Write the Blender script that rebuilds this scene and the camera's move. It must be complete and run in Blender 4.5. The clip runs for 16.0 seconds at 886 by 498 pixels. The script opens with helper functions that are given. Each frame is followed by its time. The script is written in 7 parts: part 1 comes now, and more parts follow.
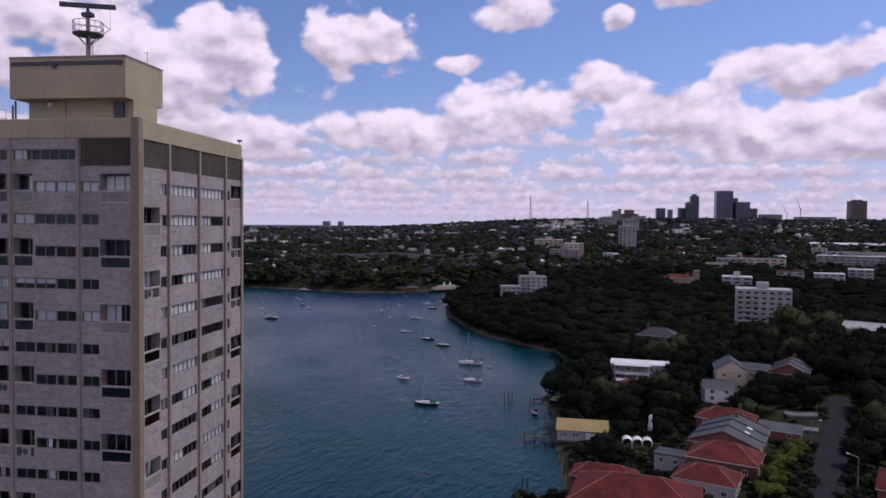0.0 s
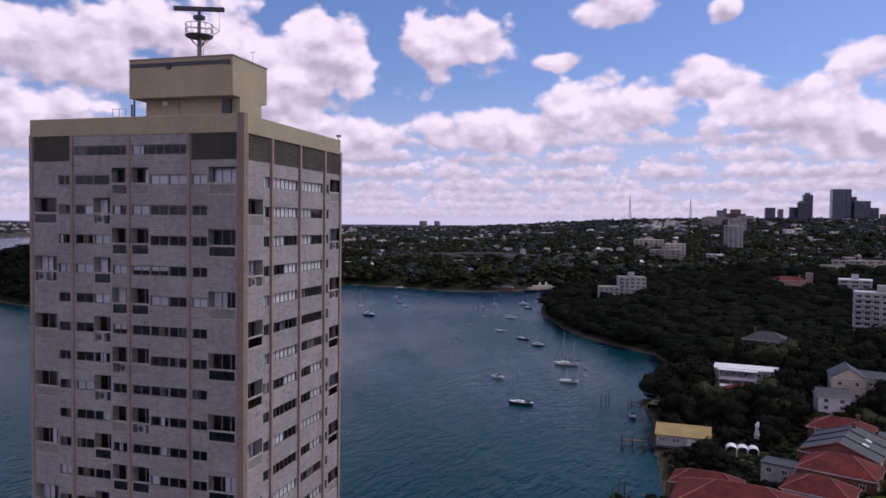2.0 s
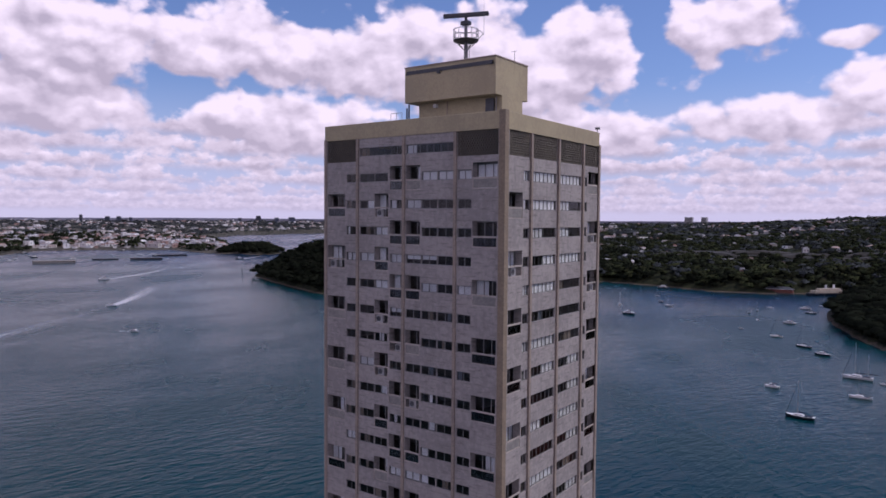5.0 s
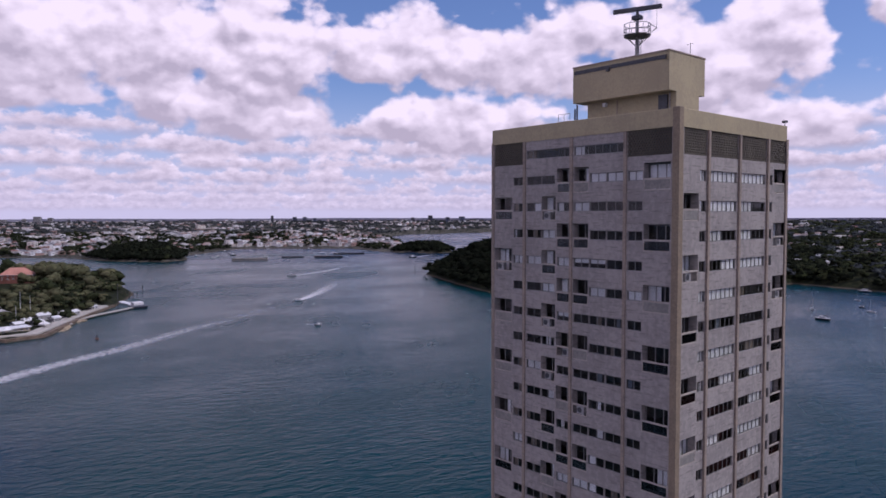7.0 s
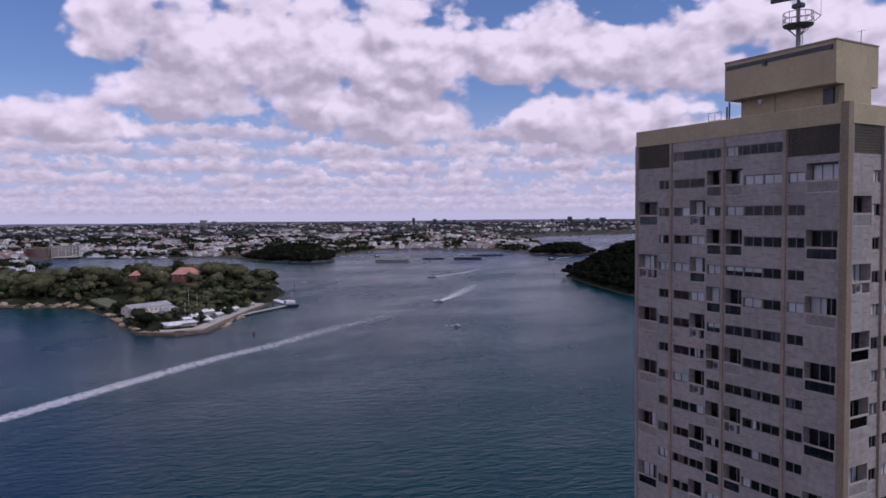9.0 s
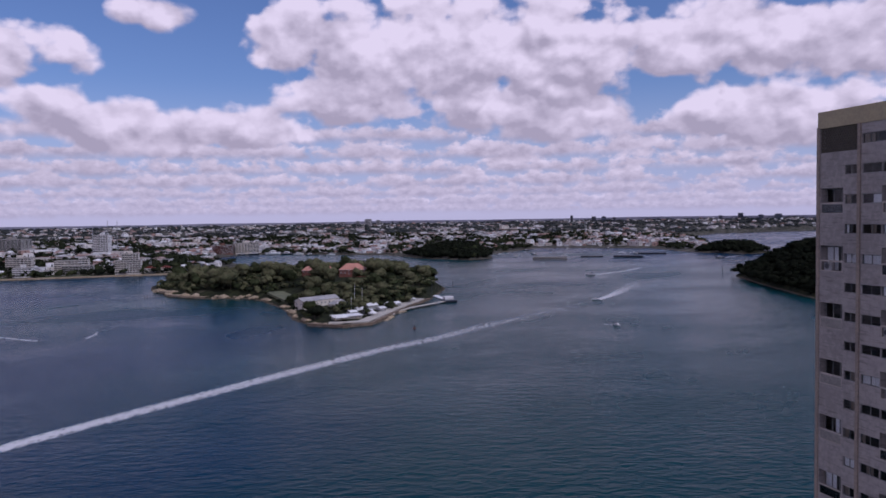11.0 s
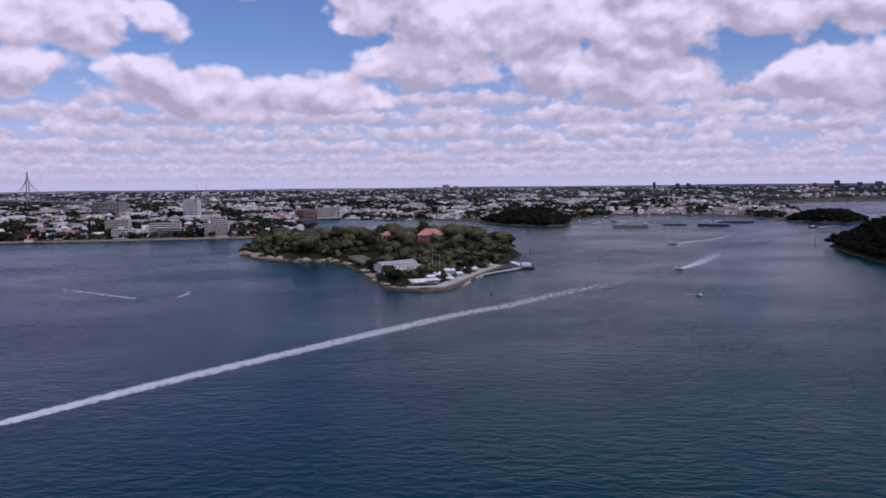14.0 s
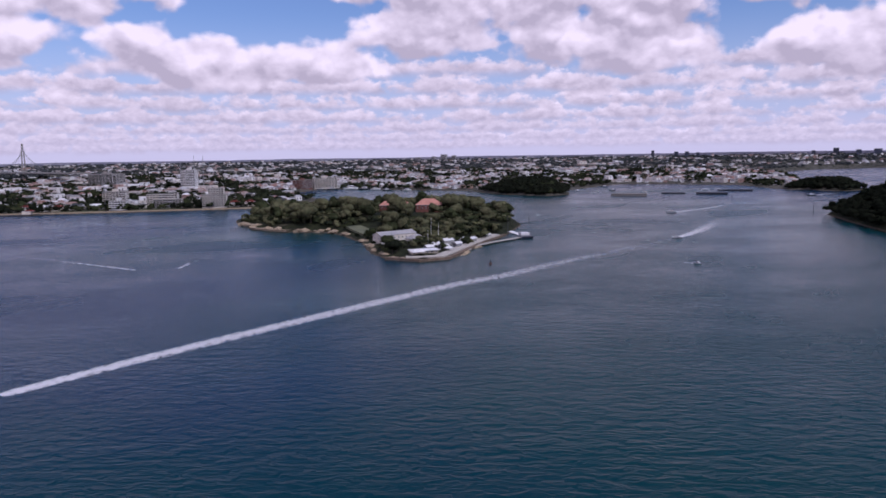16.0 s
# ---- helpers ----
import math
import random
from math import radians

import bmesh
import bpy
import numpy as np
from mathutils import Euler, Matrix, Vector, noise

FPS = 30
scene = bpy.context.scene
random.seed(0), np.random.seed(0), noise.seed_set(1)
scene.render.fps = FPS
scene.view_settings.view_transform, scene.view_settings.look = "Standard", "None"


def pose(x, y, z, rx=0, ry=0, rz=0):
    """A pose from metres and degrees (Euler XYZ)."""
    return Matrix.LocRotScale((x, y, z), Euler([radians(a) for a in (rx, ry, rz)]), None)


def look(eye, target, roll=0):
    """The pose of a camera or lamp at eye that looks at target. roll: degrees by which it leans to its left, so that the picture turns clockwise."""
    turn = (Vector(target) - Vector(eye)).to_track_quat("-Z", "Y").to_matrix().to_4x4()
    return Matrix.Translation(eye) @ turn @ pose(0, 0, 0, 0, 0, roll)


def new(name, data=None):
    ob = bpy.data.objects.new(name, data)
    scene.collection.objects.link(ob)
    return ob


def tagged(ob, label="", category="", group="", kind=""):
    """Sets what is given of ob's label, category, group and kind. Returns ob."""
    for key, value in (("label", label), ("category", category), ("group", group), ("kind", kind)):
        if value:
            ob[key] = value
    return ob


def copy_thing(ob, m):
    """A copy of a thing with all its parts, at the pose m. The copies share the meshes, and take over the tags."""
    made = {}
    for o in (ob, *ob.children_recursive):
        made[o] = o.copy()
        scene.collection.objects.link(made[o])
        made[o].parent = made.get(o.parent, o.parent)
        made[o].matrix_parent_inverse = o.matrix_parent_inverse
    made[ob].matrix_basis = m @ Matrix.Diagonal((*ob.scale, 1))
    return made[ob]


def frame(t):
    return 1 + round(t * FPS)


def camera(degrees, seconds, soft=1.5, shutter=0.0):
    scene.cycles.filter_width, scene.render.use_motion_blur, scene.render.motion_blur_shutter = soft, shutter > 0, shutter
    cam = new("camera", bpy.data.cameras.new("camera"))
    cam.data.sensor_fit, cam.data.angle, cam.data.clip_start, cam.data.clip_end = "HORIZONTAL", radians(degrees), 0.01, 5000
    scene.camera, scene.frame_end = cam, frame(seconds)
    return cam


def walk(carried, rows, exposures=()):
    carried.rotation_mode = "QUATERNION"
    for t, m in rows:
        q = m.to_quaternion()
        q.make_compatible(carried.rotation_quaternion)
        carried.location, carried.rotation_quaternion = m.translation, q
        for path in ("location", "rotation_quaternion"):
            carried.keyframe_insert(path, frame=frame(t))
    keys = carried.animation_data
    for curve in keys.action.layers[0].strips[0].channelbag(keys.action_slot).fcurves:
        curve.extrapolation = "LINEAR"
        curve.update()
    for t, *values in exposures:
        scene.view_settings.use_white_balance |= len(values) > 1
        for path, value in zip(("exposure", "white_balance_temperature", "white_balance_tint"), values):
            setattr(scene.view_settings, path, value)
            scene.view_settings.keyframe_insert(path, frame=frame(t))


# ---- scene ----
cam = camera(63.1, 16.0, soft=1.65)
PATH = [
    (0, (33.368, -55.916, 76.534), (33.094, -53.936, 76.464), 0.6),
    (0.5, (33.472, -55.92, 76.457), (33.152, -53.947, 76.387), 0.7),
    (1, (33.489, -55.843, 76.226), (33.113, -53.88, 76.153), 0.8),
    (1.5, (33.475, -55.729, 75.987), (33.032, -53.78, 75.911), 0.8),
    (2, (33.488, -55.714, 75.774), (32.955, -53.788, 75.701), 0.7),
    (2.5, (33.53, -55.836, 75.561), (32.89, -53.943, 75.487), 0.6),
    (3, (33.651, -56.073, 75.417), (32.911, -54.216, 75.341), 0.6),
    (3.5, (33.749, -56.314, 75.326), (32.901, -54.505, 75.248), 0.4),
    (4, (33.901, -56.39, 75.274), (32.942, -54.636, 75.194), 0.5),
    (6.5, (33.997, -56.185, 75.553), (32.558, -54.799, 75.459), -0.1),
    (7, (34.004, -56.101, 75.754), (32.492, -54.796, 75.661), -0.1),
    (7.5, (33.843, -56.011, 76.063), (32.262, -54.789, 75.969), -0.2),
    (8, (33.6, -55.956, 76.299), (31.964, -54.809, 76.211), -0.3),
    (8.5, (33.503, -55.889, 76.361), (31.816, -54.818, 76.276), -0.3),
    (9, (33.528, -55.807, 76.229), (31.795, -54.814, 76.142), -0.5),
    (9.5, (33.539, -55.706, 75.978), (31.758, -54.8, 75.889), -0.6),
    (10, (33.475, -55.699, 75.754), (31.649, -54.888, 75.662), -0.9),
    (12.5, (33.768, -56.039, 75.284), (31.809, -55.645, 75.203), -0.4),
    (13, (33.896, -56.139, 75.266), (31.936, -55.748, 75.181), -0.5),
    (13.5, (34.043, -56.256, 75.267), (32.085, -55.868, 75.139), -0.5),
    (14, (34.173, -56.39, 75.281), (32.218, -56.003, 75.103), -0.6),
    (14.5, (34.289, -56.533, 75.302), (32.339, -56.147, 75.083), -0.7),
    (15, (34.365, -56.68, 75.32), (32.418, -56.295, 75.075), -0.8),
    (15.5, (34.396, -56.833, 75.331), (32.45, -56.446, 75.075), -0.8),
    (16, (34.395, -56.993, 75.334), (32.451, -56.604, 75.073), -0.9),
]
EXPOSURES = [(0, 0.05, 6100, 15), (3.5, 0.15, 6050, 16), (7, 0.12, 5950, 16), (9, -0.1, 5850, 15), (12.5, -0.2, 5700, 15), (14, -0.08, 5720, 15), (16, 0.12, 5850, 15)]
walk(cam, [(t, look(eye, target, roll)) for t, eye, target, roll in PATH], EXPOSURES)

# ---- world: blue sky, cumulus, one sun ----
SUN_AZ, SUN_EL = 52.0, 52.0       # degrees clockwise from +y, and above the horizon


def nd(tree, kind, **inputs):
    n = tree.nodes.new(kind)
    for k, v in inputs.items():
        if k.startswith("i"):
            n.inputs[int(k[1:])].default_value = v
        elif k == "op":
            n.operation = v
        elif k == "dims":
            n.noise_dimensions = v
    return n


def mth(tree, op, a, b=None, c=None, clamp=False):
    n = tree.nodes.new("ShaderNodeMath")
    n.operation, n.use_clamp = op, clamp
    for i, v in enumerate((a, b, c)):
        if v is None:
            continue
        if isinstance(v, (int, float)):
            n.inputs[i].default_value = v
        else:
            tree.links.new(v, n.inputs[i])
    return n.outputs[0]


def vmth(tree, op, a, b=None, c=None):
    n = tree.nodes.new("ShaderNodeVectorMath")
    n.operation = op
    for i, v in enumerate((a, b, c)):
        if v is None:
            continue
        if isinstance(v, (tuple, list)):
            n.inputs[i].default_value = v
        else:
            tree.links.new(v, n.inputs[i])
    return n.outputs[1] if op in ("LENGTH", "DOT_PRODUCT") else n.outputs[0]


def fbm(tree, vec, scale, detail=6.0, rough=0.55, dist=0.0, colour=False):
    n = tree.nodes.new("ShaderNodeTexNoise")
    n.inputs["Scale"].default_value = scale
    n.inputs["Detail"].default_value = detail
    n.inputs["Roughness"].default_value = rough
    n.inputs["Distortion"].default_value = dist
    tree.links.new(vec, n.inputs["Vector"])
    return n.outputs["Color" if colour else "Fac"]


def ramp01(tree, v, lo, hi, smooth=True):
    n = tree.nodes.new("ShaderNodeMapRange")
    n.interpolation_type = "SMOOTHSTEP" if smooth else "LINEAR"
    tree.links.new(v, n.inputs[0])
    n.inputs[1].default_value, n.inputs[2].default_value = lo, hi
    return n.outputs[0]


def blend(tree, fac, a, b, kind="MIX"):
    n = tree.nodes.new("ShaderNodeMix")
    n.data_type, n.blend_type = "RGBA", kind
    for i, v in ((0, fac), (6, a), (7, b)):
        if isinstance(v, (int, float)):
            n.inputs[i].default_value = v
        elif isinstance(v, tuple):
            n.inputs[i].default_value = (*v, 1) if len(v) == 3 else v
        else:
            tree.links.new(v, n.inputs[i])
    return n.outputs[2]


# cumulus: heading, height, half width, half height in degrees
CLOUDS_NORTH = [
    (-30.5, 11.4, 11, 4.6), (-38, 13.4, 6, 3.0), (-49.6, 12.4, 9, 3.0), (-47.7, 7.0, 9, 2.4), (-25, 13.6, 4, 3.0),
    (-14.4, 14.1, 4.8, 3.0), (-2.0, 16.2, 3.2, 1.8), (-6.7, 12.5, 1.9, 0.8), (5.6, 15.6, 1.3, 1.1), (10.5, 17.0, 2.8, 1.0),
    (3.9, 11.0, 2.5, 1.6), (-2.8, 8.9, 6.6, 2.3), (-11.5, 7.2, 6.5, 1.7), (9.2, 8.6, 5.8, 2.9), (14.8, 6.8, 5.6, 2.4),
    (18.4, 11.0, 5.8, 2.0), (22.5, 7.1, 6, 2.3), (-25, 6.8, 7, 1.8), (28, 10, 6, 4)]
CLOUDS_WEST = [
    (-67.7, 13.0, 12, 4.6), (-79, 9.4, 6, 2.2), (-44.5, 12.0, 6, 3.6), (-84.0, 13.2, 3.2, 2.8), (-80.5, 12.8, 4.5, 4.0), (-83, 14.6, 3, 2.4), (-87.5, 6.8, 5, 1.6), (-81, 8.4, 4.5, 1.5),
    (-106.5, 11.6, 8, 2.4), (-109, 8.2, 4, 1.7), (-94.0, 15.2, 2.9, 1.4), (-73.3, 12.6, 8.5, 4.8), (-62, 12.2, 6, 4.2),
    (-53, 12.8, 8, 3.4), (-49.5, 7.6, 5, 2.0), (-95, 6.9, 11, 1.8), (-101, 8.0, 3.5, 1.7), (-63, 7.6, 5.5, 2.2), (-68, 9.0, 7, 2.2)]


# rows of far cumulus: base and depth in degrees, fineness, seed, openness
DECK = [(0.5, 0.9, 0.62, 3.1, -0.25), (1.1, 0.9, 0.52, 11.7, -0.10), (1.8, 1.1, 0.42, 23.3, 0.02), (2.6, 1.3, 0.35, 37.9, 0.03), (3.6, 1.5, 0.29, 51.2, 0.04), (4.8, 1.7, 0.25, 66.6, 0.07), (6.2, 1.9, 0.21, 83.4, 0.18)]


def make_world():
    world = bpy.data.worlds.new("sky")
    scene.world = world
    world.use_nodes = True
    t = world.node_tree
    t.nodes.clear()
    sky = t.nodes.new("ShaderNodeTexSky")
    sky.sky_type, sky.sun_disc = "NISHITA", False
    sky.sun_elevation, sky.sun_rotation = radians(SUN_EL), radians(SUN_AZ)
    sky.altitude, sky.air_density, sky.dust_density, sky.ozone_density = 80, 1.0, 0.6, 2.0
    gen = t.nodes.new("ShaderNodeTexCoord").outputs["Generated"]
    sep = t.nodes.new("ShaderNodeSeparateXYZ")
    t.links.new(vmth(t, "NORMALIZE", gen), sep.inputs[0])
    az = mth(t, "MULTIPLY", mth(t, "ARCTAN2", sep.outputs[0], sep.outputs[1]), 57.2958)
    el = mth(t, "MULTIPLY", mth(t, "ARCSINE", sep.outputs[2]), 57.2958)
    comb = t.nodes.new("ShaderNodeCombineXYZ")
    t.links.new(az, comb.inputs[0])
    t.links.new(el, comb.inputs[1])
    p = comb.outputs[0]

    def billow(shift):
        q = vmth(t, "MULTIPLY", vmth(t, "ADD", p, shift), (1.0, 1.35, 1.0))
        v = t.nodes.new("ShaderNodeTexVoronoi")       # rounded heaps
        v.feature, v.voronoi_dimensions = "SMOOTH_F1", "2D"
        v.inputs["Scale"].default_value, v.inputs["Detail"].default_value, v.inputs["Roughness"].default_value = 0.30, 2.0, 0.5
        v.inputs["Smoothness"].default_value = 0.5
        t.links.new(vmth(t, "MULTIPLY_ADD", fbm(t, q, 0.5, 4.0, 0.5, 0.0, True), (1.6, 1.2, 0.0), q), v.inputs["Vector"])
        puff = mth(t, "MULTIPLY_ADD", v.outputs["Distance"], -0.34, 0.15)
        return mth(t, "ADD", puff, mth(t, "SUBTRACT", fbm(t, q, 0.26, 7.0, 0.48, 0.1), 0.5))

    def soft_billow(shift):
        return fbm(t, vmth(t, "MULTIPLY", vmth(t, "ADD", p, shift), (1.0, 1.35, 1.0)), 0.30, 4.0, 0.45, 0.0)

    n0, n1 = billow((0, 0, 0)), billow((0.25, 0.8, 0.0))
    s0, s1 = soft_billow((0, 0, 0)), soft_billow((0.5, 0.7, 0.0))

    # the far cumulus: row behind row, each with a level grey base, a heaped bright top and gaps between the heaps
    def lay_over(cover, grey, k, light):
        """One cloud in front of the others: total cover, and light weighted by it."""
        light = mth(t, "MAXIMUM", mth(t, "MINIMUM", light, 1.05), 0.1)
        grey = mth(t, "MULTIPLY_ADD", mth(t, "SUBTRACT", light, grey), k, grey)
        return mth(t, "MULTIPLY_ADD", mth(t, "SUBTRACT", 1.0, cover), k, cover), grey

    cover = grey = 0.0
    for base, high, fx, seed, gap in DECK:
        c = t.nodes.new("ShaderNodeCombineXYZ")
        t.links.new(mth(t, "MULTIPLY", az, fx), c.inputs[0])
        t.links.new(mth(t, "MULTIPLY_ADD", el, 1.5 * fx, seed), c.inputs[1])
        q = c.outputs[0]
        heap = fbm(t, q, 1.0, 6.0, 0.56, 0.15)
        lump = fbm(t, q, 3.4, 4.0, 0.55, 0.2)
        sway = mth(t, "MULTIPLY_ADD", mth(t, "SUBTRACT", heap, 0.5), 0.7 * high, el)
        rise = mth(t, "MULTIPLY", mth(t, "SUBTRACT", el, base), 1 / high)
        d = mth(t, "MULTIPLY_ADD", mth(t, "SUBTRACT", heap, 0.5), 3.4, mth(t, "SUBTRACT", 0.78 - gap, rise))
        d = mth(t, "MULTIPLY_ADD", mth(t, "SUBTRACT", lump, 0.5), 0.8, d)
        k = mth(t, "MULTIPLY", ramp01(t, d, 0.0, 0.42), ramp01(t, sway, base - 0.30 * high, base + 0.22 * high))
        shine = mth(t, "MULTIPLY_ADD", rise, 0.62, mth(t, "MULTIPLY_ADD", mth(t, "SUBTRACT", lump, 0.5), 1.35, 0.29))
        shine = mth(t, "MULTIPLY_ADD", mth(t, "SUBTRACT", 0.6, d), 0.14, shine)
        cover, grey = lay_over(cover, grey, k, shine)
    above = ramp01(t, el, 16.5, 21.0)
    # cloud out of view at the sides is thickened to add fill light
    side = mth(t, "MAXIMUM", ramp01(t, az, 26.0, 34.0), mth(t, "SUBTRACT", 1.0, ramp01(t, az, -122.0, -113.0)))
    restn = mth(t, "MULTIPLY", fbm(t, gen, 2.6, 4.0, 0.5), 2.6)
    rest = mth(t, "MAXIMUM", mth(t, "MULTIPLY", above, mth(t, "SUBTRACT", restn, 2.02)), mth(t, "MULTIPLY", side, mth(t, "SUBTRACT", restn, 1.12)))
    restc = ramp01(t, rest, 0.05, 0.3)
    cover, grey = lay_over(cover, grey, restc, 0.9)
    # single heaps, the far low ones first, each with a bright top and a grey flat base
    relief = mth(t, "ADD", mth(t, "MULTIPLY", mth(t, "SUBTRACT", s0, s1), 1.5), mth(t, "MULTIPLY", mth(t, "SUBTRACT", n0, n1), 1.15))
    warp = vmth(t, "SUBTRACT", fbm(t, p, 0.16, 3.0, 0.5, 0.0, True), (0.5, 0.5, 0.5))
    pw = vmth(t, "ADD", p, vmth(t, "MULTIPLY", warp, (2.6, 1.4, 0.0)))
    for a, e, w, h in sorted(CLOUDS_NORTH + CLOUDS_WEST, key=lambda c: c[1] - c[3]):
        loc = vmth(t, "MULTIPLY_ADD", pw, (1 / w, 1 / h, 0), (-a / w, -e / h, 0))
        up = t.nodes.new("ShaderNodeSeparateXYZ")
        t.links.new(loc, up.inputs[0])
        ragged = min(1.7, 0.75 + 0.32 * h)
        c = ramp01(t, mth(t, "MULTIPLY_ADD", n0, ragged, mth(t, "SUBTRACT", 1.22, vmth(t, "LENGTH", loc))), 0.0, 0.36)
        top = ramp01(t, mth(t, "MULTIPLY_ADD", mth(t, "ADD", mth(t, "MULTIPLY", n0, 0.5), mth(t, "SUBTRACT", s0, 0.5)), 1.5, up.outputs[1]), -0.95, 0.45)
        light = mth(t, "ADD", mth(t, "MULTIPLY_ADD", top, 0.62, 0.30), relief)
        cover, grey = lay_over(cover, grey, c, light)
    grey = mth(t, "DIVIDE", grey, mth(t, "MAXIMUM", cover, 0.001))
    grey = mth(t, "MAXIMUM", mth(t, "MINIMUM", grey, 1.0), 0.15)
    cloud = blend(t, grey, (4.6, 3.9, 4.9), (10.6, 9.0, 10.2))
    haze = mth(t, "SUBTRACT", 1.0, ramp01(t, el, -1.0, 4.5))
    lowair = mth(t, "SUBTRACT", 1.0, ramp01(t, el, 1.0, 11.0))
    air = blend(t, mth(t, "MULTIPLY", lowair, 0.85), blend(t, 1.0, sky.outputs[0], (0.88, 0.90, 1.16), "MULTIPLY"), (5.6, 5.7, 8.1))
    air = blend(t, mth(t, "MULTIPLY", mth(t, "SUBTRACT", 1.0, ramp01(t, el, 0.3, 3.2)), 0.85), air, (6.9, 6.2, 8.0))
    cloud = blend(t, mth(t, "MULTIPLY", haze, 0.6), cloud, (6.6, 5.9, 7.8))
    out = blend(t, cover, air, cloud)
    bg = t.nodes.new("ShaderNodeBackground")
    bg.inputs["Strength"].default_value = 0.085
    t.links.new(out, bg.inputs["Color"])
    o = t.nodes.new("ShaderNodeOutputWorld")
    t.links.new(bg.outputs[0], o.inputs["Surface"])


make_world()
sun_data = bpy.data.lights.new("sun", "SUN")
sun_data.energy, sun_data.angle, sun_data.color = 1.9, radians(0.6), (1.0, 0.93, 0.84)
sun = new("sun", sun_data)
a_, e_ = radians(SUN_AZ), radians(SUN_EL)
sun.matrix_world = look((math.sin(a_) * math.cos(e_) * 900, math.cos(a_) * math.cos(e_) * 900, math.sin(e_) * 900), (0, 0, 0))


# ---- materials ----
def mat(name, base, dark=None, grain=1.0, stain=0.05, rough=0.8, bump=0.2, metal=0.0, spread=0.0, spec=0.5, streaks=0.0, hue=0.0, island=False, courses=0.0):
    """Base colour broken up by fine grain and broad stains, with relief; spread varies it from piece to piece."""
    m = bpy.data.materials.new(name)
    m.use_nodes = True
    t = m.node_tree
    b = t.nodes["Principled BSDF"]
    pos = t.nodes.new("ShaderNodeNewGeometry").outputs["Position"]
    dark = dark or tuple(c * 0.6 for c in base)
    fine = fbm(t, pos, 1.6 / grain, 8.0, 0.65)
    broad = fbm(t, pos, stain, 5.0, 0.6)
    f = mth(t, "MULTIPLY_ADD", mth(t, "SUBTRACT", fine, 0.5), 1.3, broad)
    col = blend(t, ramp01(t, f, 0.3, 0.7), dark, base)
    if streaks:
        sv = vmth(t, "MULTIPLY", pos, (1.0, 1.0, 0.12))
        st = ramp01(t, fbm(t, sv, 1.3, 6.0, 0.7), 0.52, 0.75)
        col = blend(t, mth(t, "MULTIPLY", st, streaks), col, tuple(c * 0.45 for c in dark))
    if courses:
        cv = ramp01(t, fbm(t, vmth(t, "MULTIPLY", pos, (0.55, 0.55, 5.5)), 1.0, 4.0, 0.6), 0.54, 0.66)
        col = blend(t, mth(t, "MULTIPLY", cv, courses), col, tuple(c * 0.5 for c in dark))
    if spread:
        if island:
            rnd = t.nodes.new("ShaderNodeNewGeometry").outputs["Random Per Island"]
        else:
            rnd = t.nodes.new("ShaderNodeObjectInfo").outputs["Random"]
        hs = t.nodes.new("ShaderNodeHueSaturation")
        t.links.new(mth(t, "MULTIPLY_ADD", rnd, 2 * spread, 1 - spread), hs.inputs["Value"])
        if hue:
            t.links.new(mth(t, "MULTIPLY_ADD", mth(t, "FRACT", mth(t, "MULTIPLY", rnd, 7.31)), 2 * hue, 0.5 - hue), hs.inputs["Hue"])
        t.links.new(col, hs.inputs["Color"])
        col = hs.outputs[0]
    t.links.new(col, b.inputs["Base Color"])
    b.inputs["Metallic"].default_value = metal
    b.inputs["Specular IOR Level"].default_value = spec
    t.links.new(mth(t, "MULTIPLY_ADD", fine, 0.3, rough - 0.15, clamp=True), b.inputs["Roughness"])
    if bump:
        bp = t.nodes.new("ShaderNodeBump")
        bp.inputs["Strength"].default_value, bp.inputs["Distance"].default_value = bump, 0.05 * grain
        t.links.new(fine, bp.inputs["Height"])
        t.links.new(bp.outputs[0], b.inputs["Normal"])
    return m


def glass_mat(name, tint, gloss=0.04, see=0.75):
    """A clear pane: mirrors more at a slant, lets the rest through."""
    m = bpy.data.materials.new(name)
    m.use_nodes = True
    t = m.node_tree
    t.nodes.clear()
    tr = t.nodes.new("ShaderNodeBsdfTransparent")
    tr.inputs[0].default_value = (*[c * see for c in tint], 1)
    gl = t.nodes.new("ShaderNodeBsdfGlossy")
    gl.inputs["Roughness"].default_value = gloss
    fr = t.nodes.new("ShaderNodeFresnel")
    fr.inputs[0].default_value = 1.5
    mx = t.nodes.new("ShaderNodeMixShader")
    pos = t.nodes.new("ShaderNodeNewGeometry").outputs["Position"]
    bp = t.nodes.new("ShaderNodeBump")
    bp.inputs["Strength"].default_value, bp.inputs["Distance"].default_value = 0.1, 0.02
    t.links.new(fbm(t, pos, 0.9, 2.0), bp.inputs["Height"])
    t.links.new(bp.outputs[0], gl.inputs["Normal"])
    t.links.new(fr.outputs[0], mx.inputs[0])
    t.links.new(tr.outputs[0], mx.inputs[1])
    t.links.new(gl.outputs[0], mx.inputs[2])
    o = t.nodes.new("ShaderNodeOutputMaterial")
    t.links.new(mx.outputs[0], o.inputs[0])
    return m


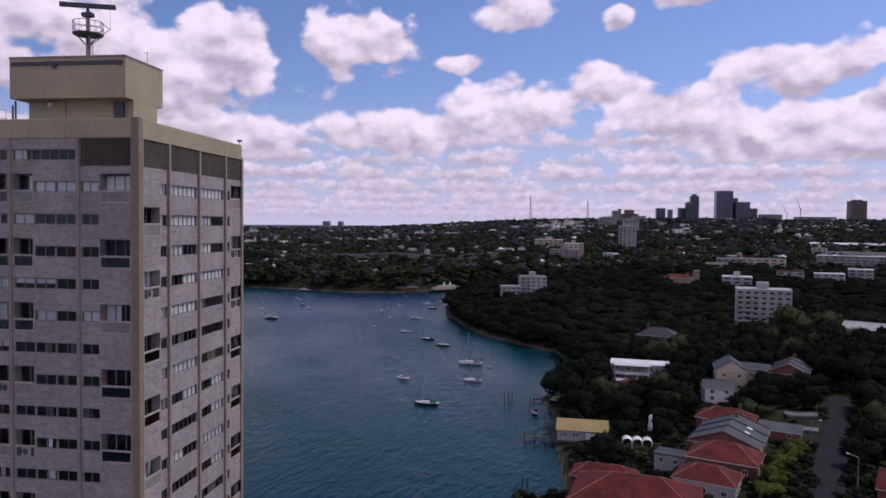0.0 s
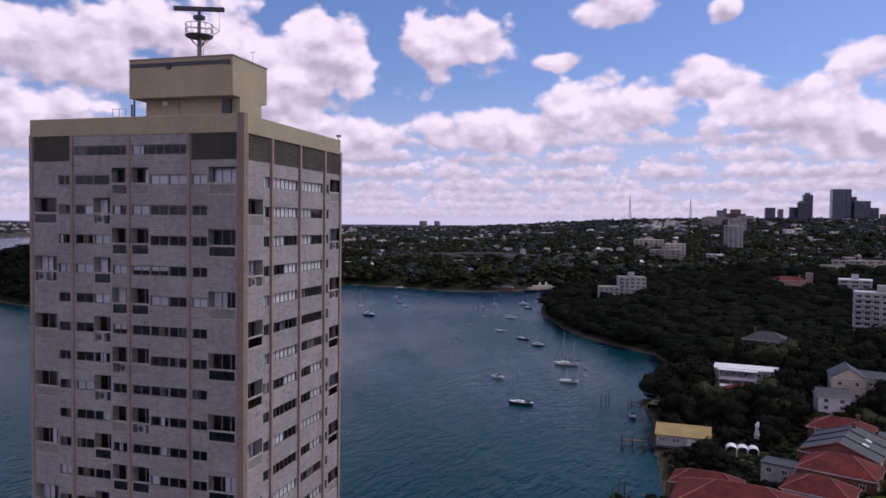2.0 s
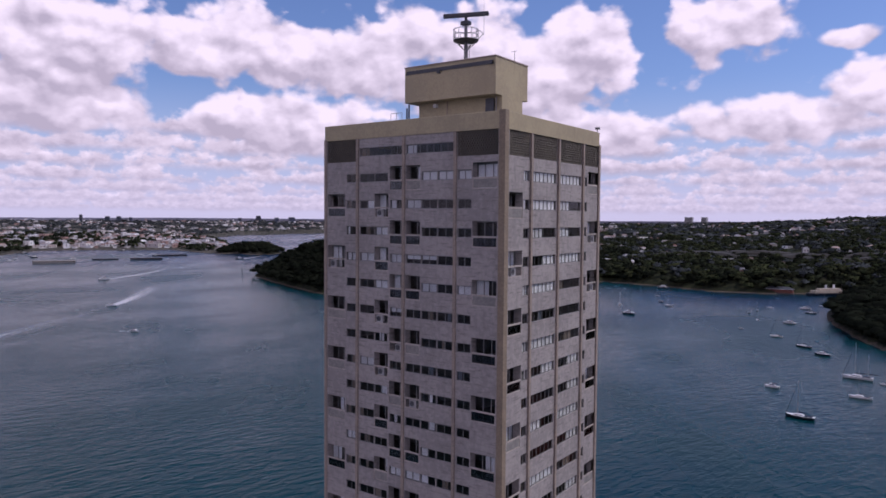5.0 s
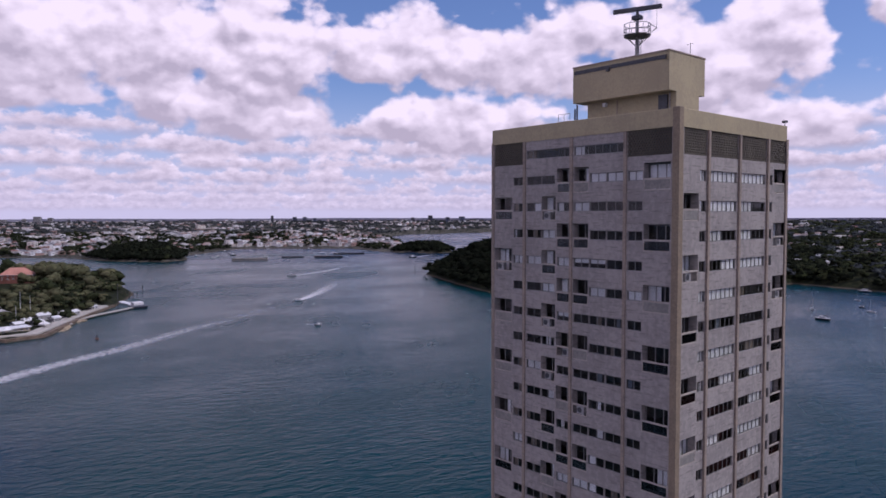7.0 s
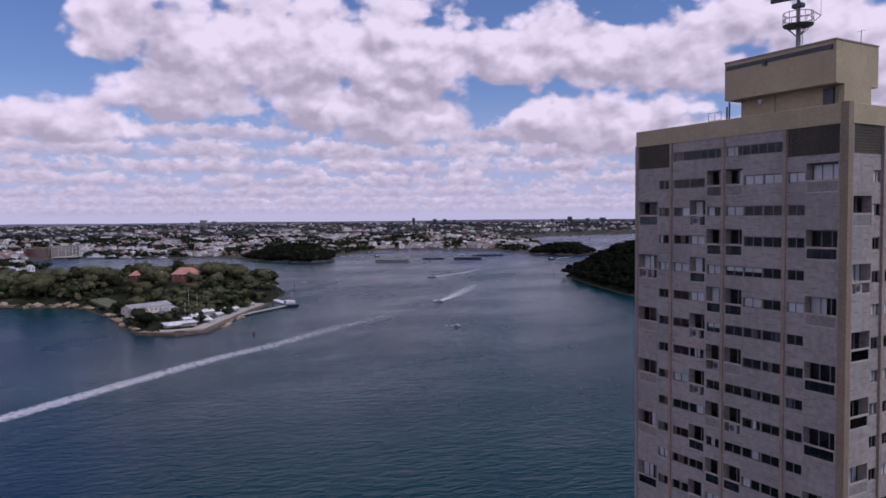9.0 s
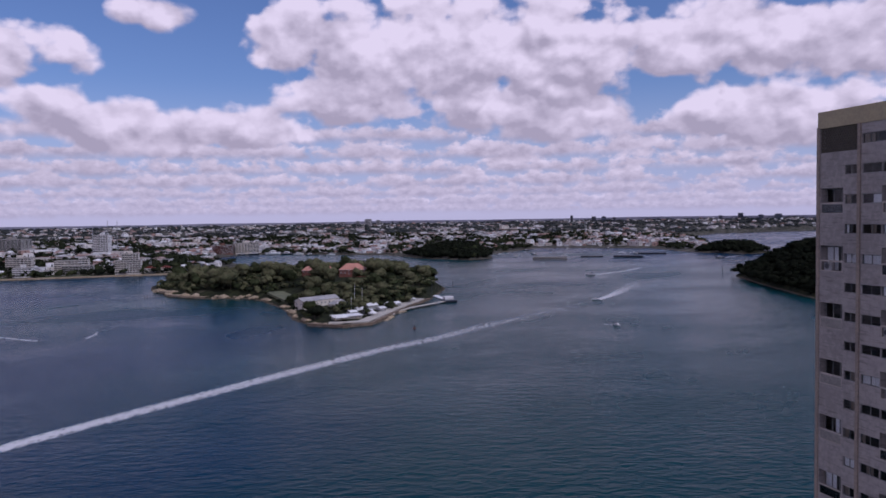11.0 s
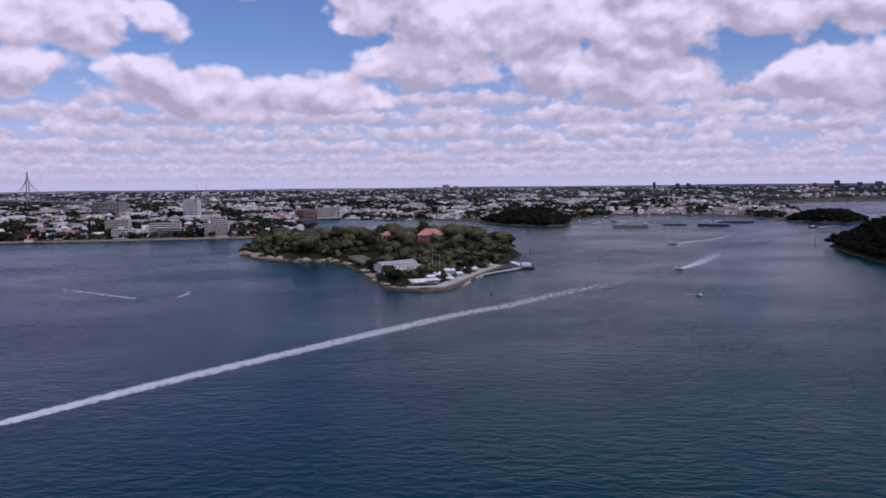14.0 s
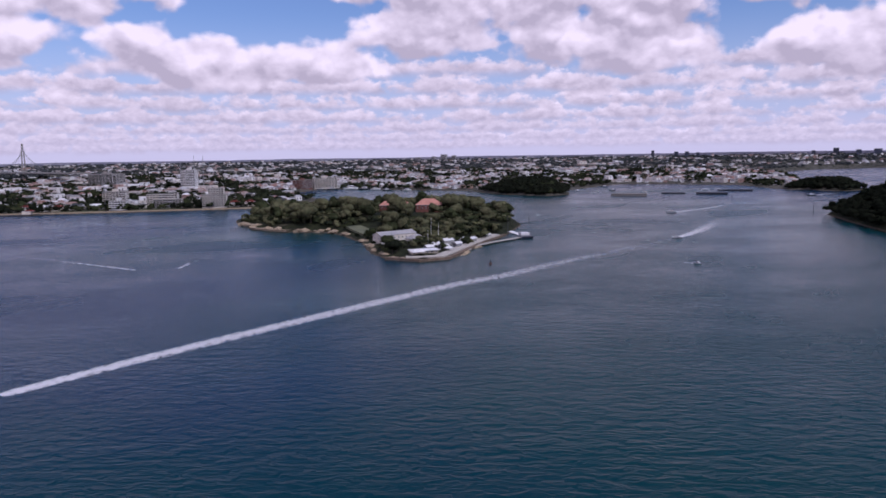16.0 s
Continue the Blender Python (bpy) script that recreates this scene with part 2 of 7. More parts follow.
def water_mat():
    m = bpy.data.materials.new("harbour_water")
    m.use_nodes = True
    t = m.node_tree
    b = t.nodes["Principled BSDF"]
    pos = t.nodes.new("ShaderNodeNewGeometry").outputs["Position"]
    rot = t.nodes.new("ShaderNodeMapping")
    rot.inputs["Rotation"].default_value = (0, 0, radians(32))
    rot.inputs["Scale"].default_value = (1.0, 0.62, 1.0)
    t.links.new(pos, rot.inputs[0])
    rv = rot.outputs[0]
    gust = fbm(t, vmth(t, "MULTIPLY", rv, (1.0, 0.8, 1.0)), 0.011, 4.0, 0.55)
    g = ramp01(t, gust, 0.38, 0.62)
    murk = fbm(t, pos, 0.0035, 3.0, 0.5)
    sy = t.nodes.new("ShaderNodeSeparateXYZ")
    t.links.new(pos, sy.inputs[0])
    col = blend(t, ramp01(t, mth(t, "MULTIPLY_ADD", mth(t, "MINIMUM", sy.outputs[1], mth(t, "SUBTRACT", 520.0, sy.outputs[1])), 0.0006, murk), 0.27, 0.55), (0.0009, 0.0190, 0.049), (0.0010, 0.0300, 0.0350))
    t.links.new(col, b.inputs["Base Color"])
    b.inputs["IOR"].default_value = 1.33
    b.inputs["Specular IOR Level"].default_value = 0.165
    # wind lanes: smoother streaks lie between ruffled ones
    lane = fbm(t, vmth(t, "MULTIPLY", rv, (0.35, 1.6, 1.0)), 0.006, 5.0, 0.6, 0.6)
    ln = ramp01(t, lane, 0.40, 0.62)
    t.links.new(mth(t, "ADD", mth(t, "MULTIPLY_ADD", g, 0.08, 0.17), mth(t, "MULTIPLY", ln, 0.06)), b.inputs["Roughness"])
    # wind waves: short-crested, several metres long, with finer chop over them
    wv = vmth(t, "MULTIPLY", rv, (1.0, 0.60, 1.0))
    wave = fbm(t, wv, 0.36, 3.0, 0.55, 0.5)
    chop = fbm(t, rv, 0.75, 4.0, 0.6, 0.3)
    swell = fbm(t, wv, 0.055, 3.0, 0.5, 0.4)
    hgt = mth(t, "ADD", mth(t, "MULTIPLY", chop, mth(t, "MULTIPLY_ADD", g, 0.5, 0.5)), mth(t, "MULTIPLY", swell, 2.2))
    hgt = mth(t, "MULTIPLY_ADD", wave, mth(t, "MULTIPLY_ADD", ln, 2.0, 2.2), hgt)
    bp = t.nodes.new("ShaderNodeBump")
    bp.inputs["Strength"].default_value, bp.inputs["Distance"].default_value = 0.55, 0.32
    t.links.new(hgt, bp.inputs["Height"])
    t.links.new(bp.outputs[0], b.inputs["Normal"])
    return m


def ground_mat():
    """Bush, grass and bare earth over the hills, sandstone at the steep shore."""
    m = bpy.data.materials.new("land")
    m.use_nodes = True
    t = m.node_tree
    b = t.nodes["Principled BSDF"]
    g = t.nodes.new("ShaderNodeNewGeometry")
    pos = g.outputs["Position"]
    n1, n2, n3 = fbm(t, pos, 0.012, 6.0, 0.6), fbm(t, pos, 0.15, 6.0, 0.65), fbm(t, pos, 1.5, 5.0, 0.6)
    col = blend(t, ramp01(t, n2, 0.4, 0.62), (0.012, 0.015, 0.009), (0.030, 0.033, 0.016))
    col = blend(t, ramp01(t, n1, 0.60, 0.70), col, (0.07, 0.06, 0.042))
    sep = t.nodes.new("ShaderNodeSeparateXYZ")
    t.links.new(pos, sep.inputs[0])
    # streets, yards and dry lawns of the built-up western shore
    town = mth(t, "MULTIPLY", mth(t, "SUBTRACT", 1.0, ramp01(t, sep.outputs[0], -1110.0, -1060.0)), ramp01(t, n2, 0.42, 0.60))
    col = blend(t, mth(t, "MULTIPLY", town, 0.8), col, (0.17, 0.155, 0.14))
    rocky = mth(t, "SUBTRACT", 1.0, ramp01(t, mth(t, "MULTIPLY_ADD", n2, 2.0, sep.outputs[2]), 1.5, 2.6))
    rock = blend(t, ramp01(t, n3, 0.35, 0.65), (0.04, 0.032, 0.024), (0.13, 0.105, 0.08))
    col = blend(t, rocky, col, rock)
    t.links.new(col, b.inputs["Base Color"])
    b.inputs["Roughness"].default_value = 0.95
    b.inputs["Specular IOR Level"].default_value = 0.09
    bp = t.nodes.new("ShaderNodeBump")
    bp.inputs["Strength"].default_value, bp.inputs["Distance"].default_value = 0.8, 0.6
    t.links.new(n2, bp.inputs["Height"])
    t.links.new(bp.outputs[0], b.inputs["Normal"])
    return m


M_WATER, M_LAND = water_mat(), ground_mat()
M_BRICK = mat("pale_brick", (0.355, 0.32, 0.302), (0.258, 0.234, 0.224), 0.9, 0.16, 0.9, 0.2, streaks=0.35, courses=0.55)
M_BEIGE = mat("beige_paint", (0.40, 0.335, 0.205), (0.33, 0.275, 0.175), 0.4, 0.3, 0.7, 0.1, streaks=0.3)
M_RIB = mat("rib_concrete", (0.33, 0.265, 0.215), (0.24, 0.195, 0.165), 0.4, 0.3, 0.85, 0.2, streaks=0.3)
M_LATTICE = mat("breeze_block", (0.145, 0.128, 0.10), (0.105, 0.092, 0.075), 0.3, 0.4, 0.9, 0.3)
M_ALU = mat("weathered_aluminium_frame", (0.27, 0.26, 0.26), (0.19, 0.185, 0.18), 0.3, 0.5, 0.55, 0.0, 0.2)
M_BALRAIL = mat("beige_balcony_rail", (0.46, 0.41, 0.36), (0.33, 0.29, 0.26), 0.4, 0.4, 0.8, 0.1, streaks=0.4)
M_CURTAIN = mat("dull_beige_curtain", (0.26, 0.21, 0.17), (0.18, 0.145, 0.12), 0.3, 0.5, 0.9, 0.1)
M_CURTAINBLUE = mat("grey_blue_curtain", (0.17, 0.19, 0.23), (0.11, 0.125, 0.15), 0.3, 0.5, 0.9, 0.1)
M_SLAB = mat("grey_concrete", (0.28, 0.26, 0.24), (0.2, 0.19, 0.18), 0.5, 0.3, 0.9, 0.2, streaks=0.3)
# inside of the tower: the rooms' dimness is put into this dark colour
M_ROOM = mat("dim_room_surfaces", (0.085, 0.08, 0.075), None, 0.6, 0.3, 0.9, 0.0)
M_BLIND = mat("white_blind", (0.85, 0.84, 0.86), (0.75, 0.74, 0.76), 0.3, 0.5, 0.8, 0.1, spread=0.12)
M_GLASS = glass_mat("window_glass", (0.92, 0.95, 0.96), 0.04, 0.92)
M_RAILGLASS = glass_mat("balcony_glass", (0.75, 0.8, 0.85), 0.15, 0.6)
M_POST = mat("brown_painted_concrete", (0.27, 0.21, 0.145), (0.2, 0.155, 0.11), 0.4, 0.3, 0.8, 0.1, streaks=0.3)
M_STEEL = mat("painted_steel", (0.30, 0.30, 0.32), (0.16, 0.15, 0.15), 0.3, 0.6, 0.5, 0.05, 0.3)
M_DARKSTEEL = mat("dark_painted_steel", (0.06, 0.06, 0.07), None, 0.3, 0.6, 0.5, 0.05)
M_WHITE = mat("white_paint", (0.74, 0.73, 0.74), (0.58, 0.57, 0.58), 0.5, 0.3, 0.6, 0.05, spread=0.08)
# white wall colour darkened for cloud shade over the near shore
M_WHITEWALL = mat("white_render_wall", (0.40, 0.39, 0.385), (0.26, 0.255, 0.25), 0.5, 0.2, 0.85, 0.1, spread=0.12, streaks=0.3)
# brighter copies of the renders, with sunlight put into the colour
M_SUNWALL = mat("sunlit_white_render", (0.74, 0.72, 0.71), (0.56, 0.54, 0.53), 0.5, 0.2, 0.8, 0.1, spread=0.1, streaks=0.25)
M_SUNCREAM = mat("sunlit_cream_render", (0.64, 0.58, 0.51), (0.48, 0.43, 0.38), 0.5, 0.2, 0.8, 0.1, spread=0.1, streaks=0.25)
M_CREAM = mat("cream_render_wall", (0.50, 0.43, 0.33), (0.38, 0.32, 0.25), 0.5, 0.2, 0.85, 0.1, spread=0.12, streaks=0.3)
M_REDBRICK = mat("red_brick_wall", (0.19, 0.075, 0.055), (0.12, 0.045, 0.035), 0.4, 0.3, 0.9, 0.3, spread=0.15)
M_REDTILE = mat("terracotta_tile_roof", (0.15, 0.030, 0.024), (0.065, 0.018, 0.016), 0.5, 0.3, 0.85, 0.5, spread=0.14, spec=0.12)
# island roof tile: pink, lightened to carry the sun in its colour
M_PINKTILE = mat("sunlit_pink_tile", (0.50, 0.24, 0.185), (0.38, 0.17, 0.13), 0.6, 0.25, 0.85, 0.4)
M_PINKWALL = mat("pink_render_wall", (0.36, 0.22, 0.17), (0.26, 0.16, 0.13), 0.5, 0.2, 0.85, 0.1, streaks=0.3)
M_DARKROOF = mat("dark_slate_roof", (0.035, 0.035, 0.04), (0.022, 0.022, 0.026), 0.6, 0.25, 0.8, 0.3)
M_PALEROOF = mat("pale_sheet_roof", (0.40, 0.38, 0.385), (0.27, 0.26, 0.265), 0.7, 0.15, 0.6, 0.1, streaks=0.3)
M_GREYROOF = mat("grey_metal_roof", (0.066, 0.070, 0.078), (0.040, 0.044, 0.05), 0.8, 0.15, 0.65, 0.1, spread=0.2, spec=0.2)
M_YELLOWROOF = mat("yellow_sheet_roof", (0.33, 0.23, 0.06), (0.24, 0.165, 0.05), 0.6, 0.2, 0.6, 0.1)
M_WOOD = mat("weathered_timber", (0.10, 0.08, 0.065), (0.05, 0.04, 0.035), 0.3, 0.6, 0.9, 0.3)
M_ASPHALT = mat("asphalt", (0.020, 0.020, 0.023), (0.014, 0.014, 0.016), 0.4, 0.2, 0.9, 0.2, spec=0.15)
M_PATH = mat("concrete_path", (0.17, 0.165, 0.16), (0.09, 0.085, 0.08), 0.5, 0.3, 0.9, 0.2)
M_PALEPAVE = mat("pale_weathered_concrete", (0.50, 0.46, 0.41), (0.34, 0.31, 0.28), 0.5, 0.3, 0.9, 0.2, streaks=0.2)
M_SEAWALL = mat("stained_stone_wall", (0.20, 0.145, 0.105), (0.10, 0.07, 0.05), 0.7, 0.3, 0.95, 0.5, streaks=0.3)
M_STONE = mat("sandstone", (0.38, 0.30, 0.21), (0.20, 0.15, 0.10), 0.7, 0.3, 0.95, 0.5, spread=0.2)
M_GRASS = mat("mown_grass", (0.075, 0.085, 0.032), (0.045, 0.055, 0.022), 0.8, 0.1, 0.95, 0.3)
M_LAWN = mat("dry_mown_lawn", (0.135, 0.14, 0.08), (0.09, 0.095, 0.055), 0.8, 0.1, 0.95, 0.3)
M_BARK = mat("bark", (0.09, 0.07, 0.055), (0.04, 0.03, 0.025), 0.4, 0.6, 0.95, 0.4)
M_HULLDARK = mat("navy_hull_paint", (0.012, 0.016, 0.03), None, 0.5, 0.4, 0.3, 0.0)
M_CANVAS = mat("navy_sail_cover", (0.02, 0.03, 0.06), None, 0.3, 0.6, 0.9, 0.1)


def leaf_mat(name, base, dark, spread=0.35, island=True, hue=0.03):
    return mat(name, base, dark, 0.8, 0.06, 0.75, 0.0, spread=spread, spec=0.0, island=island, hue=hue)


M_LEAF = leaf_mat("eucalypt_leaves", (0.046, 0.054, 0.027), (0.025, 0.030, 0.016), 0.16)
M_LEAFMID = leaf_mat("bush_leaves", (0.031, 0.037, 0.022), (0.018, 0.022, 0.014), 0.12)
M_LEAFDARK = leaf_mat("fig_leaves", (0.0165, 0.020, 0.0135), (0.0095, 0.0115, 0.008), 0.10)
M_LEAFDEEP = leaf_mat("deep_green_leaves", (0.0145, 0.018, 0.0115), (0.0085, 0.0105, 0.0075), 0.10)
M_LEAFOLIVE = leaf_mat("olive_scrub_leaves", (0.118, 0.118, 0.064), (0.064, 0.066, 0.038), 0.18)
# leaves of distant woods, with bluish haze mixed into the colour
M_LEAFFAR = leaf_mat("hazed_far_leaves", (0.070, 0.078, 0.082), (0.042, 0.048, 0.052), 0.15)
M_LEAFBRIGHT = leaf_mat("bright_leaves", (0.075, 0.085, 0.018), (0.035, 0.042, 0.012))


# ---- mesh helpers ----
def mesh_of(name, verts, faces, mats, idx=None, smooth=False):
    me = bpy.data.meshes.new(name)
    me.from_pydata(verts, [], faces)
    for m in (mats if isinstance(mats, (list, tuple)) else [mats]):
        me.materials.append(m)
    if idx is not None:
        me.polygons.foreach_set("material_index", idx)
    if smooth:
        me.polygons.foreach_set("use_smooth", [True] * len(me.polygons))
    me.update()
    return me


class Build:
    """Collects boxes, tubes and faces into one mesh."""

    def __init__(self):
        self.v, self.f, self.i = [], [], []

    def quad(self, *pts, m=0):
        n = len(self.v)
        self.v += [tuple(p) for p in pts]
        self.f.append(tuple(range(n, n + len(pts))))
        self.i.append(m)
        return self

    def box(self, x0, x1, y0, y1, z0, z1, m=0, b=0.0):
        """A box; b takes a slanted edge off its upright corners and its top."""
        n = len(self.v)
        if b <= 0:
            self.v += [(x, y, z) for z in (z0, z1) for x, y in ((x0, y0), (x1, y0), (x1, y1), (x0, y1))]
            fs = [(3, 2, 1, 0), (4, 5, 6, 7), (0, 1, 5, 4), (1, 2, 6, 5), (2, 3, 7, 6), (3, 0, 4, 7)]
        else:
            self.v += [(x, y, z0) for x, y in ((x0, y0), (x1, y0), (x1, y1), (x0, y1))]
            self.v += [(x, y, z1 - b) for x, y in ((x0, y0), (x1, y0), (x1, y1), (x0, y1))]
            self.v += [(x, y, z1) for x, y in ((x0 + b, y0 + b), (x1 - b, y0 + b), (x1 - b, y1 - b), (x0 + b, y1 - b))]
            fs = [(3, 2, 1, 0), (8, 9, 10, 11)]
            for k in (0, 4):
                fs += [(k + j, k + (j + 1) % 4, k + 4 + (j + 1) % 4, k + 4 + j) for j in range(4)]
        self.f += [tuple(n + k for k in f) for f in fs]
        self.i += [m] * len(fs)
        return self

    def tube(self, a, b, r0, r1=None, seg=8, m=0, cap=True):
        r1 = r0 if r1 is None else r1
        a, b = Vector(a), Vector(b)
        d = (b - a).normalized()
        u = d.orthogonal().normalized()
        w = d.cross(u)
        n = len(self.v)
        for c, r in ((a, r0), (b, r1)):
            for k in range(seg):
                t = 2 * math.pi * k / seg
                self.v.append(tuple(c + u * (math.cos(t) * r) + w * (math.sin(t) * r)))
        for k in range(seg):
            j = (k + 1) % seg
            self.f.append((n + k, n + j, n + seg + j, n + seg + k))
            self.i.append(m)
        if cap:
            self.f += [tuple(n + k for k in reversed(range(seg))), tuple(n + seg + k for k in range(seg))]
            self.i += [m, m]
        return self

    def mesh(self, name, mats, smooth=False):
        return mesh_of(name, self.v, self.f, mats, self.i, smooth)


def part(name, shape, material, parent=None, label="", smooth=False):
    """One mesh object, from a Build or a finished mesh, under its thing or part."""
    me = shape.mesh(name, material, smooth) if isinstance(shape, Build) else shape
    ob = new(name, me)
    ob.parent = parent
    if label:
        tagged(ob, label)
    return ob


def thing(name, label, category, m=None, group="", kind=""):
    ob = new(name)
    ob.empty_display_size = 0.3
    if m is not None:
        ob.matrix_basis = m
    return tagged(ob, label, category, group, kind)


# ---- the harbour and the land ----
def inside_distance(poly, x, y):
    """Metres inside a closed outline (negative outside), for arrays x, y."""
    d2 = np.full(x.shape, 1e18)
    odd = np.zeros(x.shape, bool)
    for (ax, ay), (bx, by) in zip(poly, poly[1:] + poly[:1]):
        ex, ey = bx - ax, by - ay
        s = np.clip(((x - ax) * ex + (y - ay) * ey) / (ex * ex + ey * ey), 0, 1)
        d2 = np.minimum(d2, (x - ax - s * ex) ** 2 + (y - ay - s * ey) ** 2)
        if ay != by:
            odd ^= ((ay > y) != (by > y)) & (x < ex * (y - ay) / (by - ay) + ax)
    return np.sqrt(d2) * np.where(odd, 1, -1)


NORTH = [(-20, 112), (12, 132), (41, 150), (40, 188), (38, 205), (40, 228), (34, 262), (46, 283), (51, 306), (51, 332), (43, 378), (23, 401), (0, 428), (-19, 466), (-41, 528), (-54, 596),
         (-46, 660), (-10, 760), (-51, 789), (-93, 756), (-127, 727), (-175, 715), (-233, 735), (-311, 752), (-360, 640), (-400, 500), (-470, 440), (-575, 484),
         (-690, 540), (-715, 600), (-640, 800), (-600, 1100), (-900, 1500), (-1250, 2000), (-1500, 2600), (-2600, 3300), (-3300, 4200), (-2600, 5200), (2500, 5200), (4900, 2500),
         (4900, -200), (700, -200), (420, -60), (260, 30), (160, -25), (70, -48), (0, -45), (-45, -30), (-62, 10), (-50, 70)]
WEST = [(-1072, -800), (-1072, -462), (-1061, -313), (-1060, -135), (-1068, -60), (-1120, -20), (-1250, -20), (-1480, -60), (-1613, -14), (-1579, 85), (-1384, 284), (-1260, 300),
        (-1157, 366), (-1190, 420), (-1323, 466), (-1522, 667), (-1363, 867), (-1180, 830), (-1060, 880), (-1080, 940), (-1300, 1010), (-1700, 1250), (-1950, 1330), (-2250, 1750),
        (-2350, 2500), (-2700, 3500), (-3400, 4600), (-4900, 3600), (-5200, 0), (-4700, -2600), (-1900, -2600)]
GOAT = [(-792, -122), (-775, -104), (-738, -104), (-700, -69), (-688, -32), (-655, -16), (-587, -3), (-524, -3), (-484, 5), (-462, 26), (-468, 48), (-520, 78), (-561, 101),
        (-600, 128), (-690, 172), (-800, 190), (-900, 150), (-935, 20), (-930, -80), (-870, -130)]


def land_height(x, y):
    x, y = np.asarray(x, float), np.asarray(y, float)
    wob = 4 * np.sin(x * 0.021 + 1.3) * np.sin(y * 0.017) + 2 * np.sin(x * 0.06) * np.sin(y * 0.053 + 2)
    z = np.full(x.shape, -4.0)
    d = inside_distance(NORTH, x, y)
    r = np.hypot(x - 30, y + 55)
    east = 1 / (1 + np.exp(-(x / np.maximum(r, 1) + 0.12) * 14))       # the ridge rises to the north-east
    base = 1.4 + 17 * (1 - np.exp(-np.maximum(d - 3, 0) / 75)) + wob * np.clip((d - 20) / 120, 0, 1)
    hill = np.clip((r - 600) / 2050, 0, 1) ** 0.8 * (24 + 52 * east) - np.clip((r - 3000) / 1800, 0, 1) * 20 * east
    bush = 24 * np.exp(-((x + 560) ** 2 + (y - 620) ** 2) / 170 ** 2)
    z = np.maximum(z, np.where(d > 0, np.minimum(base + hill + bush, 2 + d * 0.55), np.maximum(d * 0.4, -4)))
    d = inside_distance(WEST, x, y)
    r2 = np.hypot(x - 30, y + 55)
    base = 1.2 + 12 * (1 - np.exp(-np.maximum(d - 12, 0) / 160)) + 1.5 * wob * np.clip((d - 40) / 200, 0, 1)
    base = base + np.clip(d / 30, 0, 1) * (17 * np.exp(-((x + 1265) ** 2 + (y - 385) ** 2) / 90 ** 2) + 12 * np.exp(-((x + 1105) ** 2 + (y - 895) ** 2) / 70 ** 2))
    z = np.maximum(z, np.where(d > 0, base + np.clip((r2 - 1700) / 2800, 0, 1) * 26, np.maximum(d * 0.4, -4)))
    d = inside_distance(GOAT, x, y)
    hump = 11 * np.exp(-((x + 725) ** 2 + (y - 75) ** 2) / 90 ** 2) + 5 * np.exp(-((x + 760) ** 2 + (y + 40) ** 2) / 60 ** 2)
    z = np.maximum(z, np.where(d > 0, np.minimum(1.6 + 3.5 * (1 - np.exp(-np.maximum(d - 8, 0) / 25)) + hump, 1.2 + d * 0.5), np.maximum(d * 0.4, -4)))
    return z


def ground_at(x, y):
    return float(land_height(np.array([x]), np.array([y]))[0])


def make_land():
    rs = np.concatenate([[0, 20, 40], 60 * 1.0208 ** np.arange(0, 213)])
    az = np.concatenate([np.arange(-128, 42, 0.3), np.arange(42, 232, 3.0)])
    R, A = np.meshgrid(rs, np.radians(az), indexing="ij")
    X, Y = 30 + R * np.sin(A), -55 + R * np.cos(A)
    Z = land_height(X, Y)
    n, k = R.shape
    v = np.stack([X, Y, Z], -1).reshape(-1, 3)
    ii, jj = np.meshgrid(np.arange(n - 1), np.arange(k), indexing="ij")
    j2 = (jj + 1) % k
    f = np.stack([ii * k + jj, ii * k + j2, (ii + 1) * k + j2, (ii + 1) * k + jj], -1).reshape(-1, 4)
    keep = (v[f][:, :, 2] > -3.9).any(1)
    f = f[keep]
    used, inv = np.unique(f.ravel(), return_inverse=True)
    me = mesh_of("ground", v[used].tolist(), inv.reshape(-1, 4).tolist(), M_LAND, smooth=True)
    tagged(new("ground", me), "bushy hills and shore with sandstone edges at the harbour", "ground", kind="structure")


make_land()
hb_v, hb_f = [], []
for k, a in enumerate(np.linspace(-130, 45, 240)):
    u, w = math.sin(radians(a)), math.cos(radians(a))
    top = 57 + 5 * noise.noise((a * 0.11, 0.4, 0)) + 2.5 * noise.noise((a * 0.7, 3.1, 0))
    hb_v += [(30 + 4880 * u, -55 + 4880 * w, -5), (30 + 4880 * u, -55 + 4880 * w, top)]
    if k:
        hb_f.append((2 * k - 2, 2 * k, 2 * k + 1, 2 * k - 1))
# distance haze is put into the hills' pale blue colour
M_FARHILL = mat("far_hazed_hills", (0.28, 0.27, 0.33), (0.22, 0.22, 0.28), 60.0, 0.003, 0.95, 0.0, spec=0.05)
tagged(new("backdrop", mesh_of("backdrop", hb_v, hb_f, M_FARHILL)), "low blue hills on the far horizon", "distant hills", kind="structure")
ring = [(30 + 4950 * math.sin(a), -55 + 4950 * math.cos(a), 0.0) for a in np.linspace(0, 2 * math.pi, 96, endpoint=False)]
tagged(new("water", mesh_of("water", ring, [tuple(reversed(range(96)))], M_WATER)), "dark blue-green harbour water ruffled by wind", "water", kind="structure")


# ---- the tower ----
TW, TD, TOP, PITCH, GROUND_Z = 22.6, 20.85, 85.0, 2.74, 9.0
FLOORS = 26


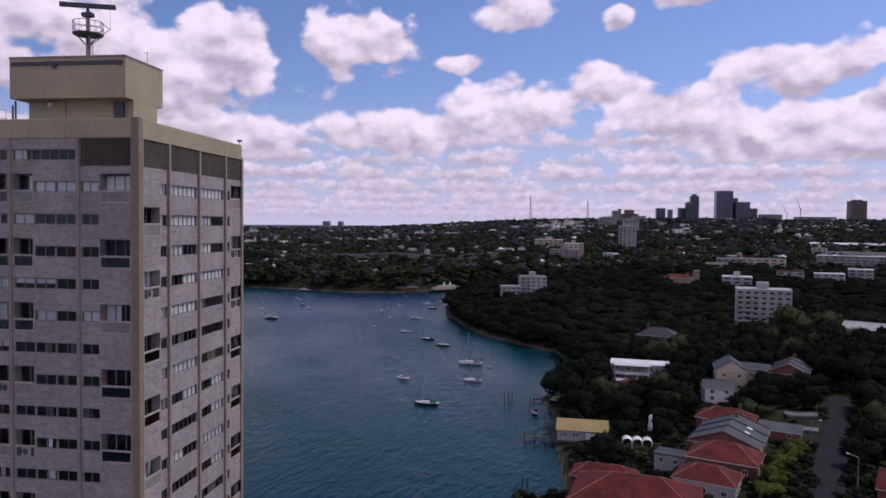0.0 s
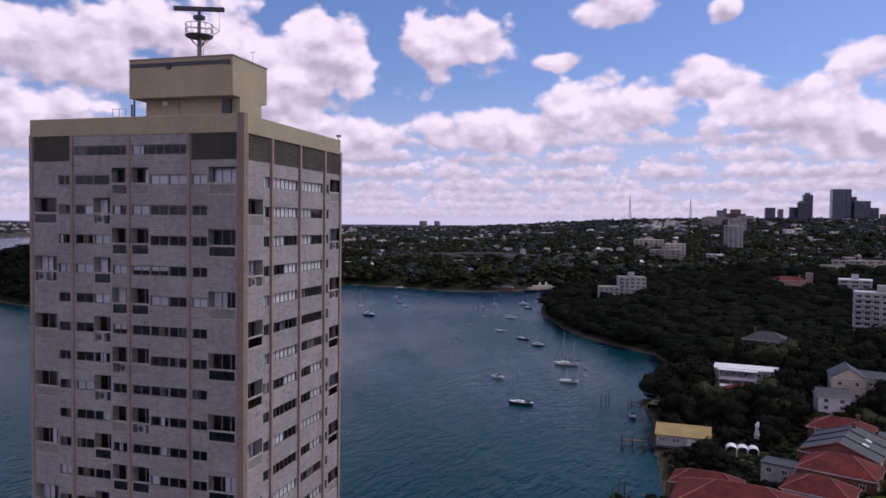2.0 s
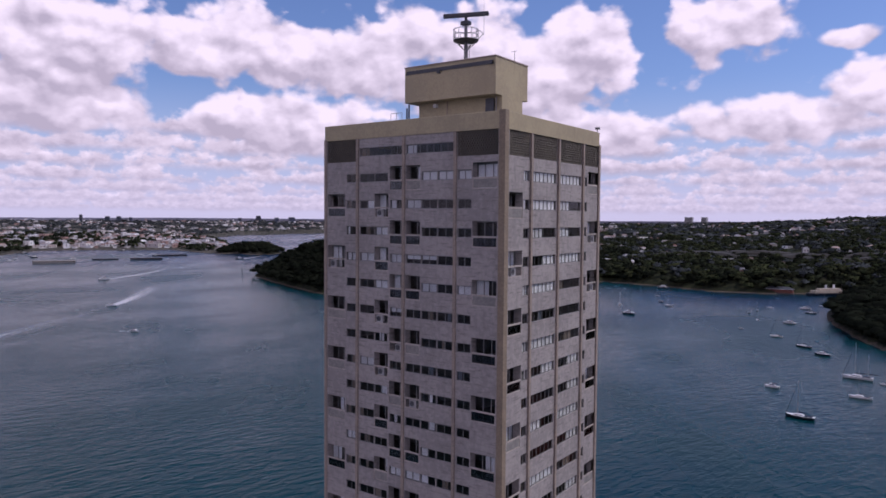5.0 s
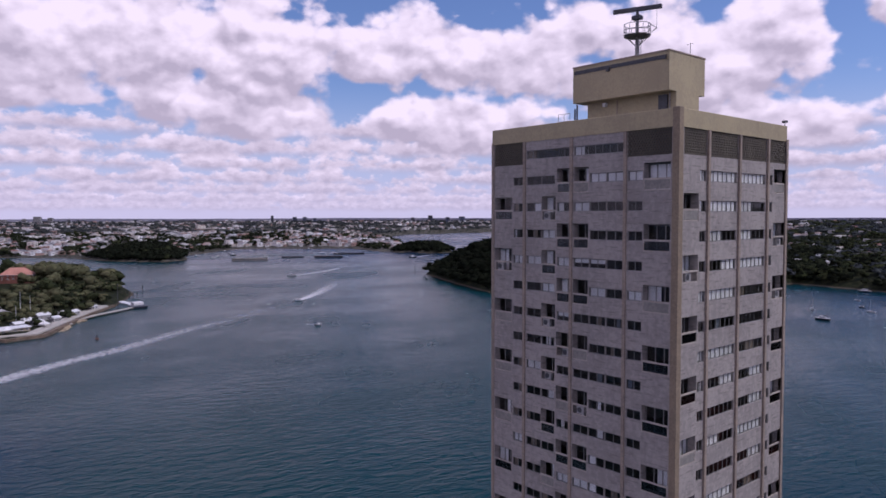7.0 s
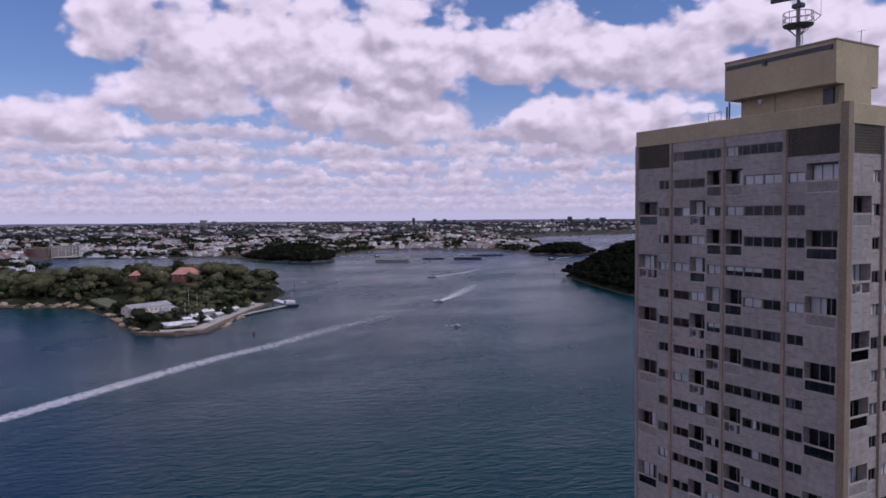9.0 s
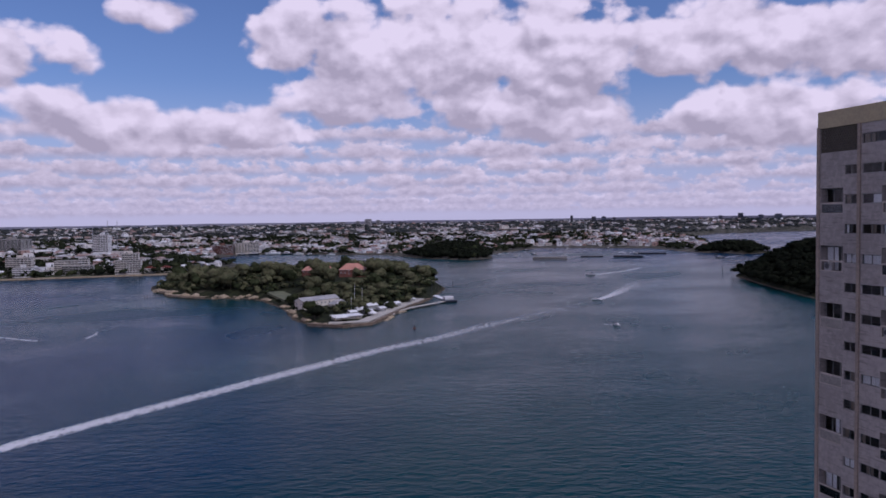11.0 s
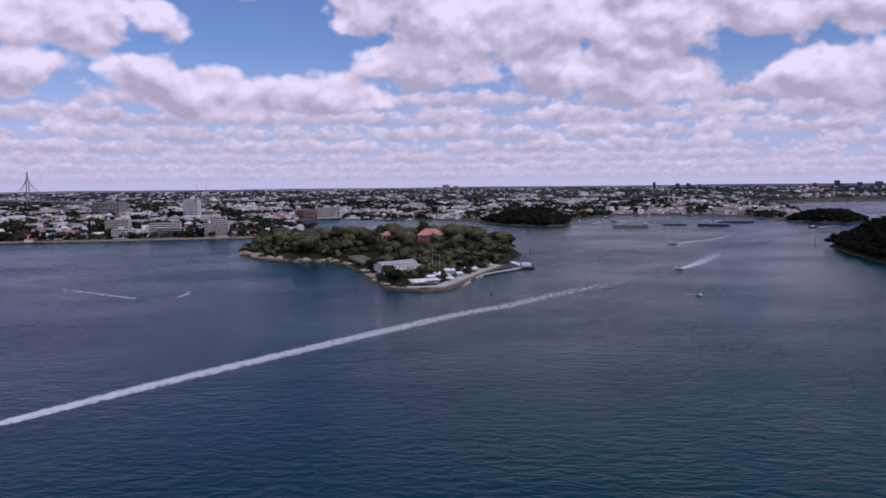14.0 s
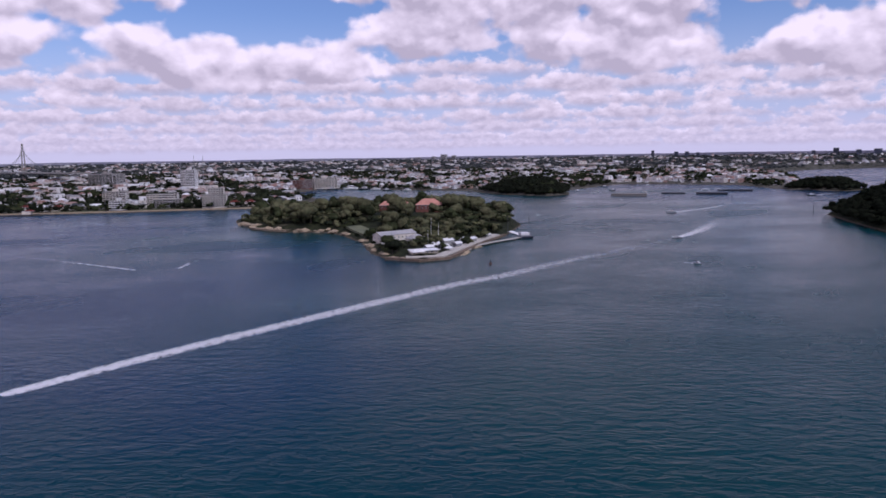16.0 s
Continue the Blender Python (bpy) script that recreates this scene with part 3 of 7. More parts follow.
def facade(to3, width, holes, z0, z1):
    """A wall face with real openings. holes: (u0, u1, z0, z1, depth); to3(u, depth, z) gives the place."""
    b = Build()
    zs = sorted({z0, z1, *[round(h[2], 3) for h in holes], *[round(h[3], 3) for h in holes]})
    for za, zb in zip(zs, zs[1:]):
        zm = (za + zb) / 2
        row = sorted([h for h in holes if h[2] < zm < h[3]])
        u = 0.0
        for h in row:
            if h[0] > u:
                b.quad(to3(u, 0, za), to3(h[0], 0, za), to3(h[0], 0, zb), to3(u, 0, zb))
            u = h[1]
        if u < width:
            b.quad(to3(u, 0, za), to3(width, 0, za), to3(width, 0, zb), to3(u, 0, zb))
    for u0, u1, a, c, d in holes:
        b.quad(to3(u0, 0, a), to3(u1, 0, a), to3(u1, d, a), to3(u0, d, a))
        b.quad(to3(u0, d, c), to3(u1, d, c), to3(u1, 0, c), to3(u0, 0, c))
        b.quad(to3(u0, 0, a), to3(u0, d, a), to3(u0, d, c), to3(u0, 0, c))
        b.quad(to3(u1, d, a), to3(u1, 0, a), to3(u1, 0, c), to3(u1, d, c))
    return b


# openings of one storey: left face by x + TW, right face by y
LEFT_WIN = {"c1": (3.16, 4.57), "c2": (5.06, 7.06), "c3": (7.12, 8.86), "c4": (9.18, 10.76), "c5": (11.26, 13.14), "c6": (13.2, 15.1), "c7": (15.16, 17.08), "c8": (17.53, 19.09)}
LEFT_LOG = {"c0": (0.36, 2.96), "c3": (7.1, 8.95), "c4": (9.1, 10.85), "c5": (11.2, 13.05), "c9": (19.2, 21.92)}
RIGHT_WIN = {"d1": (3.67, 4.78), "d2": (5.34, 10.35), "d3": (11.2, 16.2), "d4": (17.05, 17.75)}
RIGHT_LOG = {"d0": (0.95, 3.5), "d5": (18.05, 20.6)}

rnd = random.Random(7)
tower = thing("apartment_tower", "tall weathered beige and pale brick apartment tower with breeze-block top", "apartment tower")


def left3(u, d, z):
    return (u - TW, d, z)


def right3(u, d, z):
    return (-d, u, z)


WINDOW_MESH = {}


def frame_grid(xs, zs, y0, y1, open_cells):
    """One connected flat frame: a grid of bars with the given cells left open."""
    nx, nz = len(xs), len(zs)
    v = [(x, y, z) for y in (y0, y1) for z in zs for x in xs]
    f = []

    def solid(i, j):
        return 0 <= i < nx - 1 and 0 <= j < nz - 1 and (i, j) not in open_cells

    def at(i, j, s):
        return s * nx * nz + j * nx + i
    for i in range(nx - 1):
        for j in range(nz - 1):
            if not solid(i, j):
                continue
            f.append((at(i, j, 0), at(i + 1, j, 0), at(i + 1, j + 1, 0), at(i, j + 1, 0)))
            f.append((at(i, j + 1, 1), at(i + 1, j + 1, 1), at(i + 1, j, 1), at(i, j, 1)))
            for di, dj, a, b in ((0, -1, (0, 0), (1, 0)), (0, 1, (1, 1), (0, 1)), (-1, 0, (0, 1), (0, 0)), (1, 0, (1, 0), (1, 1))):
                if not solid(i + di, j + dj):
                    p, q = (i + a[0], j + a[1]), (i + b[0], j + b[1])
                    f.append((at(*p, 1), at(*q, 1), at(*q, 0), at(*p, 0)))
    b = Build()
    b.v, b.f, b.i = v, f, [0] * len(f)
    return b


def bars(w, n, t_edge, t_mid):
    """Cuts along a width: an edge bar, panes and mullions in turn; and the panes' places in that list."""
    xs, panes = [0.0], []
    for k in range(n):
        xs.append(w * k / n + (t_edge if k == 0 else t_mid / 2))
        panes.append(len(xs) - 1)
        xs.append(w * (k + 1) / n - (t_edge if k == n - 1 else t_mid / 2))
    xs.append(w)
    return xs, panes


def window_parts(face, u0, u1, z0, z1, inset=0.12):
    """A steel-framed window: frame and mullions, a pane of glass, and for many a blind behind."""
    w, h = round(u1 - u0, 2), round(z1 - z0, 2)
    key = (w, h)
    if key not in WINDOW_MESH:
        n = max(2, round(w / 0.85))
        xs, panes = bars(w, n, 0.05, 0.045)
        fr, gl = frame_grid(xs, [0, 0.06, h - 0.06, h], -0.03, 0.04, {(i, 1) for i in panes}), Build()
        gl.quad((0.05, 0, 0.05), (w - 0.05, 0, 0.05), (w - 0.05, 0, h - 0.05), (0.05, 0, h - 0.05))
        WINDOW_MESH[key] = (fr.mesh("window", M_ALU), gl.mesh("pane", M_GLASS), n)
    fr, gl, n = WINDOW_MESH[key]
    rz = 0 if face is left3 else 90
    wob = new("window", fr)
    wob.parent = tower
    x, y, _ = face(u0, inset, z0)
    wob.matrix_basis = pose(x, y, z0, 0, 0, rz)
    g = new("pane", gl)
    g.parent = wob
    g.visible_shadow = False
    return wob, w, h, n


def blind(parent, a, b, z0, z1, cloth=None):
    s = Build()
    k = max(3, int((b - a) / 0.12))
    for j in range(k):          # folds of a curtain
        u, v = a + (b - a) * j / k, a + (b - a) * (j + 1) / k
        d0, d1 = (0.06, 0.09) if j % 2 else (0.09, 0.06)
        s.quad((u, d0, z0), (v, d1, z0), (v, d1, z1), (u, d0, z1))
    part("blind", s, cloth or M_BLIND, parent)


BALC_MESH = {}
# air conditioners: storey, balcony, distance along it
AC_SPOTS = [(2, "c3", 0.2), (4, "c0", 0.3), (6, "c3", 0.15), (8, "c3", 0.4), (7, "c4", 0.7), (13, "c9", 0.4), (13, "c9", 1.5), (9, "c5", 0.5), (3, "d5", 1.3), (5, "d5", 1.2), (4, "d0", 0.8)]


def loggia_parts(face, u0, u1, z0, z1, solid, bare=False):
    """A recessed balcony: sliding door at the back, rail and balustrade at the front."""
    w, h = round(u1 - u0, 2), round(z1 - z0, 2)
    if (w, solid) not in BALC_MESH:
        rail = frame_grid([0, 0.07, w - 0.07, w], [0, 0.10, 0.93, 1.10], 0.0, 0.09, {(1, 1)})
        fill = Build().box(0.07, w - 0.07, 0.03, 0.05, 0.12, 1.02)
        n = 3 if w > 2.2 else 2
        xs, panes = bars(w, n, 0.07, 0.08)
        door = frame_grid(xs, [0, 0.08, h - 0.12, h], 0.0, 0.06, {(i, 1) for i in panes})
        pane = Build().quad((0.05, 0.03, 0.05), (w - 0.05, 0.03, 0.05), (w - 0.05, 0.03, h - 0.1), (0.05, 0.03, h - 0.1))
        BALC_MESH[(w, solid)] = (rail.mesh("balustrade", M_BALRAIL), fill.mesh("infill", M_SLAB if solid else M_RAILGLASS), door.mesh("sliding_door", M_ALU), pane.mesh("pane", M_GLASS))
    rail, fill, door, pane = BALC_MESH[(w, solid)]
    rz = 0 if face is left3 else 90
    x, y, _ = face(u0, 0.02, z0)
    ro = new("balustrade", rail)
    ro.parent, ro.matrix_basis = tower, pose(x, y, z0 + 0.005, 0, 0, rz)
    if not bare:
        fo = new("infill", fill)
        fo.parent = ro
    x, y, _ = face(u0, 0.76, z0)
    do = new("sliding_door", door)
    do.parent, do.matrix_basis = tower, pose(x, y, z0 + 0.003, 0, 0, rz)
    po = new("pane", pane)
    po.parent = do
    po.visible_shadow = False
    return ro, do


# drawn blinds: f full, t top half, a and b one half of the width
BLINDS = {(1, "c6"): "f", (1, "c7"): "f", (1, "c8"): "f", (2, "c5"): "f", (3, "c3"): "f", (4, "c4"): "f", (4, "c5"): "t", (4, "c6"): "t", (4, "c1"): "f", (4, "c2"): "f", (5, "c3"): "f", (5, "c6"): "f",
          (5, "c8"): "f", (8, "c2"): "f", (9, "c3"): "b", (11, "c1"): "f", (12, "c4"): "f", (12, "c5"): "f", (12, "c6"): "a", (2, "c4"): "a", (6, "c4"): "t", (2, "c2"): "b",
          (1, "d1"): "f", (2, "d1"): "a", (1, "d2"): "f", (1, "d3"): "f", (2, "d2"): "f", (2, "d3"): "a", (3, "d2"): "a", (3, "d3"): "a", (4, "d2"): "b", (4, "d3"): "f", (5, "d2"): "f", (7, "d2"): "f", (5, "d1"): "f",
          (8, "d2"): "b", (8, "d3"): "b", (9, "d3"): "b", (10, "d3"): "f", (11, "d3"): "b", (12, "d2"): "f", (13, "d3"): "b", (7, "d1"): "f", (10, "d2"): "a", (14, "d2"): "f", (8, "d1"): "b"}


def make_tower():
    lh, rh = [], []
    todo = []
    for k in range(0, FLOORS):
        dz = -PITCH * (k - 1)
        wt, wb = 79.78 + dz, 78.86 + dz
        lt, lb = 80.42 + dz, 77.95 + dz
        if k == 0:
            lh += [(5.0, 10.85, 81.55, 82.47, 0.22), (11.25, 17.12, 81.55, 82.47, 0.22)]
            todo += [("w", left3, 5.0, 10.85, 81.55, 82.47, k), ("w", left3, 11.25, 17.12, 81.55, 82.47, k)]
            continue
        odd = k % 2 == 1
        wins = ["c1", "c2", "c3", "c6", "c7", "c8"] if odd else ["c1", "c2", "c4", "c5", "c6", "c7", "c8"]
        logs = ["c4", "c5", "c9"] if odd else ["c0", "c3"]
        for c in wins:
            u0, u1 = LEFT_WIN[c]
            lh.append((u0, u1, wb, wt, 0.2))
            todo.append(("w", left3, u0, u1, wb, wt, k))
        for c in logs:
            u0, u1 = LEFT_LOG[c]
            lh.append((u0, u1, lb, lt, 0.85))
            todo.append(("l", left3, u0, u1, lb, lt, k))
        for c, (u0, u1) in RIGHT_WIN.items():
            rh.append((u0, u1, wb - 0.08, wt + 0.02, 0.2))
            todo.append(("w", right3, u0, u1, wb - 0.08, wt + 0.02, k))
        u0, u1 = RIGHT_LOG["d5" if odd else "d0"]
        rh.append((u0, u1, lb, lt, 0.85))
        todo.append(("l", right3, u0, u1, lb, lt, k))
    lat_l = [(0.3, 4.6), (17.45, 22.0)]
    lat_r = [(0.95, 4.8), (5.2, 10.55), (10.95, 16.37), (16.77, 20.6)]
    lh += [(a, b, 81.06, 83.62, 0.6) for a, b in lat_l]
    rh += [(a, b, 81.06, 83.62, 0.6) for a, b in lat_r]
    part("wall", facade(left3, TW, lh, GROUND_Z - 6, 83.66), M_BRICK, tower)
    part("wall", facade(right3, TD, rh, GROUND_Z - 6, 83.66), M_BRICK, tower)
    # the two faces away from the view, plain
    part("wall", Build().quad((-TW, TD, 3), (0, TD, 3), (0, TD, 83.66), (-TW, TD, 83.66)), M_BRICK, tower)
    part("wall", Build().quad((-TW, 0, 3), (-TW, TD, 3), (-TW, TD, 83.66), (-TW, 0, 83.66)), M_BRICK, tower)
    # parapet band, roof deck, corner posts and ribs
    for box in ((-TW, 0, -0.06, 0.35), (-0.35, 0.06, 0.35, TD - 0.1), (-TW, -0.35, TD - 0.45, TD - 0.1), (-TW, -TW + 0.35, 0.35, TD - 0.45)):
        part("parapet", Build().box(*box, 83.4, TOP, b=0.03), M_BEIGE, tower, "beige painted parapet band")
    part("roof", Build().box(-TW + 0.3, -0.3, 0.3, TD - 0.4, 83.9, 84.1), M_SLAB, tower)
    part("corner_post", Build().box(-0.40, 0.26, -0.24, 0.42, 3, TOP + 0.06, b=0.03), M_POST, tower)
    part("corner_post", Build().box(-0.3, 0.14, TD - 0.25, TD + 0.18, 3, 83.6, b=0.03), M_RIB, tower)
    part("corner_post", Build().box(-TW - 0.1, -TW + 0.26, -0.1, 0.2, 3, 83.55, b=0.03), M_RIB, tower)
    for x in (-17.84, -11.62, -5.34):
        part("rib", Build().box(x - 0.15, x + 0.15, -0.17, 0.05, 3, 83.4), M_RIB, tower)
    for y in (5.0, 10.75, 16.57):
        part("rib", Build().box(-0.05, 0.2, y - 0.17, y + 0.17, 3, 83.4), M_RIB, tower)
    # breeze-block screens of crossed slats
    for face, spans in ((left3, lat_l), (right3, lat_r)):
        for a, b in spans:
            screen = part("breeze_screen", Build().box(*[q for ab in zip(face(a, 0.2, 81.0), face(b, 0.26, 81.06)) for q in sorted(ab)]), M_LATTICE, tower, "patterned breeze-block screen")
            z0, z1, step = 81.06, 83.62, 0.27
            nrow, ncol = 11, int((b - a) / step)
            hx, hz = (b - a) / ncol, (z1 - z0) / nrow
            for sgn in (1, -1):
                for k in range(-nrow, ncol + nrow):
                    # slanted slats, cut to the opening
                    ua, ub = a + k * hx, a + (k + nrow * 0.5) * hx
                    pa, pb = [ua, z0], [ub, z1]
                    lo, hi = 0.0, 1.0
                    if ub == ua:
                        continue
                    t0, t1 = (a - ua) / (ub - ua), (b - ua) / (ub - ua)
                    lo, hi = max(lo, t0), min(hi, t1)
                    if hi - lo < 0.03:
                        continue
                    A = (ua + lo * (ub - ua), z0 + lo * (z1 - z0))
                    B = (ua + hi * (ub - ua), z0 + hi * (z1 - z0))
                    if sgn < 0:
                        A, B = (a + b - A[0], A[1]), (a + b - B[0], B[1])
                    t = 0.035
                    q = [(A[0] - t, A[1]), (A[0] + t, A[1]), (B[0] + t, B[1]), (B[0] - t, B[1])]
                    d0, d1 = (0.03, 0.16) if sgn > 0 else (0.05, 0.18)
                    f0 = [face(u, d0, z) for u, z in q]
                    f1 = [face(u, d1, z) for u, z in q]
                    s = Build()
                    s.quad(*f0)
                    s.quad(f0[0], f0[3], f1[3], f1[0])
                    s.quad(f0[1], f0[2], f1[2], f1[1])
                    part("slat", s, M_LATTICE, screen)
            # added dark sheet stands in for the shade behind the slats
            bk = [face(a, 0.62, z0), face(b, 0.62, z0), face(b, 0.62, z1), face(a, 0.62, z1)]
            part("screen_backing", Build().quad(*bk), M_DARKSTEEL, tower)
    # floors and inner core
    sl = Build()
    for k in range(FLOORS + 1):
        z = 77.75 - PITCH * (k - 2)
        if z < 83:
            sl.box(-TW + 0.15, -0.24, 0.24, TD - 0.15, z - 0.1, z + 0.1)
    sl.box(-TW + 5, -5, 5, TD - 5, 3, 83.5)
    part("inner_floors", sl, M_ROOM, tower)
    # windows and balconies
    for kind, face, u0, u1, z0, z1, k in todo:
        if kind == "w":
            ob, w, h, n = window_parts(face, u0, u1, z0, z1)
            if k > 15:
                continue
            cell = (k, next(c for c, v in (LEFT_WIN if face is left3 else RIGHT_WIN).items() if v[0] == u0)) if k else (0, "")
            how = BLINDS.get(cell, "")
            if not how and rnd.random() < 0.45:      # dull curtains drawn to one side
                a = rnd.choice((0.07, w * rnd.uniform(0.25, 0.6)))
                blind(ob, a, min(w - 0.07, a + w * rnd.uniform(0.18, 0.45)), 0.08, h - 0.08, rnd.choice((M_CURTAIN, M_CURTAIN, M_CURTAINBLUE, M_BLIND)))
            if how == "f":
                blind(ob, 0.07, w - 0.07, 0.08, h - 0.08)
            elif how == "t":
                blind(ob, 0.07, w - 0.07, h * 0.5, h - 0.08)
            elif how == "a":
                blind(ob, 0.07, w * 0.48, 0.08, h - 0.08)
            elif how == "b":
                blind(ob, w * 0.5, w - 0.07, 0.08, h - 0.08)
        else:
            ro, do = loggia_parts(face, u0, u1, z0, z1, rnd.random() < 0.25, (k, u0) in [(q, (LEFT_LOG if face is left3 else RIGHT_LOG).get(c, (None,))[0]) for q, c, _ in AC_SPOTS])
            w = round(u1 - u0, 2)
            if k == 1 and face is left3 and w > 2.6:
                blind(do, 0.12, w - 0.05, 0.1, z1 - z0 - 0.15)
            elif k < 15 and rnd.random() < 0.5:
                a = 0.05 if rnd.random() < 0.5 else w * 0.45
                blind(do, a, a + w * 0.5, 0.1, z1 - z0 - 0.15)


make_tower()
roof_house = thing("plant_room", "beige painted overhanging plant room on the tower's flat roof", "plant room")
part("upper_box", Build().box(-18.2, -6.1, 8.25, 15.0, 88.23, 92.1, b=0.04), M_BEIGE, roof_house)
up = Build().box(-18.25, -6.05, 8.2, 8.5, 92.1, 92.25, b=0.02).box(-18.25, -6.05, 14.75, 15.05, 92.1, 92.25, b=0.02).box(-18.25, -17.95, 8.5, 14.75, 92.1, 92.25, b=0.02).box(-6.35, -6.05, 8.5, 14.75, 92.1, 92.25, b=0.02)
part("coping", up, M_RIB, roof_house)
part("recess", Build().box(-18.0, -6.4, 8.2, 8.246, 91.35, 91.75), M_DARKSTEEL, roof_house, "dark gutter strip under the coping")
part("bracket", Build().box(-13.6, -13.2, 8.0, 8.24, 91.1, 91.5), M_DARKSTEEL, roof_house)
part("bracket", Build().box(-6.8, -6.4, 8.0, 8.24, 91.3, 91.7), M_DARKSTEEL, roof_house)
part("lower_wall", Build().box(-17.2, -6.1, 9.6, 13.9, 84.1, 88.23), M_BEIGE, roof_house, "recessed stained wall under the overhang")
part("vent", Build().box(-8.0, -7.0, 9.3, 9.6, 86.5, 88.0), M_DARKSTEEL, roof_house)
part("downpipe", Build().tube((-6.75, 9.45, 84.1), (-6.75, 9.45, 88.2), 0.06), M_STEEL, roof_house)
part("downpipe", Build().tube((-13.2, 9.52, 84.1), (-13.2, 9.52, 88.2), 0.06), M_RIB, roof_house)
part("wall_lamp", Build().box(-14.9, -14.5, 9.2, 9.6, 87.6, 88.0, b=0.04), M_WHITE, roof_house)

radar = thing("radar_mast", "grey steel radar mast with round railed platform and turning scanner bar", "radar mast", pose(-12.1, 11.5, 92.05))
part("pole", Build().tube((0, 0, 0), (0, 0, 5.0), 0.22, 0.18, 12), M_STEEL, radar)
part("ladder", (lambda b: [b.tube((0.38, s, 0), (0.38, s, 3.0), 0.03, seg=6) for s in (-0.18, 0.18)] and [b.tube((0.38, -0.18, z), (0.38, 0.18, z), 0.02, seg=5) for z in np.arange(0.3, 3, 0.3)] and b)(Build()), M_STEEL, radar)
pl = Build().tube((0, 0, 2.95), (0, 0, 3.1), 1.35, 1.45, 20)
for k in range(6):
    a = k * math.pi / 3
    part("strut", Build().tube((0.2 * math.cos(a), 0.2 * math.sin(a), 2.0), (1.2 * math.cos(a), 1.2 * math.sin(a), 2.95), 0.04, seg=5), M_DARKSTEEL, radar)
part("platform", pl, M_DARKSTEEL, radar)
for k in range(12):
    a = k * math.pi / 6
    part("rail_post", Build().tube((1.4 * math.cos(a), 1.4 * math.sin(a), 3.1), (1.4 * math.cos(a), 1.4 * math.sin(a), 4.25), 0.03, seg=5), M_STEEL, radar)
for z in (3.65, 4.25):
    ring_rail = Build()
    n = 24
    for i in range(n):
        a = i * 2 * math.pi / n
        for dr, dz in ((-0.03, -0.03), (0.03, -0.03), (0.03, 0.03), (-0.03, 0.03)):
            ring_rail.v.append(((1.4 + dr) * math.cos(a), (1.4 + dr) * math.sin(a), z + dz))
        for j in range(4):
            p, q = i * 4 + j, i * 4 + (j + 1) % 4
            ring_rail.f.append((p, q, (q + 4) % (4 * n), (p + 4) % (4 * n)))
            ring_rail.i.append(0)
    part("rail", ring_rail, M_STEEL, radar)
part("gearbox", Build().box(-0.5, 0.5, -0.35, 0.35, 4.8, 5.25, b=0.1), M_DARKSTEEL, radar)
part("scanner_post", Build().tube((0, 0, 5.25), (0, 0, 5.7), 0.16), M_DARKSTEEL, radar)
sc = part("scanner_bar", Build().box(-2.6, 2.6, -0.18, 0.18, -0.2, 0.25, b=0.06), M_DARKSTEEL, radar)
sc.matrix_basis = pose(0, 0, 5.9, 0, 0, 20)
part("whip_arm", Build().tube((1.4, 0, 4.2), (2.4, 0, 3.5), 0.04, seg=5).tube((0.2, 0, 2.2), (2.4, 0, 3.5), 0.04, seg=5).tube((2.4, 0, 3.4), (2.4, 0, 7.2), 0.025, 0.012, 5), M_STEEL, radar)

ant = thing("roof_antenna", "thin whip antenna on the plant room roof", "antenna", pose(-6.4, 12.6, 92.2))
part("rod", Build().tube((0, 0, -0.1), (0, 0, 1.3), 0.03, seg=5).tube((-0.35, 0, 1.2), (0.35, 0, 1.2), 0.02, seg=5), M_DARKSTEEL, ant)
rail = thing("roof_railing", "thin grey steel guard railing on the tower roof", "railing", pose(-18.4, 6.0, 84.1))
for x in (0, 0.8, 1.6):
    part("post", Build().tube((x, 0, 0), (x, 0, 2.7), 0.03, seg=5), M_STEEL, rail)
for z in (1.9, 2.7):
    part("rail", Build().tube((0, 0, z), (1.6, 0, z), 0.03, seg=5), M_STEEL, rail)
for dx, hh in ((2.3, 3.1), (2.6, 3.5)):
    fl = thing("vent_pipe", "dark vent pipe standing on the tower roof", "vent pipe", pose(-18.4 + dx, 6.0, 84.1))
    part("pipe", Build().tube((0, 0, 0), (0, 0, hh), 0.09, seg=8), M_DARKSTEEL, fl)
cornerlamp = thing("roof_lamp", "small floodlight on the parapet corner", "lamp", pose(-0.1, TD - 0.3, TOP))
part("stem", Build().tube((0, 0, 0), (0, 0, 0.35), 0.04, seg=6), M_DARKSTEEL, cornerlamp)
part("head", Build().box(-0.25, 0.25, -0.15, 0.15, 0.35, 0.6, b=0.04), M_STEEL, cornerlamp)


# air conditioners standing in the balconies
def air_conditioner(face, u, z):
    x, y, _ = face(u, 0.16, z)
    t = thing("air_conditioner", "white air conditioner box on a tower balcony", "air conditioner", pose(x, y, z, 0, 0, 0 if face is left3 else 90), "balcony air conditioners")
    part("case", Build().box(0, 0.85, 0, 0.35, 0, 0.75, b=0.03), M_WHITEWALL, t)
    part("fan_grille", Build().tube((0.32, -0.02, 0.38), (0.32, 0.01, 0.38), 0.27, seg=14), M_DARKSTEEL, t)


for k, col, du in AC_SPOTS:
    face, spans = (left3, LEFT_LOG) if col[0] == "c" else (right3, RIGHT_LOG)
    air_conditioner(face, spans[col][0] + du, 78.06 - PITCH * (k - 1))


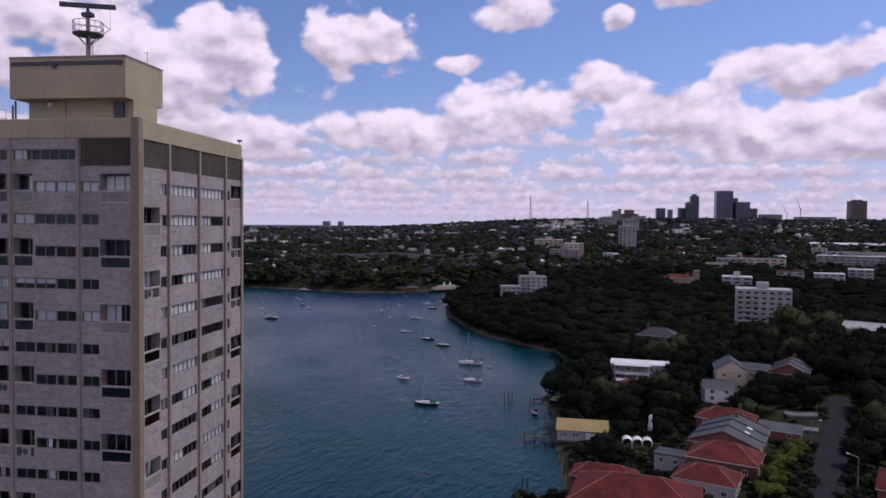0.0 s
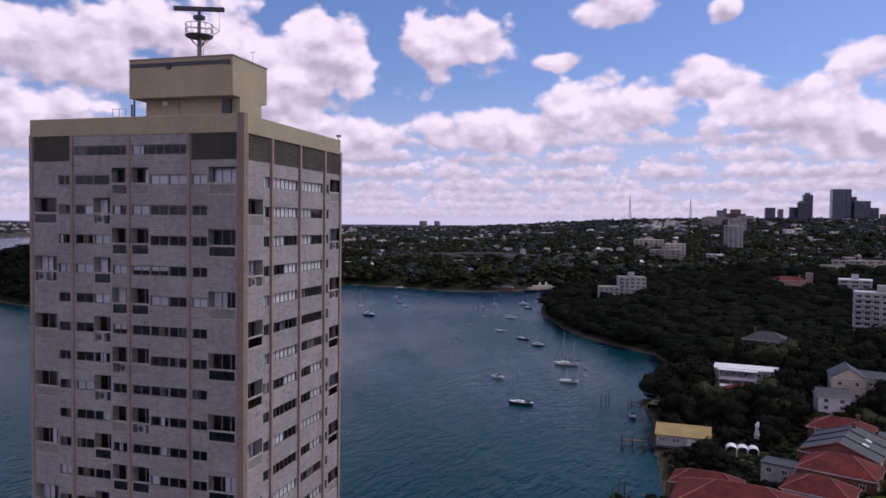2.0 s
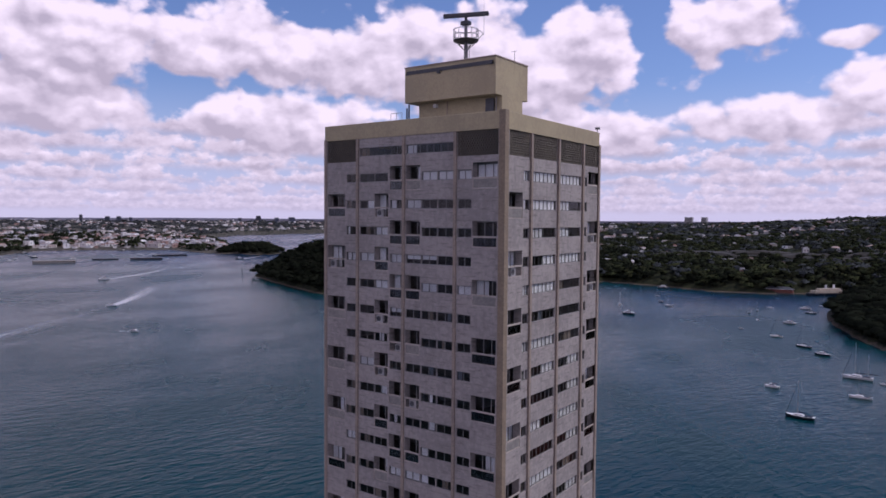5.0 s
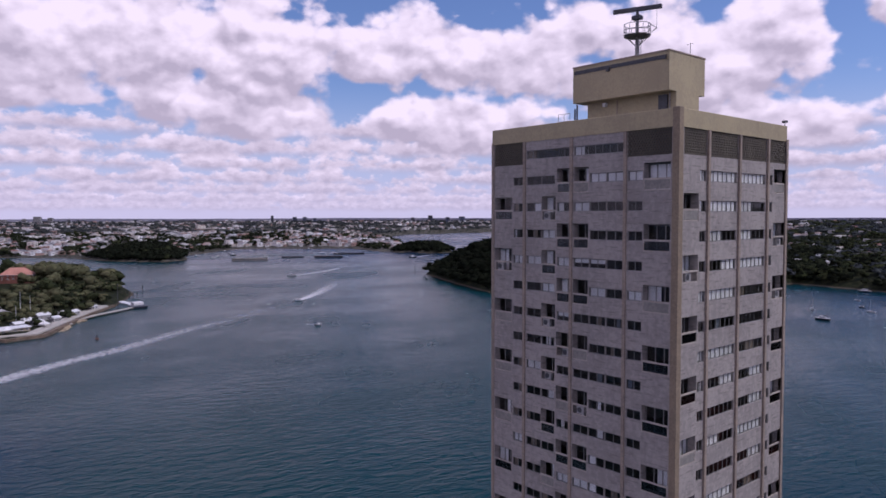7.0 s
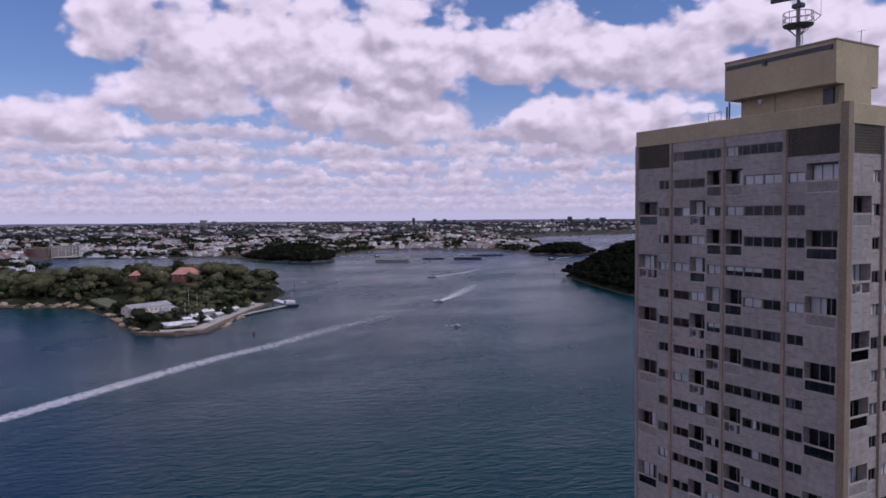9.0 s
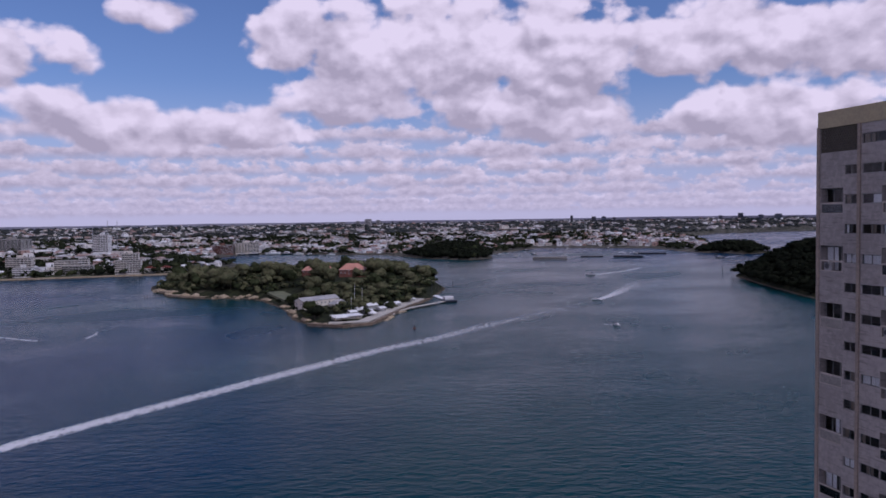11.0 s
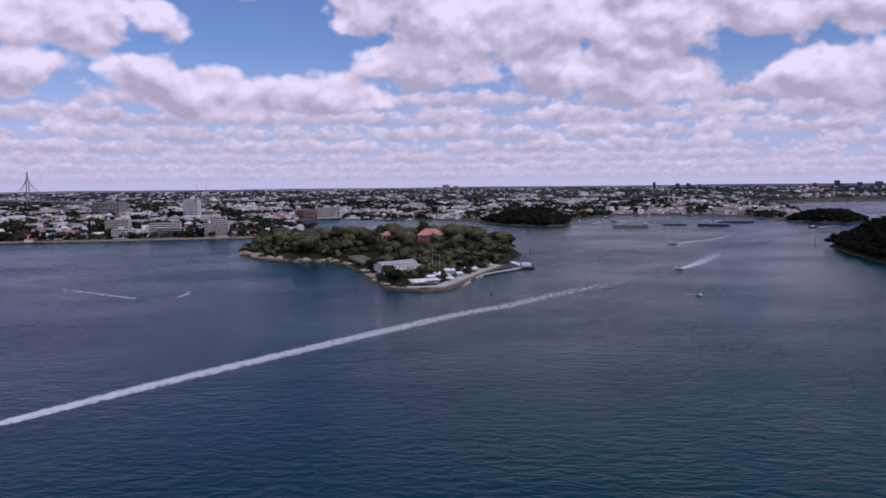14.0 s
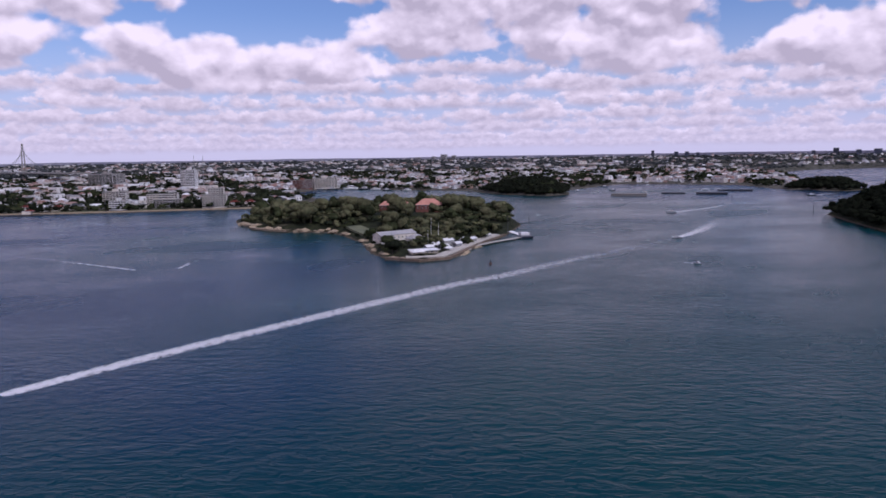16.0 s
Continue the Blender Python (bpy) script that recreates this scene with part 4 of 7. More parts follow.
# ---- greenery ----
def fast_mesh(name, verts, quads, mats, idx=None, normals=None):
    me = bpy.data.meshes.new(name)
    n = len(quads)
    me.vertices.add(len(verts))
    me.vertices.foreach_set("co", np.asarray(verts, np.float32).ravel())
    k = quads.shape[1]
    me.loops.add(n * k)
    me.loops.foreach_set("vertex_index", np.asarray(quads, np.int32).ravel())
    me.polygons.add(n)
    me.polygons.foreach_set("loop_start", np.arange(0, n * k, k, dtype=np.int32))
    for m in (mats if isinstance(mats, (list, tuple)) else [mats]):
        me.materials.append(m)
    if idx is not None:
        me.polygons.foreach_set("material_index", np.asarray(idx, np.int32))
    me.update(calc_edges=True)
    me.validate()
    if normals is not None:       # soft rounded shading over a crown
        me.polygons.foreach_set("use_smooth", np.ones(n, bool))
        me.normals_split_custom_set_from_vertices(np.asarray(normals, np.float32))
    return me


def leaf_cards(rng, n, size, lobes, flat=0.85, fine=2):
    """Small leaf clumps over the surface of a few uneven lobes; the crown is about 1 across and 1 high."""
    cs = np.stack([rng.uniform(-0.3, 0.3, lobes), rng.uniform(-0.3, 0.3, lobes), rng.uniform(0.42, 0.86, lobes)], -1)
    rad = rng.uniform(0.17, 0.31, lobes)
    cs[0], rad[0] = (0, 0, 0.62), 0.33
    which = rng.integers(0, lobes, n)
    d = rng.normal(size=(n, 3))
    d /= np.linalg.norm(d, axis=1, keepdims=True)
    r = rad[which] * rng.uniform(0.74, 1.14, n)
    p = cs[which] + d * r[:, None] * np.array([1, 1, flat])
    nrm = d + rng.normal(size=(n, 3)) * 0.7 + np.array([0, 0, 0.35])
    nrm /= np.linalg.norm(nrm, axis=1, keepdims=True)
    u = np.cross(nrm, rng.normal(size=(n, 3)))
    u /= np.linalg.norm(u, axis=1, keepdims=True)
    w = np.cross(nrm, u)
    s = size * rng.uniform(0.6, 1.3, n)[:, None]
    a = rng.uniform(0.55, 1.0, n)[:, None]
    q = np.stack([p - u * s, p + u * s * 0.9, p + w * s * a * 1.5], 1)
    soft = d * 0.75 + (p - np.array([0, 0, 0.5])) * 1.6 + rng.normal(size=(n, 3)) * 0.38 + np.array([0, 0, 0.2])
    soft /= np.linalg.norm(soft, axis=1, keepdims=True)
    # the dense, dented inside of each lobe, under the leaf clumps
    k = fine
    g = np.linspace(-1, 1, k + 1)
    face = np.array([[(g[i], g[j], 1), (g[i + 1], g[j], 1), (g[i + 1], g[j + 1], 1), (g[i], g[j + 1], 1)] for i in range(k) for j in range(k)], float)
    cube = np.concatenate([face, face[..., [1, 2, 0]], face[..., [2, 0, 1]], face[:, ::-1] * [1, 1, -1], face[:, ::-1][..., [1, 2, 0]] * [1, -1, 1], face[:, ::-1][..., [2, 0, 1]] * [-1, 1, 1]])
    cube = cube[:, [0, 1, 2, 0, 2, 3]].reshape(-1, 3, 3)
    cube /= np.linalg.norm(cube, axis=2, keepdims=True)
    ball, balln = [], []
    for c, r in zip(cs, rad):
        ph = rng.uniform(0, 6.28, 3)
        dent = 1 + 0.16 * np.sin(cube @ np.array([4.1, 2.3, 3.2]) + ph[0]) + 0.12 * np.sin(cube @ np.array([-3.0, 5.2, 4.4]) + ph[1])
        ball.append(c + cube * dent[..., None] * r * 0.84 * np.array([1, 1, flat]))
        sn = cube * 0.75 + (ball[-1] - np.array([0, 0, 0.5])) * 1.6 + np.array([0, 0, 0.2]) + 0.35 * np.sin(cube * 7.0 + ph)
        balln.append(sn / np.linalg.norm(sn, axis=2, keepdims=True))
    pts = np.concatenate([q.reshape(-1, 3), np.concatenate(ball).reshape(-1, 3)])
    return pts, np.concatenate([np.repeat(soft, 3, 0), np.concatenate(balln).reshape(-1, 3)])


NPR = np.random.default_rng(11)


def woods(name, label, spots, n, size, mats, wide=1.0, fine=1, lobes=5):
    """Many trees in one object: spots are rows of x, y, z, height."""
    kinds = [leaf_cards(NPR, n, size, lobes, fine=fine) for _ in range(8)]
    out, nrm = [], []
    for x, y, z, h in spots:
        k, kn = kinds[NPR.integers(0, 8)]
        a = NPR.uniform(0, 6.283)
        c, s = math.cos(a), math.sin(a)
        g = h * wide * NPR.uniform(0.85, 1.2)
        out.append(np.stack([x + (k[:, 0] * c - k[:, 1] * s) * g, y + (k[:, 0] * s + k[:, 1] * c) * g, z + k[:, 2] * h - 0.22 * h], -1))
        nrm.append(np.stack([kn[:, 0] * c - kn[:, 1] * s, kn[:, 0] * s + kn[:, 1] * c, kn[:, 2]], -1))
    v = np.concatenate(out)
    f = np.arange(len(v)).reshape(-1, 3)
    idx = np.repeat(NPR.integers(0, len(mats), len(spots)), len(kinds[0][0]) // 3)
    return tagged(new(name, fast_mesh(name, v, f, mats, idx, np.concatenate(nrm))), label, "woodland", kind="stuff")


TREE_KINDS = {}


def tree_proto(key, leaf, n, size, bare):
    """Meshes for one kind of tree, one metre high: tapered trunk with limbs, and a crown of leaf clumps."""
    rng = np.random.default_rng(hash_of(key))
    tk = Build()
    tk.tube((0, 0, -0.04), (0.01, 0.0, bare), 0.03, 0.02, 7)
    for k in range(5):
        a = k * 1.257 + rng.uniform(-0.3, 0.3)
        e = (0.22 * math.cos(a), 0.22 * math.sin(a), bare + rng.uniform(0.14, 0.34))
        tk.tube((0.01, 0, bare - 0.03), e, 0.016, 0.006, 5)
        tk.tube(e, (e[0] * 1.5, e[1] * 1.4, e[2] + 0.1), 0.006, 0.002, 4)
    c, cn = leaf_cards(rng, n, size, 8)
    TREE_KINDS[key] = (tk.mesh("trunk", M_BARK), fast_mesh("crown", c, np.arange(len(c)).reshape(-1, 3), leaf, None, cn))


def hash_of(s):
    return sum((i + 3) * ord(c) for i, c in enumerate(s))


for nm, lf in (("dark", M_LEAFDARK), ("gum", M_LEAF), ("bright", M_LEAFBRIGHT), ("olive", M_LEAFOLIVE)):
    for k in range(4):
        tree_proto(nm + "abcd"[k], lf, 760, 0.046, 0.42)
TREE_LABEL = {"olive": "olive-green gum tree with a rounded crown on the island", "dark": "dark green broad-leaved tree with a dense crown", "gum": "grey-green eucalypt with an open uneven crown", "bright": "yellow-green leafy street tree beside the road"}


def tree(x, y, h, kind, wide=1.0, sink=0.0):
    key = kind + "abcd"[rnd.randrange(4)]
    tk, cr = TREE_KINDS[key]
    s = h * wide
    t = thing("tree", TREE_LABEL[kind], "tree", pose(x, y, ground_at(x, y) - sink, 0, 0, rnd.uniform(0, 360)) @ Matrix.Diagonal((s, s, h, 1)), "trees by the harbour")
    part("trunk", tk, None, t)
    part("crown", cr, None, t)
    return t


def bush(x, y, h, kind="dark"):
    key = kind + "abcd"[rnd.randrange(4)]
    t = thing("bush", "low leafy garden bush" if kind != "bright" else "yellow-green leafy garden bush", "bush", pose(x, y, ground_at(x, y) - h * 0.35, 0, 0, rnd.uniform(0, 360)) @ Matrix.Diagonal((h * 1.5, h * 1.5, h * 1.3, 1)), "bushes")
    part("foliage", TREE_KINDS[key][1], None, t)
    return t


# ---- houses ----
WIN_SMALL = {}


def house_window(parent, m, w, h, sill=True):
    """A window with frame, glazing bar, sill and a dark pane, set on a wall that faces local -y."""
    if (w, h) not in WIN_SMALL:
        f = Build().box(-w / 2 - 0.08, -w / 2 + 0.04, -0.09, 0.02, 0, h).box(w / 2 - 0.04, w / 2 + 0.08, -0.09, 0.02, 0, h)
        f.box(-w / 2 + 0.04, w / 2 - 0.04, -0.09, 0.02, h - 0.1, h).box(-w / 2 - 0.12, w / 2 + 0.12, -0.14, 0.02, -0.1, 0.0)
        f.box(-0.04, 0.04, -0.07, 0.02, 0, h - 0.1)
        p = Build().box(-w / 2 + 0.04, w / 2 - 0.04, -0.03, 0.015, 0.0, h - 0.1)
        WIN_SMALL[(w, h)] = (f.mesh("window", M_WHITE), p.mesh("pane", M_PANEDARK))
    f, p = WIN_SMALL[(w, h)]
    o = new("window", f)
    o.parent, o.matrix_basis = parent, m
    q = new("pane", p)
    q.parent = o
    return o


def pane_dark():
    m = mat("dark_window_glass", (0.02, 0.022, 0.026), (0.012, 0.013, 0.016), 0.5, 0.3, 0.12, 0.0)
    return m


M_PANEDARK = pane_dark()


def roof_build(kind, w, d, e, rise, over=0.5):
    """A roof as a thin shell with eaves: hip, gable (ridge along x), flat or skillion."""
    b = Build()
    x, y = w / 2 + over, d / 2 + over
    t = 0.18
    if kind == "flat":
        b.box(-x + 0.2, x - 0.2, -y + 0.2, y - 0.2, e, e + 0.35, b=0.03)
        return b
    if kind == "skillion":
        top = [(-x, -y, e), (x, -y, e), (x, y, e + rise), (-x, y, e + rise)]
    if kind in ("hip", "gable"):
        long_x = w >= d
        if kind == "hip":
            k = min(x, y) * 0.95
            r0, r1 = ((-x + k, 0), (x - k, 0)) if long_x else ((0, -y + k), (0, y - k))
        else:
            r0, r1 = ((-x, 0), (x, 0)) if long_x else ((0, -y), (0, y))
        ends = 4 if kind == "hip" else 2
        c = [(-x, -y, e), (x, -y, e), (x, y, e), (-x, y, e)]
        R0, R1 = (*r0, e + rise), (*r1, e + rise)
        if long_x:
            fs = [[c[0], c[1], R1, R0], [c[2], c[3], R0, R1], [c[3], c[0], R0], [c[1], c[2], R1]]
        else:
            fs = [[c[1], c[2], R1, R0], [c[3], c[0], R0, R1], [c[0], c[1], R0], [c[2], c[3], R1]]
        for f in fs[:ends]:
            b.quad(*f)
        for i in range(4):      # fascia round the eaves
            p, q = c[i], c[(i + 1) % 4]
            b.quad((p[0], p[1], e - t), (q[0], q[1], e - t), q, p, m=1)
        b.quad(*[(p[0], p[1], e - t) for p in reversed(c)], m=1)
        for p, q in [(R0, R1)] + ([(c[0], R0), (c[3], R0), (c[1], R1), (c[2], R1)] if kind == "hip" and long_x else [(c[0], R0), (c[1], R0), (c[2], R1), (c[3], R1)] if kind == "hip" else []):
            b.tube(Vector(p) + Vector((0, 0, 0.03)), Vector(q) + Vector((0, 0, 0.03)), 0.11, seg=5, m=2, cap=False)
        return b
    b.quad(*top)
    b.quad(*[(p[0], p[1], p[2] - t) for p in reversed(top)])
    for i in range(4):
        p, q = top[i], top[(i + 1) % 4]
        b.quad((p[0], p[1], p[2] - t), (q[0], q[1], q[2] - t), q, p, m=1)
    return b


M_RIDGE = mat("ridge_cap", (0.36, 0.17, 0.13), (0.25, 0.11, 0.09), 0.4, 0.3, 0.85, 0.2)


def house(label, x, y, yaw, w, d, e, kind, rise, wall, roof, storeys=2, wins=3, base=None, chimney=None, category="house", skylights=0, seams=False, over=0.5, sidewins=2, group=""):
    z = ground_at(x, y) if base is None else base
    h = thing("house", label, category, pose(x, y, z, 0, 0, yaw), group)
    b = Build().box(-w / 2, w / 2, -d / 2, d / 2, -2.5, e - 0.18)
    if kind == "gable":
        for s in (-1, 1):
            if w >= d:
                b.quad((s * w / 2, -d / 2, e - 0.18), (s * w / 2, d / 2, e - 0.18), (s * w / 2, 0, e + rise * 0.93))
            else:
                b.quad((-w / 2, s * d / 2, e - 0.18), (w / 2, s * d / 2, e - 0.18), (0, s * d / 2, e + rise * 0.93))
    part("wall", b, wall, h)
    part("roof", roof_build(kind, w, d, e, rise, over), [roof, M_WHITE, M_RIDGE if roof is M_REDTILE else roof], h)
    sh = e / storeys
    ww = 1.3 if w / max(wins, 1) > 2.4 else 0.9
    for s in range(storeys):
        zz = s * sh + sh * 0.36
        for k in range(wins):
            u = -w / 2 + w * (k + 0.5) / wins
            house_window(h, pose(u, -d / 2, zz), ww, 1.3)
        for k in range(sidewins):
            v = -d / 2 + d * (k + 0.5) / sidewins
            house_window(h, pose(w / 2, v, zz, 0, 0, 90), ww, 1.3)
            house_window(h, pose(-w / 2, v, zz, 0, 0, -90), ww, 1.3)
    if chimney:
        cx, cy = chimney
        part("chimney", Build().box(cx - 0.45, cx + 0.45, cy - 0.35, cy + 0.35, e, e + rise + 1.1).box(cx - 0.55, cx + 0.55, cy - 0.45, cy + 0.45, e + rise + 1.1, e + rise + 1.3), wall, h)
    for k in range(skylights if w < d else 0):
        o = part("skylight", Build().box(-0.8, 0.8, -0.6, 0.6, 0, 0.14), M_WHITE, h)
        o.matrix_basis = pose(w * 0.27, d * (-0.1 + 0.22 * k), e + rise * 0.5 + 0.05, 0, math.degrees(math.atan2(rise, w / 2 + 0.5)))
    for k in range(skylights if w >= d else 0):
        u = w * (0.12 + 0.2 * k)
        sl = Build().box(-0.5, 0.5, -0.8, 0.8, 0, 0.12)
        o = part("skylight", sl, M_WHITE, h)
        o.matrix_basis = pose(u, -d * 0.26, e + rise * 0.5 + 0.02, math.degrees(math.atan2(rise, d / 2 + 0.5)))
    if seams:
        if w < d:           # low party walls that cross the roof
            for k in range(4):
                v = -d / 2 + d * k / 3
                for s in (-1, 1):
                    part("party_wall", Build().tube((0, v, e + rise + 0.15), (s * (w / 2 + over), v, e + 0.15), 0.26, seg=4), wall if k in (0, 3) else roof, h)
        n = int(w / 2.2) if w >= d else 0
        for k in range(1, n):
            u = -w / 2 + w * k / n
            o = part("roof_rib", Build().tube((u, -d / 2 - over, e + 0.05), (u, 0, e + rise + 0.05), 0.1, seg=4), roof, h)
    return h


def apartment(label, x, y, yaw, w, d, floors, wall, cols, base=None, fh=3.0, balcony=True, plant=True, name="apartment_block", roofmat=None, sidecols=3, glaze=0.62):
    """A flat-roofed block with a window for each bay of each storey, balcony slabs and a lift house."""
    z = ground_at(x, y) if base is None else base
    a = thing(name, label, "apartment block", pose(x, y, z, 0, 0, yaw))
    hh = floors * fh
    part("wall", Build().box(-w / 2, w / 2, -d / 2, d / 2, -4, hh), wall, a)
    part("roof", Build().box(-w / 2 - 0.2, w / 2 + 0.2, -d / 2 - 0.2, d / 2 + 0.2, hh, hh + 0.6, b=0.05), roofmat or M_SLAB, a)
    if plant:
        part("lift_house", Build().box(-w * 0.12, w * 0.1, -d * 0.15, d * 0.25, hh + 0.6, hh + 4.2, b=0.05), wall, a)
    for s in range(floors):
        zz = s * fh + 0.9
        for k in range(cols):
            u = -w / 2 + w * (k + 0.5) / cols
            house_window(a, pose(u, -d / 2, zz - (0.5 if glaze > 0.7 else 0)), round(w / cols * glaze, 1), 2.1 if glaze > 0.7 else 1.5)
        for k in range(sidecols):
            v = -d / 2 + d * (k + 0.5) / sidecols
            house_window(a, pose(w / 2, v, zz, 0, 0, 90), round(d / sidecols * 0.5, 1), 1.5)
            house_window(a, pose(-w / 2, v, zz, 0, 0, -90), round(d / sidecols * 0.5, 1), 1.5)
        if balcony and s:
            part("balcony", Build().box(-w * 0.5, -w * 0.12, -d / 2 - 1.5, -d / 2, s * fh - 0.1, s * fh + 0.1).box(-w * 0.5, -w * 0.12, -d / 2 - 1.5, -d / 2 - 1.42, s * fh + 0.1, s * fh + 0.95), wall, a)
    return a


# ---- the near shore: street, houses, gardens ----
ST = -23.0      # the street's heading
AVOID = []      # x, y, radius kept clear of trees


def near_house(label, x, y, w, d, *a, **k):
    yaw = k.pop("yaw", ST)
    AVOID.append((x, y, max(w, d) * 0.62 + 1.5))
    return house(label, x, y, yaw, w, d, *a, **k)


near_house("wide red tile roofed brick house by the water", 57, 124, 30, 20, 4.6, "hip", 4.6, M_REDBRICK, M_REDTILE, 1, 4, base=6.4, yaw=-12)
near_house("red brick house wing with a red tile hip roof", 51, 143, 17, 9, 4.4, "hip", 2.6, M_REDBRICK, M_REDTILE, 1, 3, base=4.6, yaw=-12)
near_house("white rendered house with a red tile hip roof", 76.5, 136.5, 15, 11, 4.4, "hip", 3.0, M_WHITEWALL, M_REDTILE, 1, 3, base=7.7)
near_house("red brick house with a steep red tile hip roof", 84.5, 151.5, 18, 13, 4.2, "hip", 3.6, M_REDBRICK, M_REDTILE, 1, 3, base=9.0)
near_house("row of terraces with grey metal roofs and skylights", 90, 169, 19, 24, 4.4, "gable", 3.8, M_REDBRICK, M_GREYROOF, 2, 4, base=9.6, chimney=(0.5, 9), skylights=2, seams=True)
near_house("old house with a dark red tile roof", 94, 190, 17, 11, 4.4, "hip", 3.0, M_REDBRICK, M_REDTILE, 2, 3, base=9.8, chimney=(4, 1))
near_house("long garage with a grey metal roof", 107, 178, 12, 7, 2.8, "skillion", 0.9, M_REDBRICK, M_GREYROOF, 1, 2, base=11.5, sidewins=0)
near_house("low flat-roofed white rear wing with a terrace", 71, 158, 8, 6, 3.4, "flat", 0.4, M_WHITEWALL, M_GREYROOF, 1, 2, base=7.6)
near_house("tall narrow white house with small windows", 99, 225, 10, 10, 7.2, "gable", 2.6, M_WHITE, M_GREYROOF, 3, 2, base=9.3, yaw=ST + 20, sidewins=2)
near_house("cream house with a steep front gable", 107, 239, 11, 13, 8.2, "gable", 3.8, M_CREAM, M_GREYROOF, 2, 2, base=13.2, yaw=ST + 15)
near_house("red brick terrace with grey roofs and chimneys", 130, 240, 13, 20, 6.6, "gable", 3.6, M_REDBRICK, M_GREYROOF, 2, 4, base=14.5, chimney=(0.5, 8), seams=True)
near_house("cottage with a grey metal roof among trees", 119, 251, 12, 8, 5.0, "skillion", 1.0, M_WHITEWALL, M_GREYROOF, 1, 3, base=14.5)
modern = near_house("white modern two-storey house with a flat roof", 77, 272, 25, 11, 7.4, "flat", 0.5, M_WHITEWALL, M_SUNWALL, 2, 5, base=8.3, yaw=-8)
part("terrace", Build().box(-10.5, 4, -8.6, -5.5, 3.5, 3.8), M_WHITE, modern)
part("parapet", Build().box(-10.5, 4, -8.6, -8.45, 3.8, 4.7), M_WHITE, modern)
for x in (-10.2, -5.5, -0.8, 3.7):
    part("post", Build().box(x - 0.14, x + 0.14, -8.5, -8.22, -2.0, 3.5), M_WHITE, modern)
for x in (-10.2, -3.3, 3.7):
    part("roof_post", Build().box(x - 0.1, x + 0.1, -8.4, -8.2, 4.7, 7.3), M_WHITE, modern)
part("canopy", Build().box(-11, 4.4, -9.0, -5.4, 7.3, 7.55, b=0.03), M_WHITE, modern)
carport = thing("carport", "low flat white carport roof on posts below the white house", "carport", pose(70, 261, 7.5, 0, 0, -8))
part("roof", Build().box(-4.5, 4.5, -2.6, 2.6, 2.5, 2.75, b=0.03), M_WHITE, carport)
for x in (-4.2, 4.2):
    for y in (-2.3, 2.3):
        part("post", Build().box(x - 0.08, x + 0.08, y - 0.08, y + 0.08, -2.5, 2.5), M_WHITE, carport)
near_house("small house with an old red tile roof", 72, 250, 12, 8, 3.6, "hip", 2.4, M_CREAM, M_REDTILE, 1, 3, base=7.0, yaw=-8)
near_house("old dark house with a hip roof and chimney", 95, 338, 20, 14, 6.5, "hip", 4.0, M_REDBRICK, M_DARKROOF, 2, 4, base=12.5, chimney=(-6, 1))
near_house("white house with a pale gabled roof", 192, 322, 20, 14, 7.4, "gable", 3.0, M_WHITEWALL, M_PALEROOF, 2, 3, base=20, yaw=-35)
near_house("brick house with a red tile gable roof across the street", 119, 122, 13, 12, 4.2, "gable", 3.2, M_REDBRICK, M_REDTILE, 1, 2, base=12.6, yaw=-30)
AVOID += [(70, 257, 11), (80, 258, 10), (184, 304, 13), (176, 288, 8), (160, 378, 22), (25, 571, 11), (7, 557, 7), (145, 365, 8), (160, 362, 8), (175, 362, 8)]
apartment("white apartment block with balconies and a lift house", 160, 382, -12, 29, 16, 9, M_WHITEWALL, 7, base=13.5, roofmat=M_PALEROOF)
apartment("white apartment block with long balconies on the wooded point", 25, 568, 10, 22, 14, 5, M_WHITEWALL, 5, base=17)
apartment("low cream wing of flats on the wooded point", 7, 553, 10, 16, 12, 3, M_WHITEWALL, 4, base=15.5, plant=False)

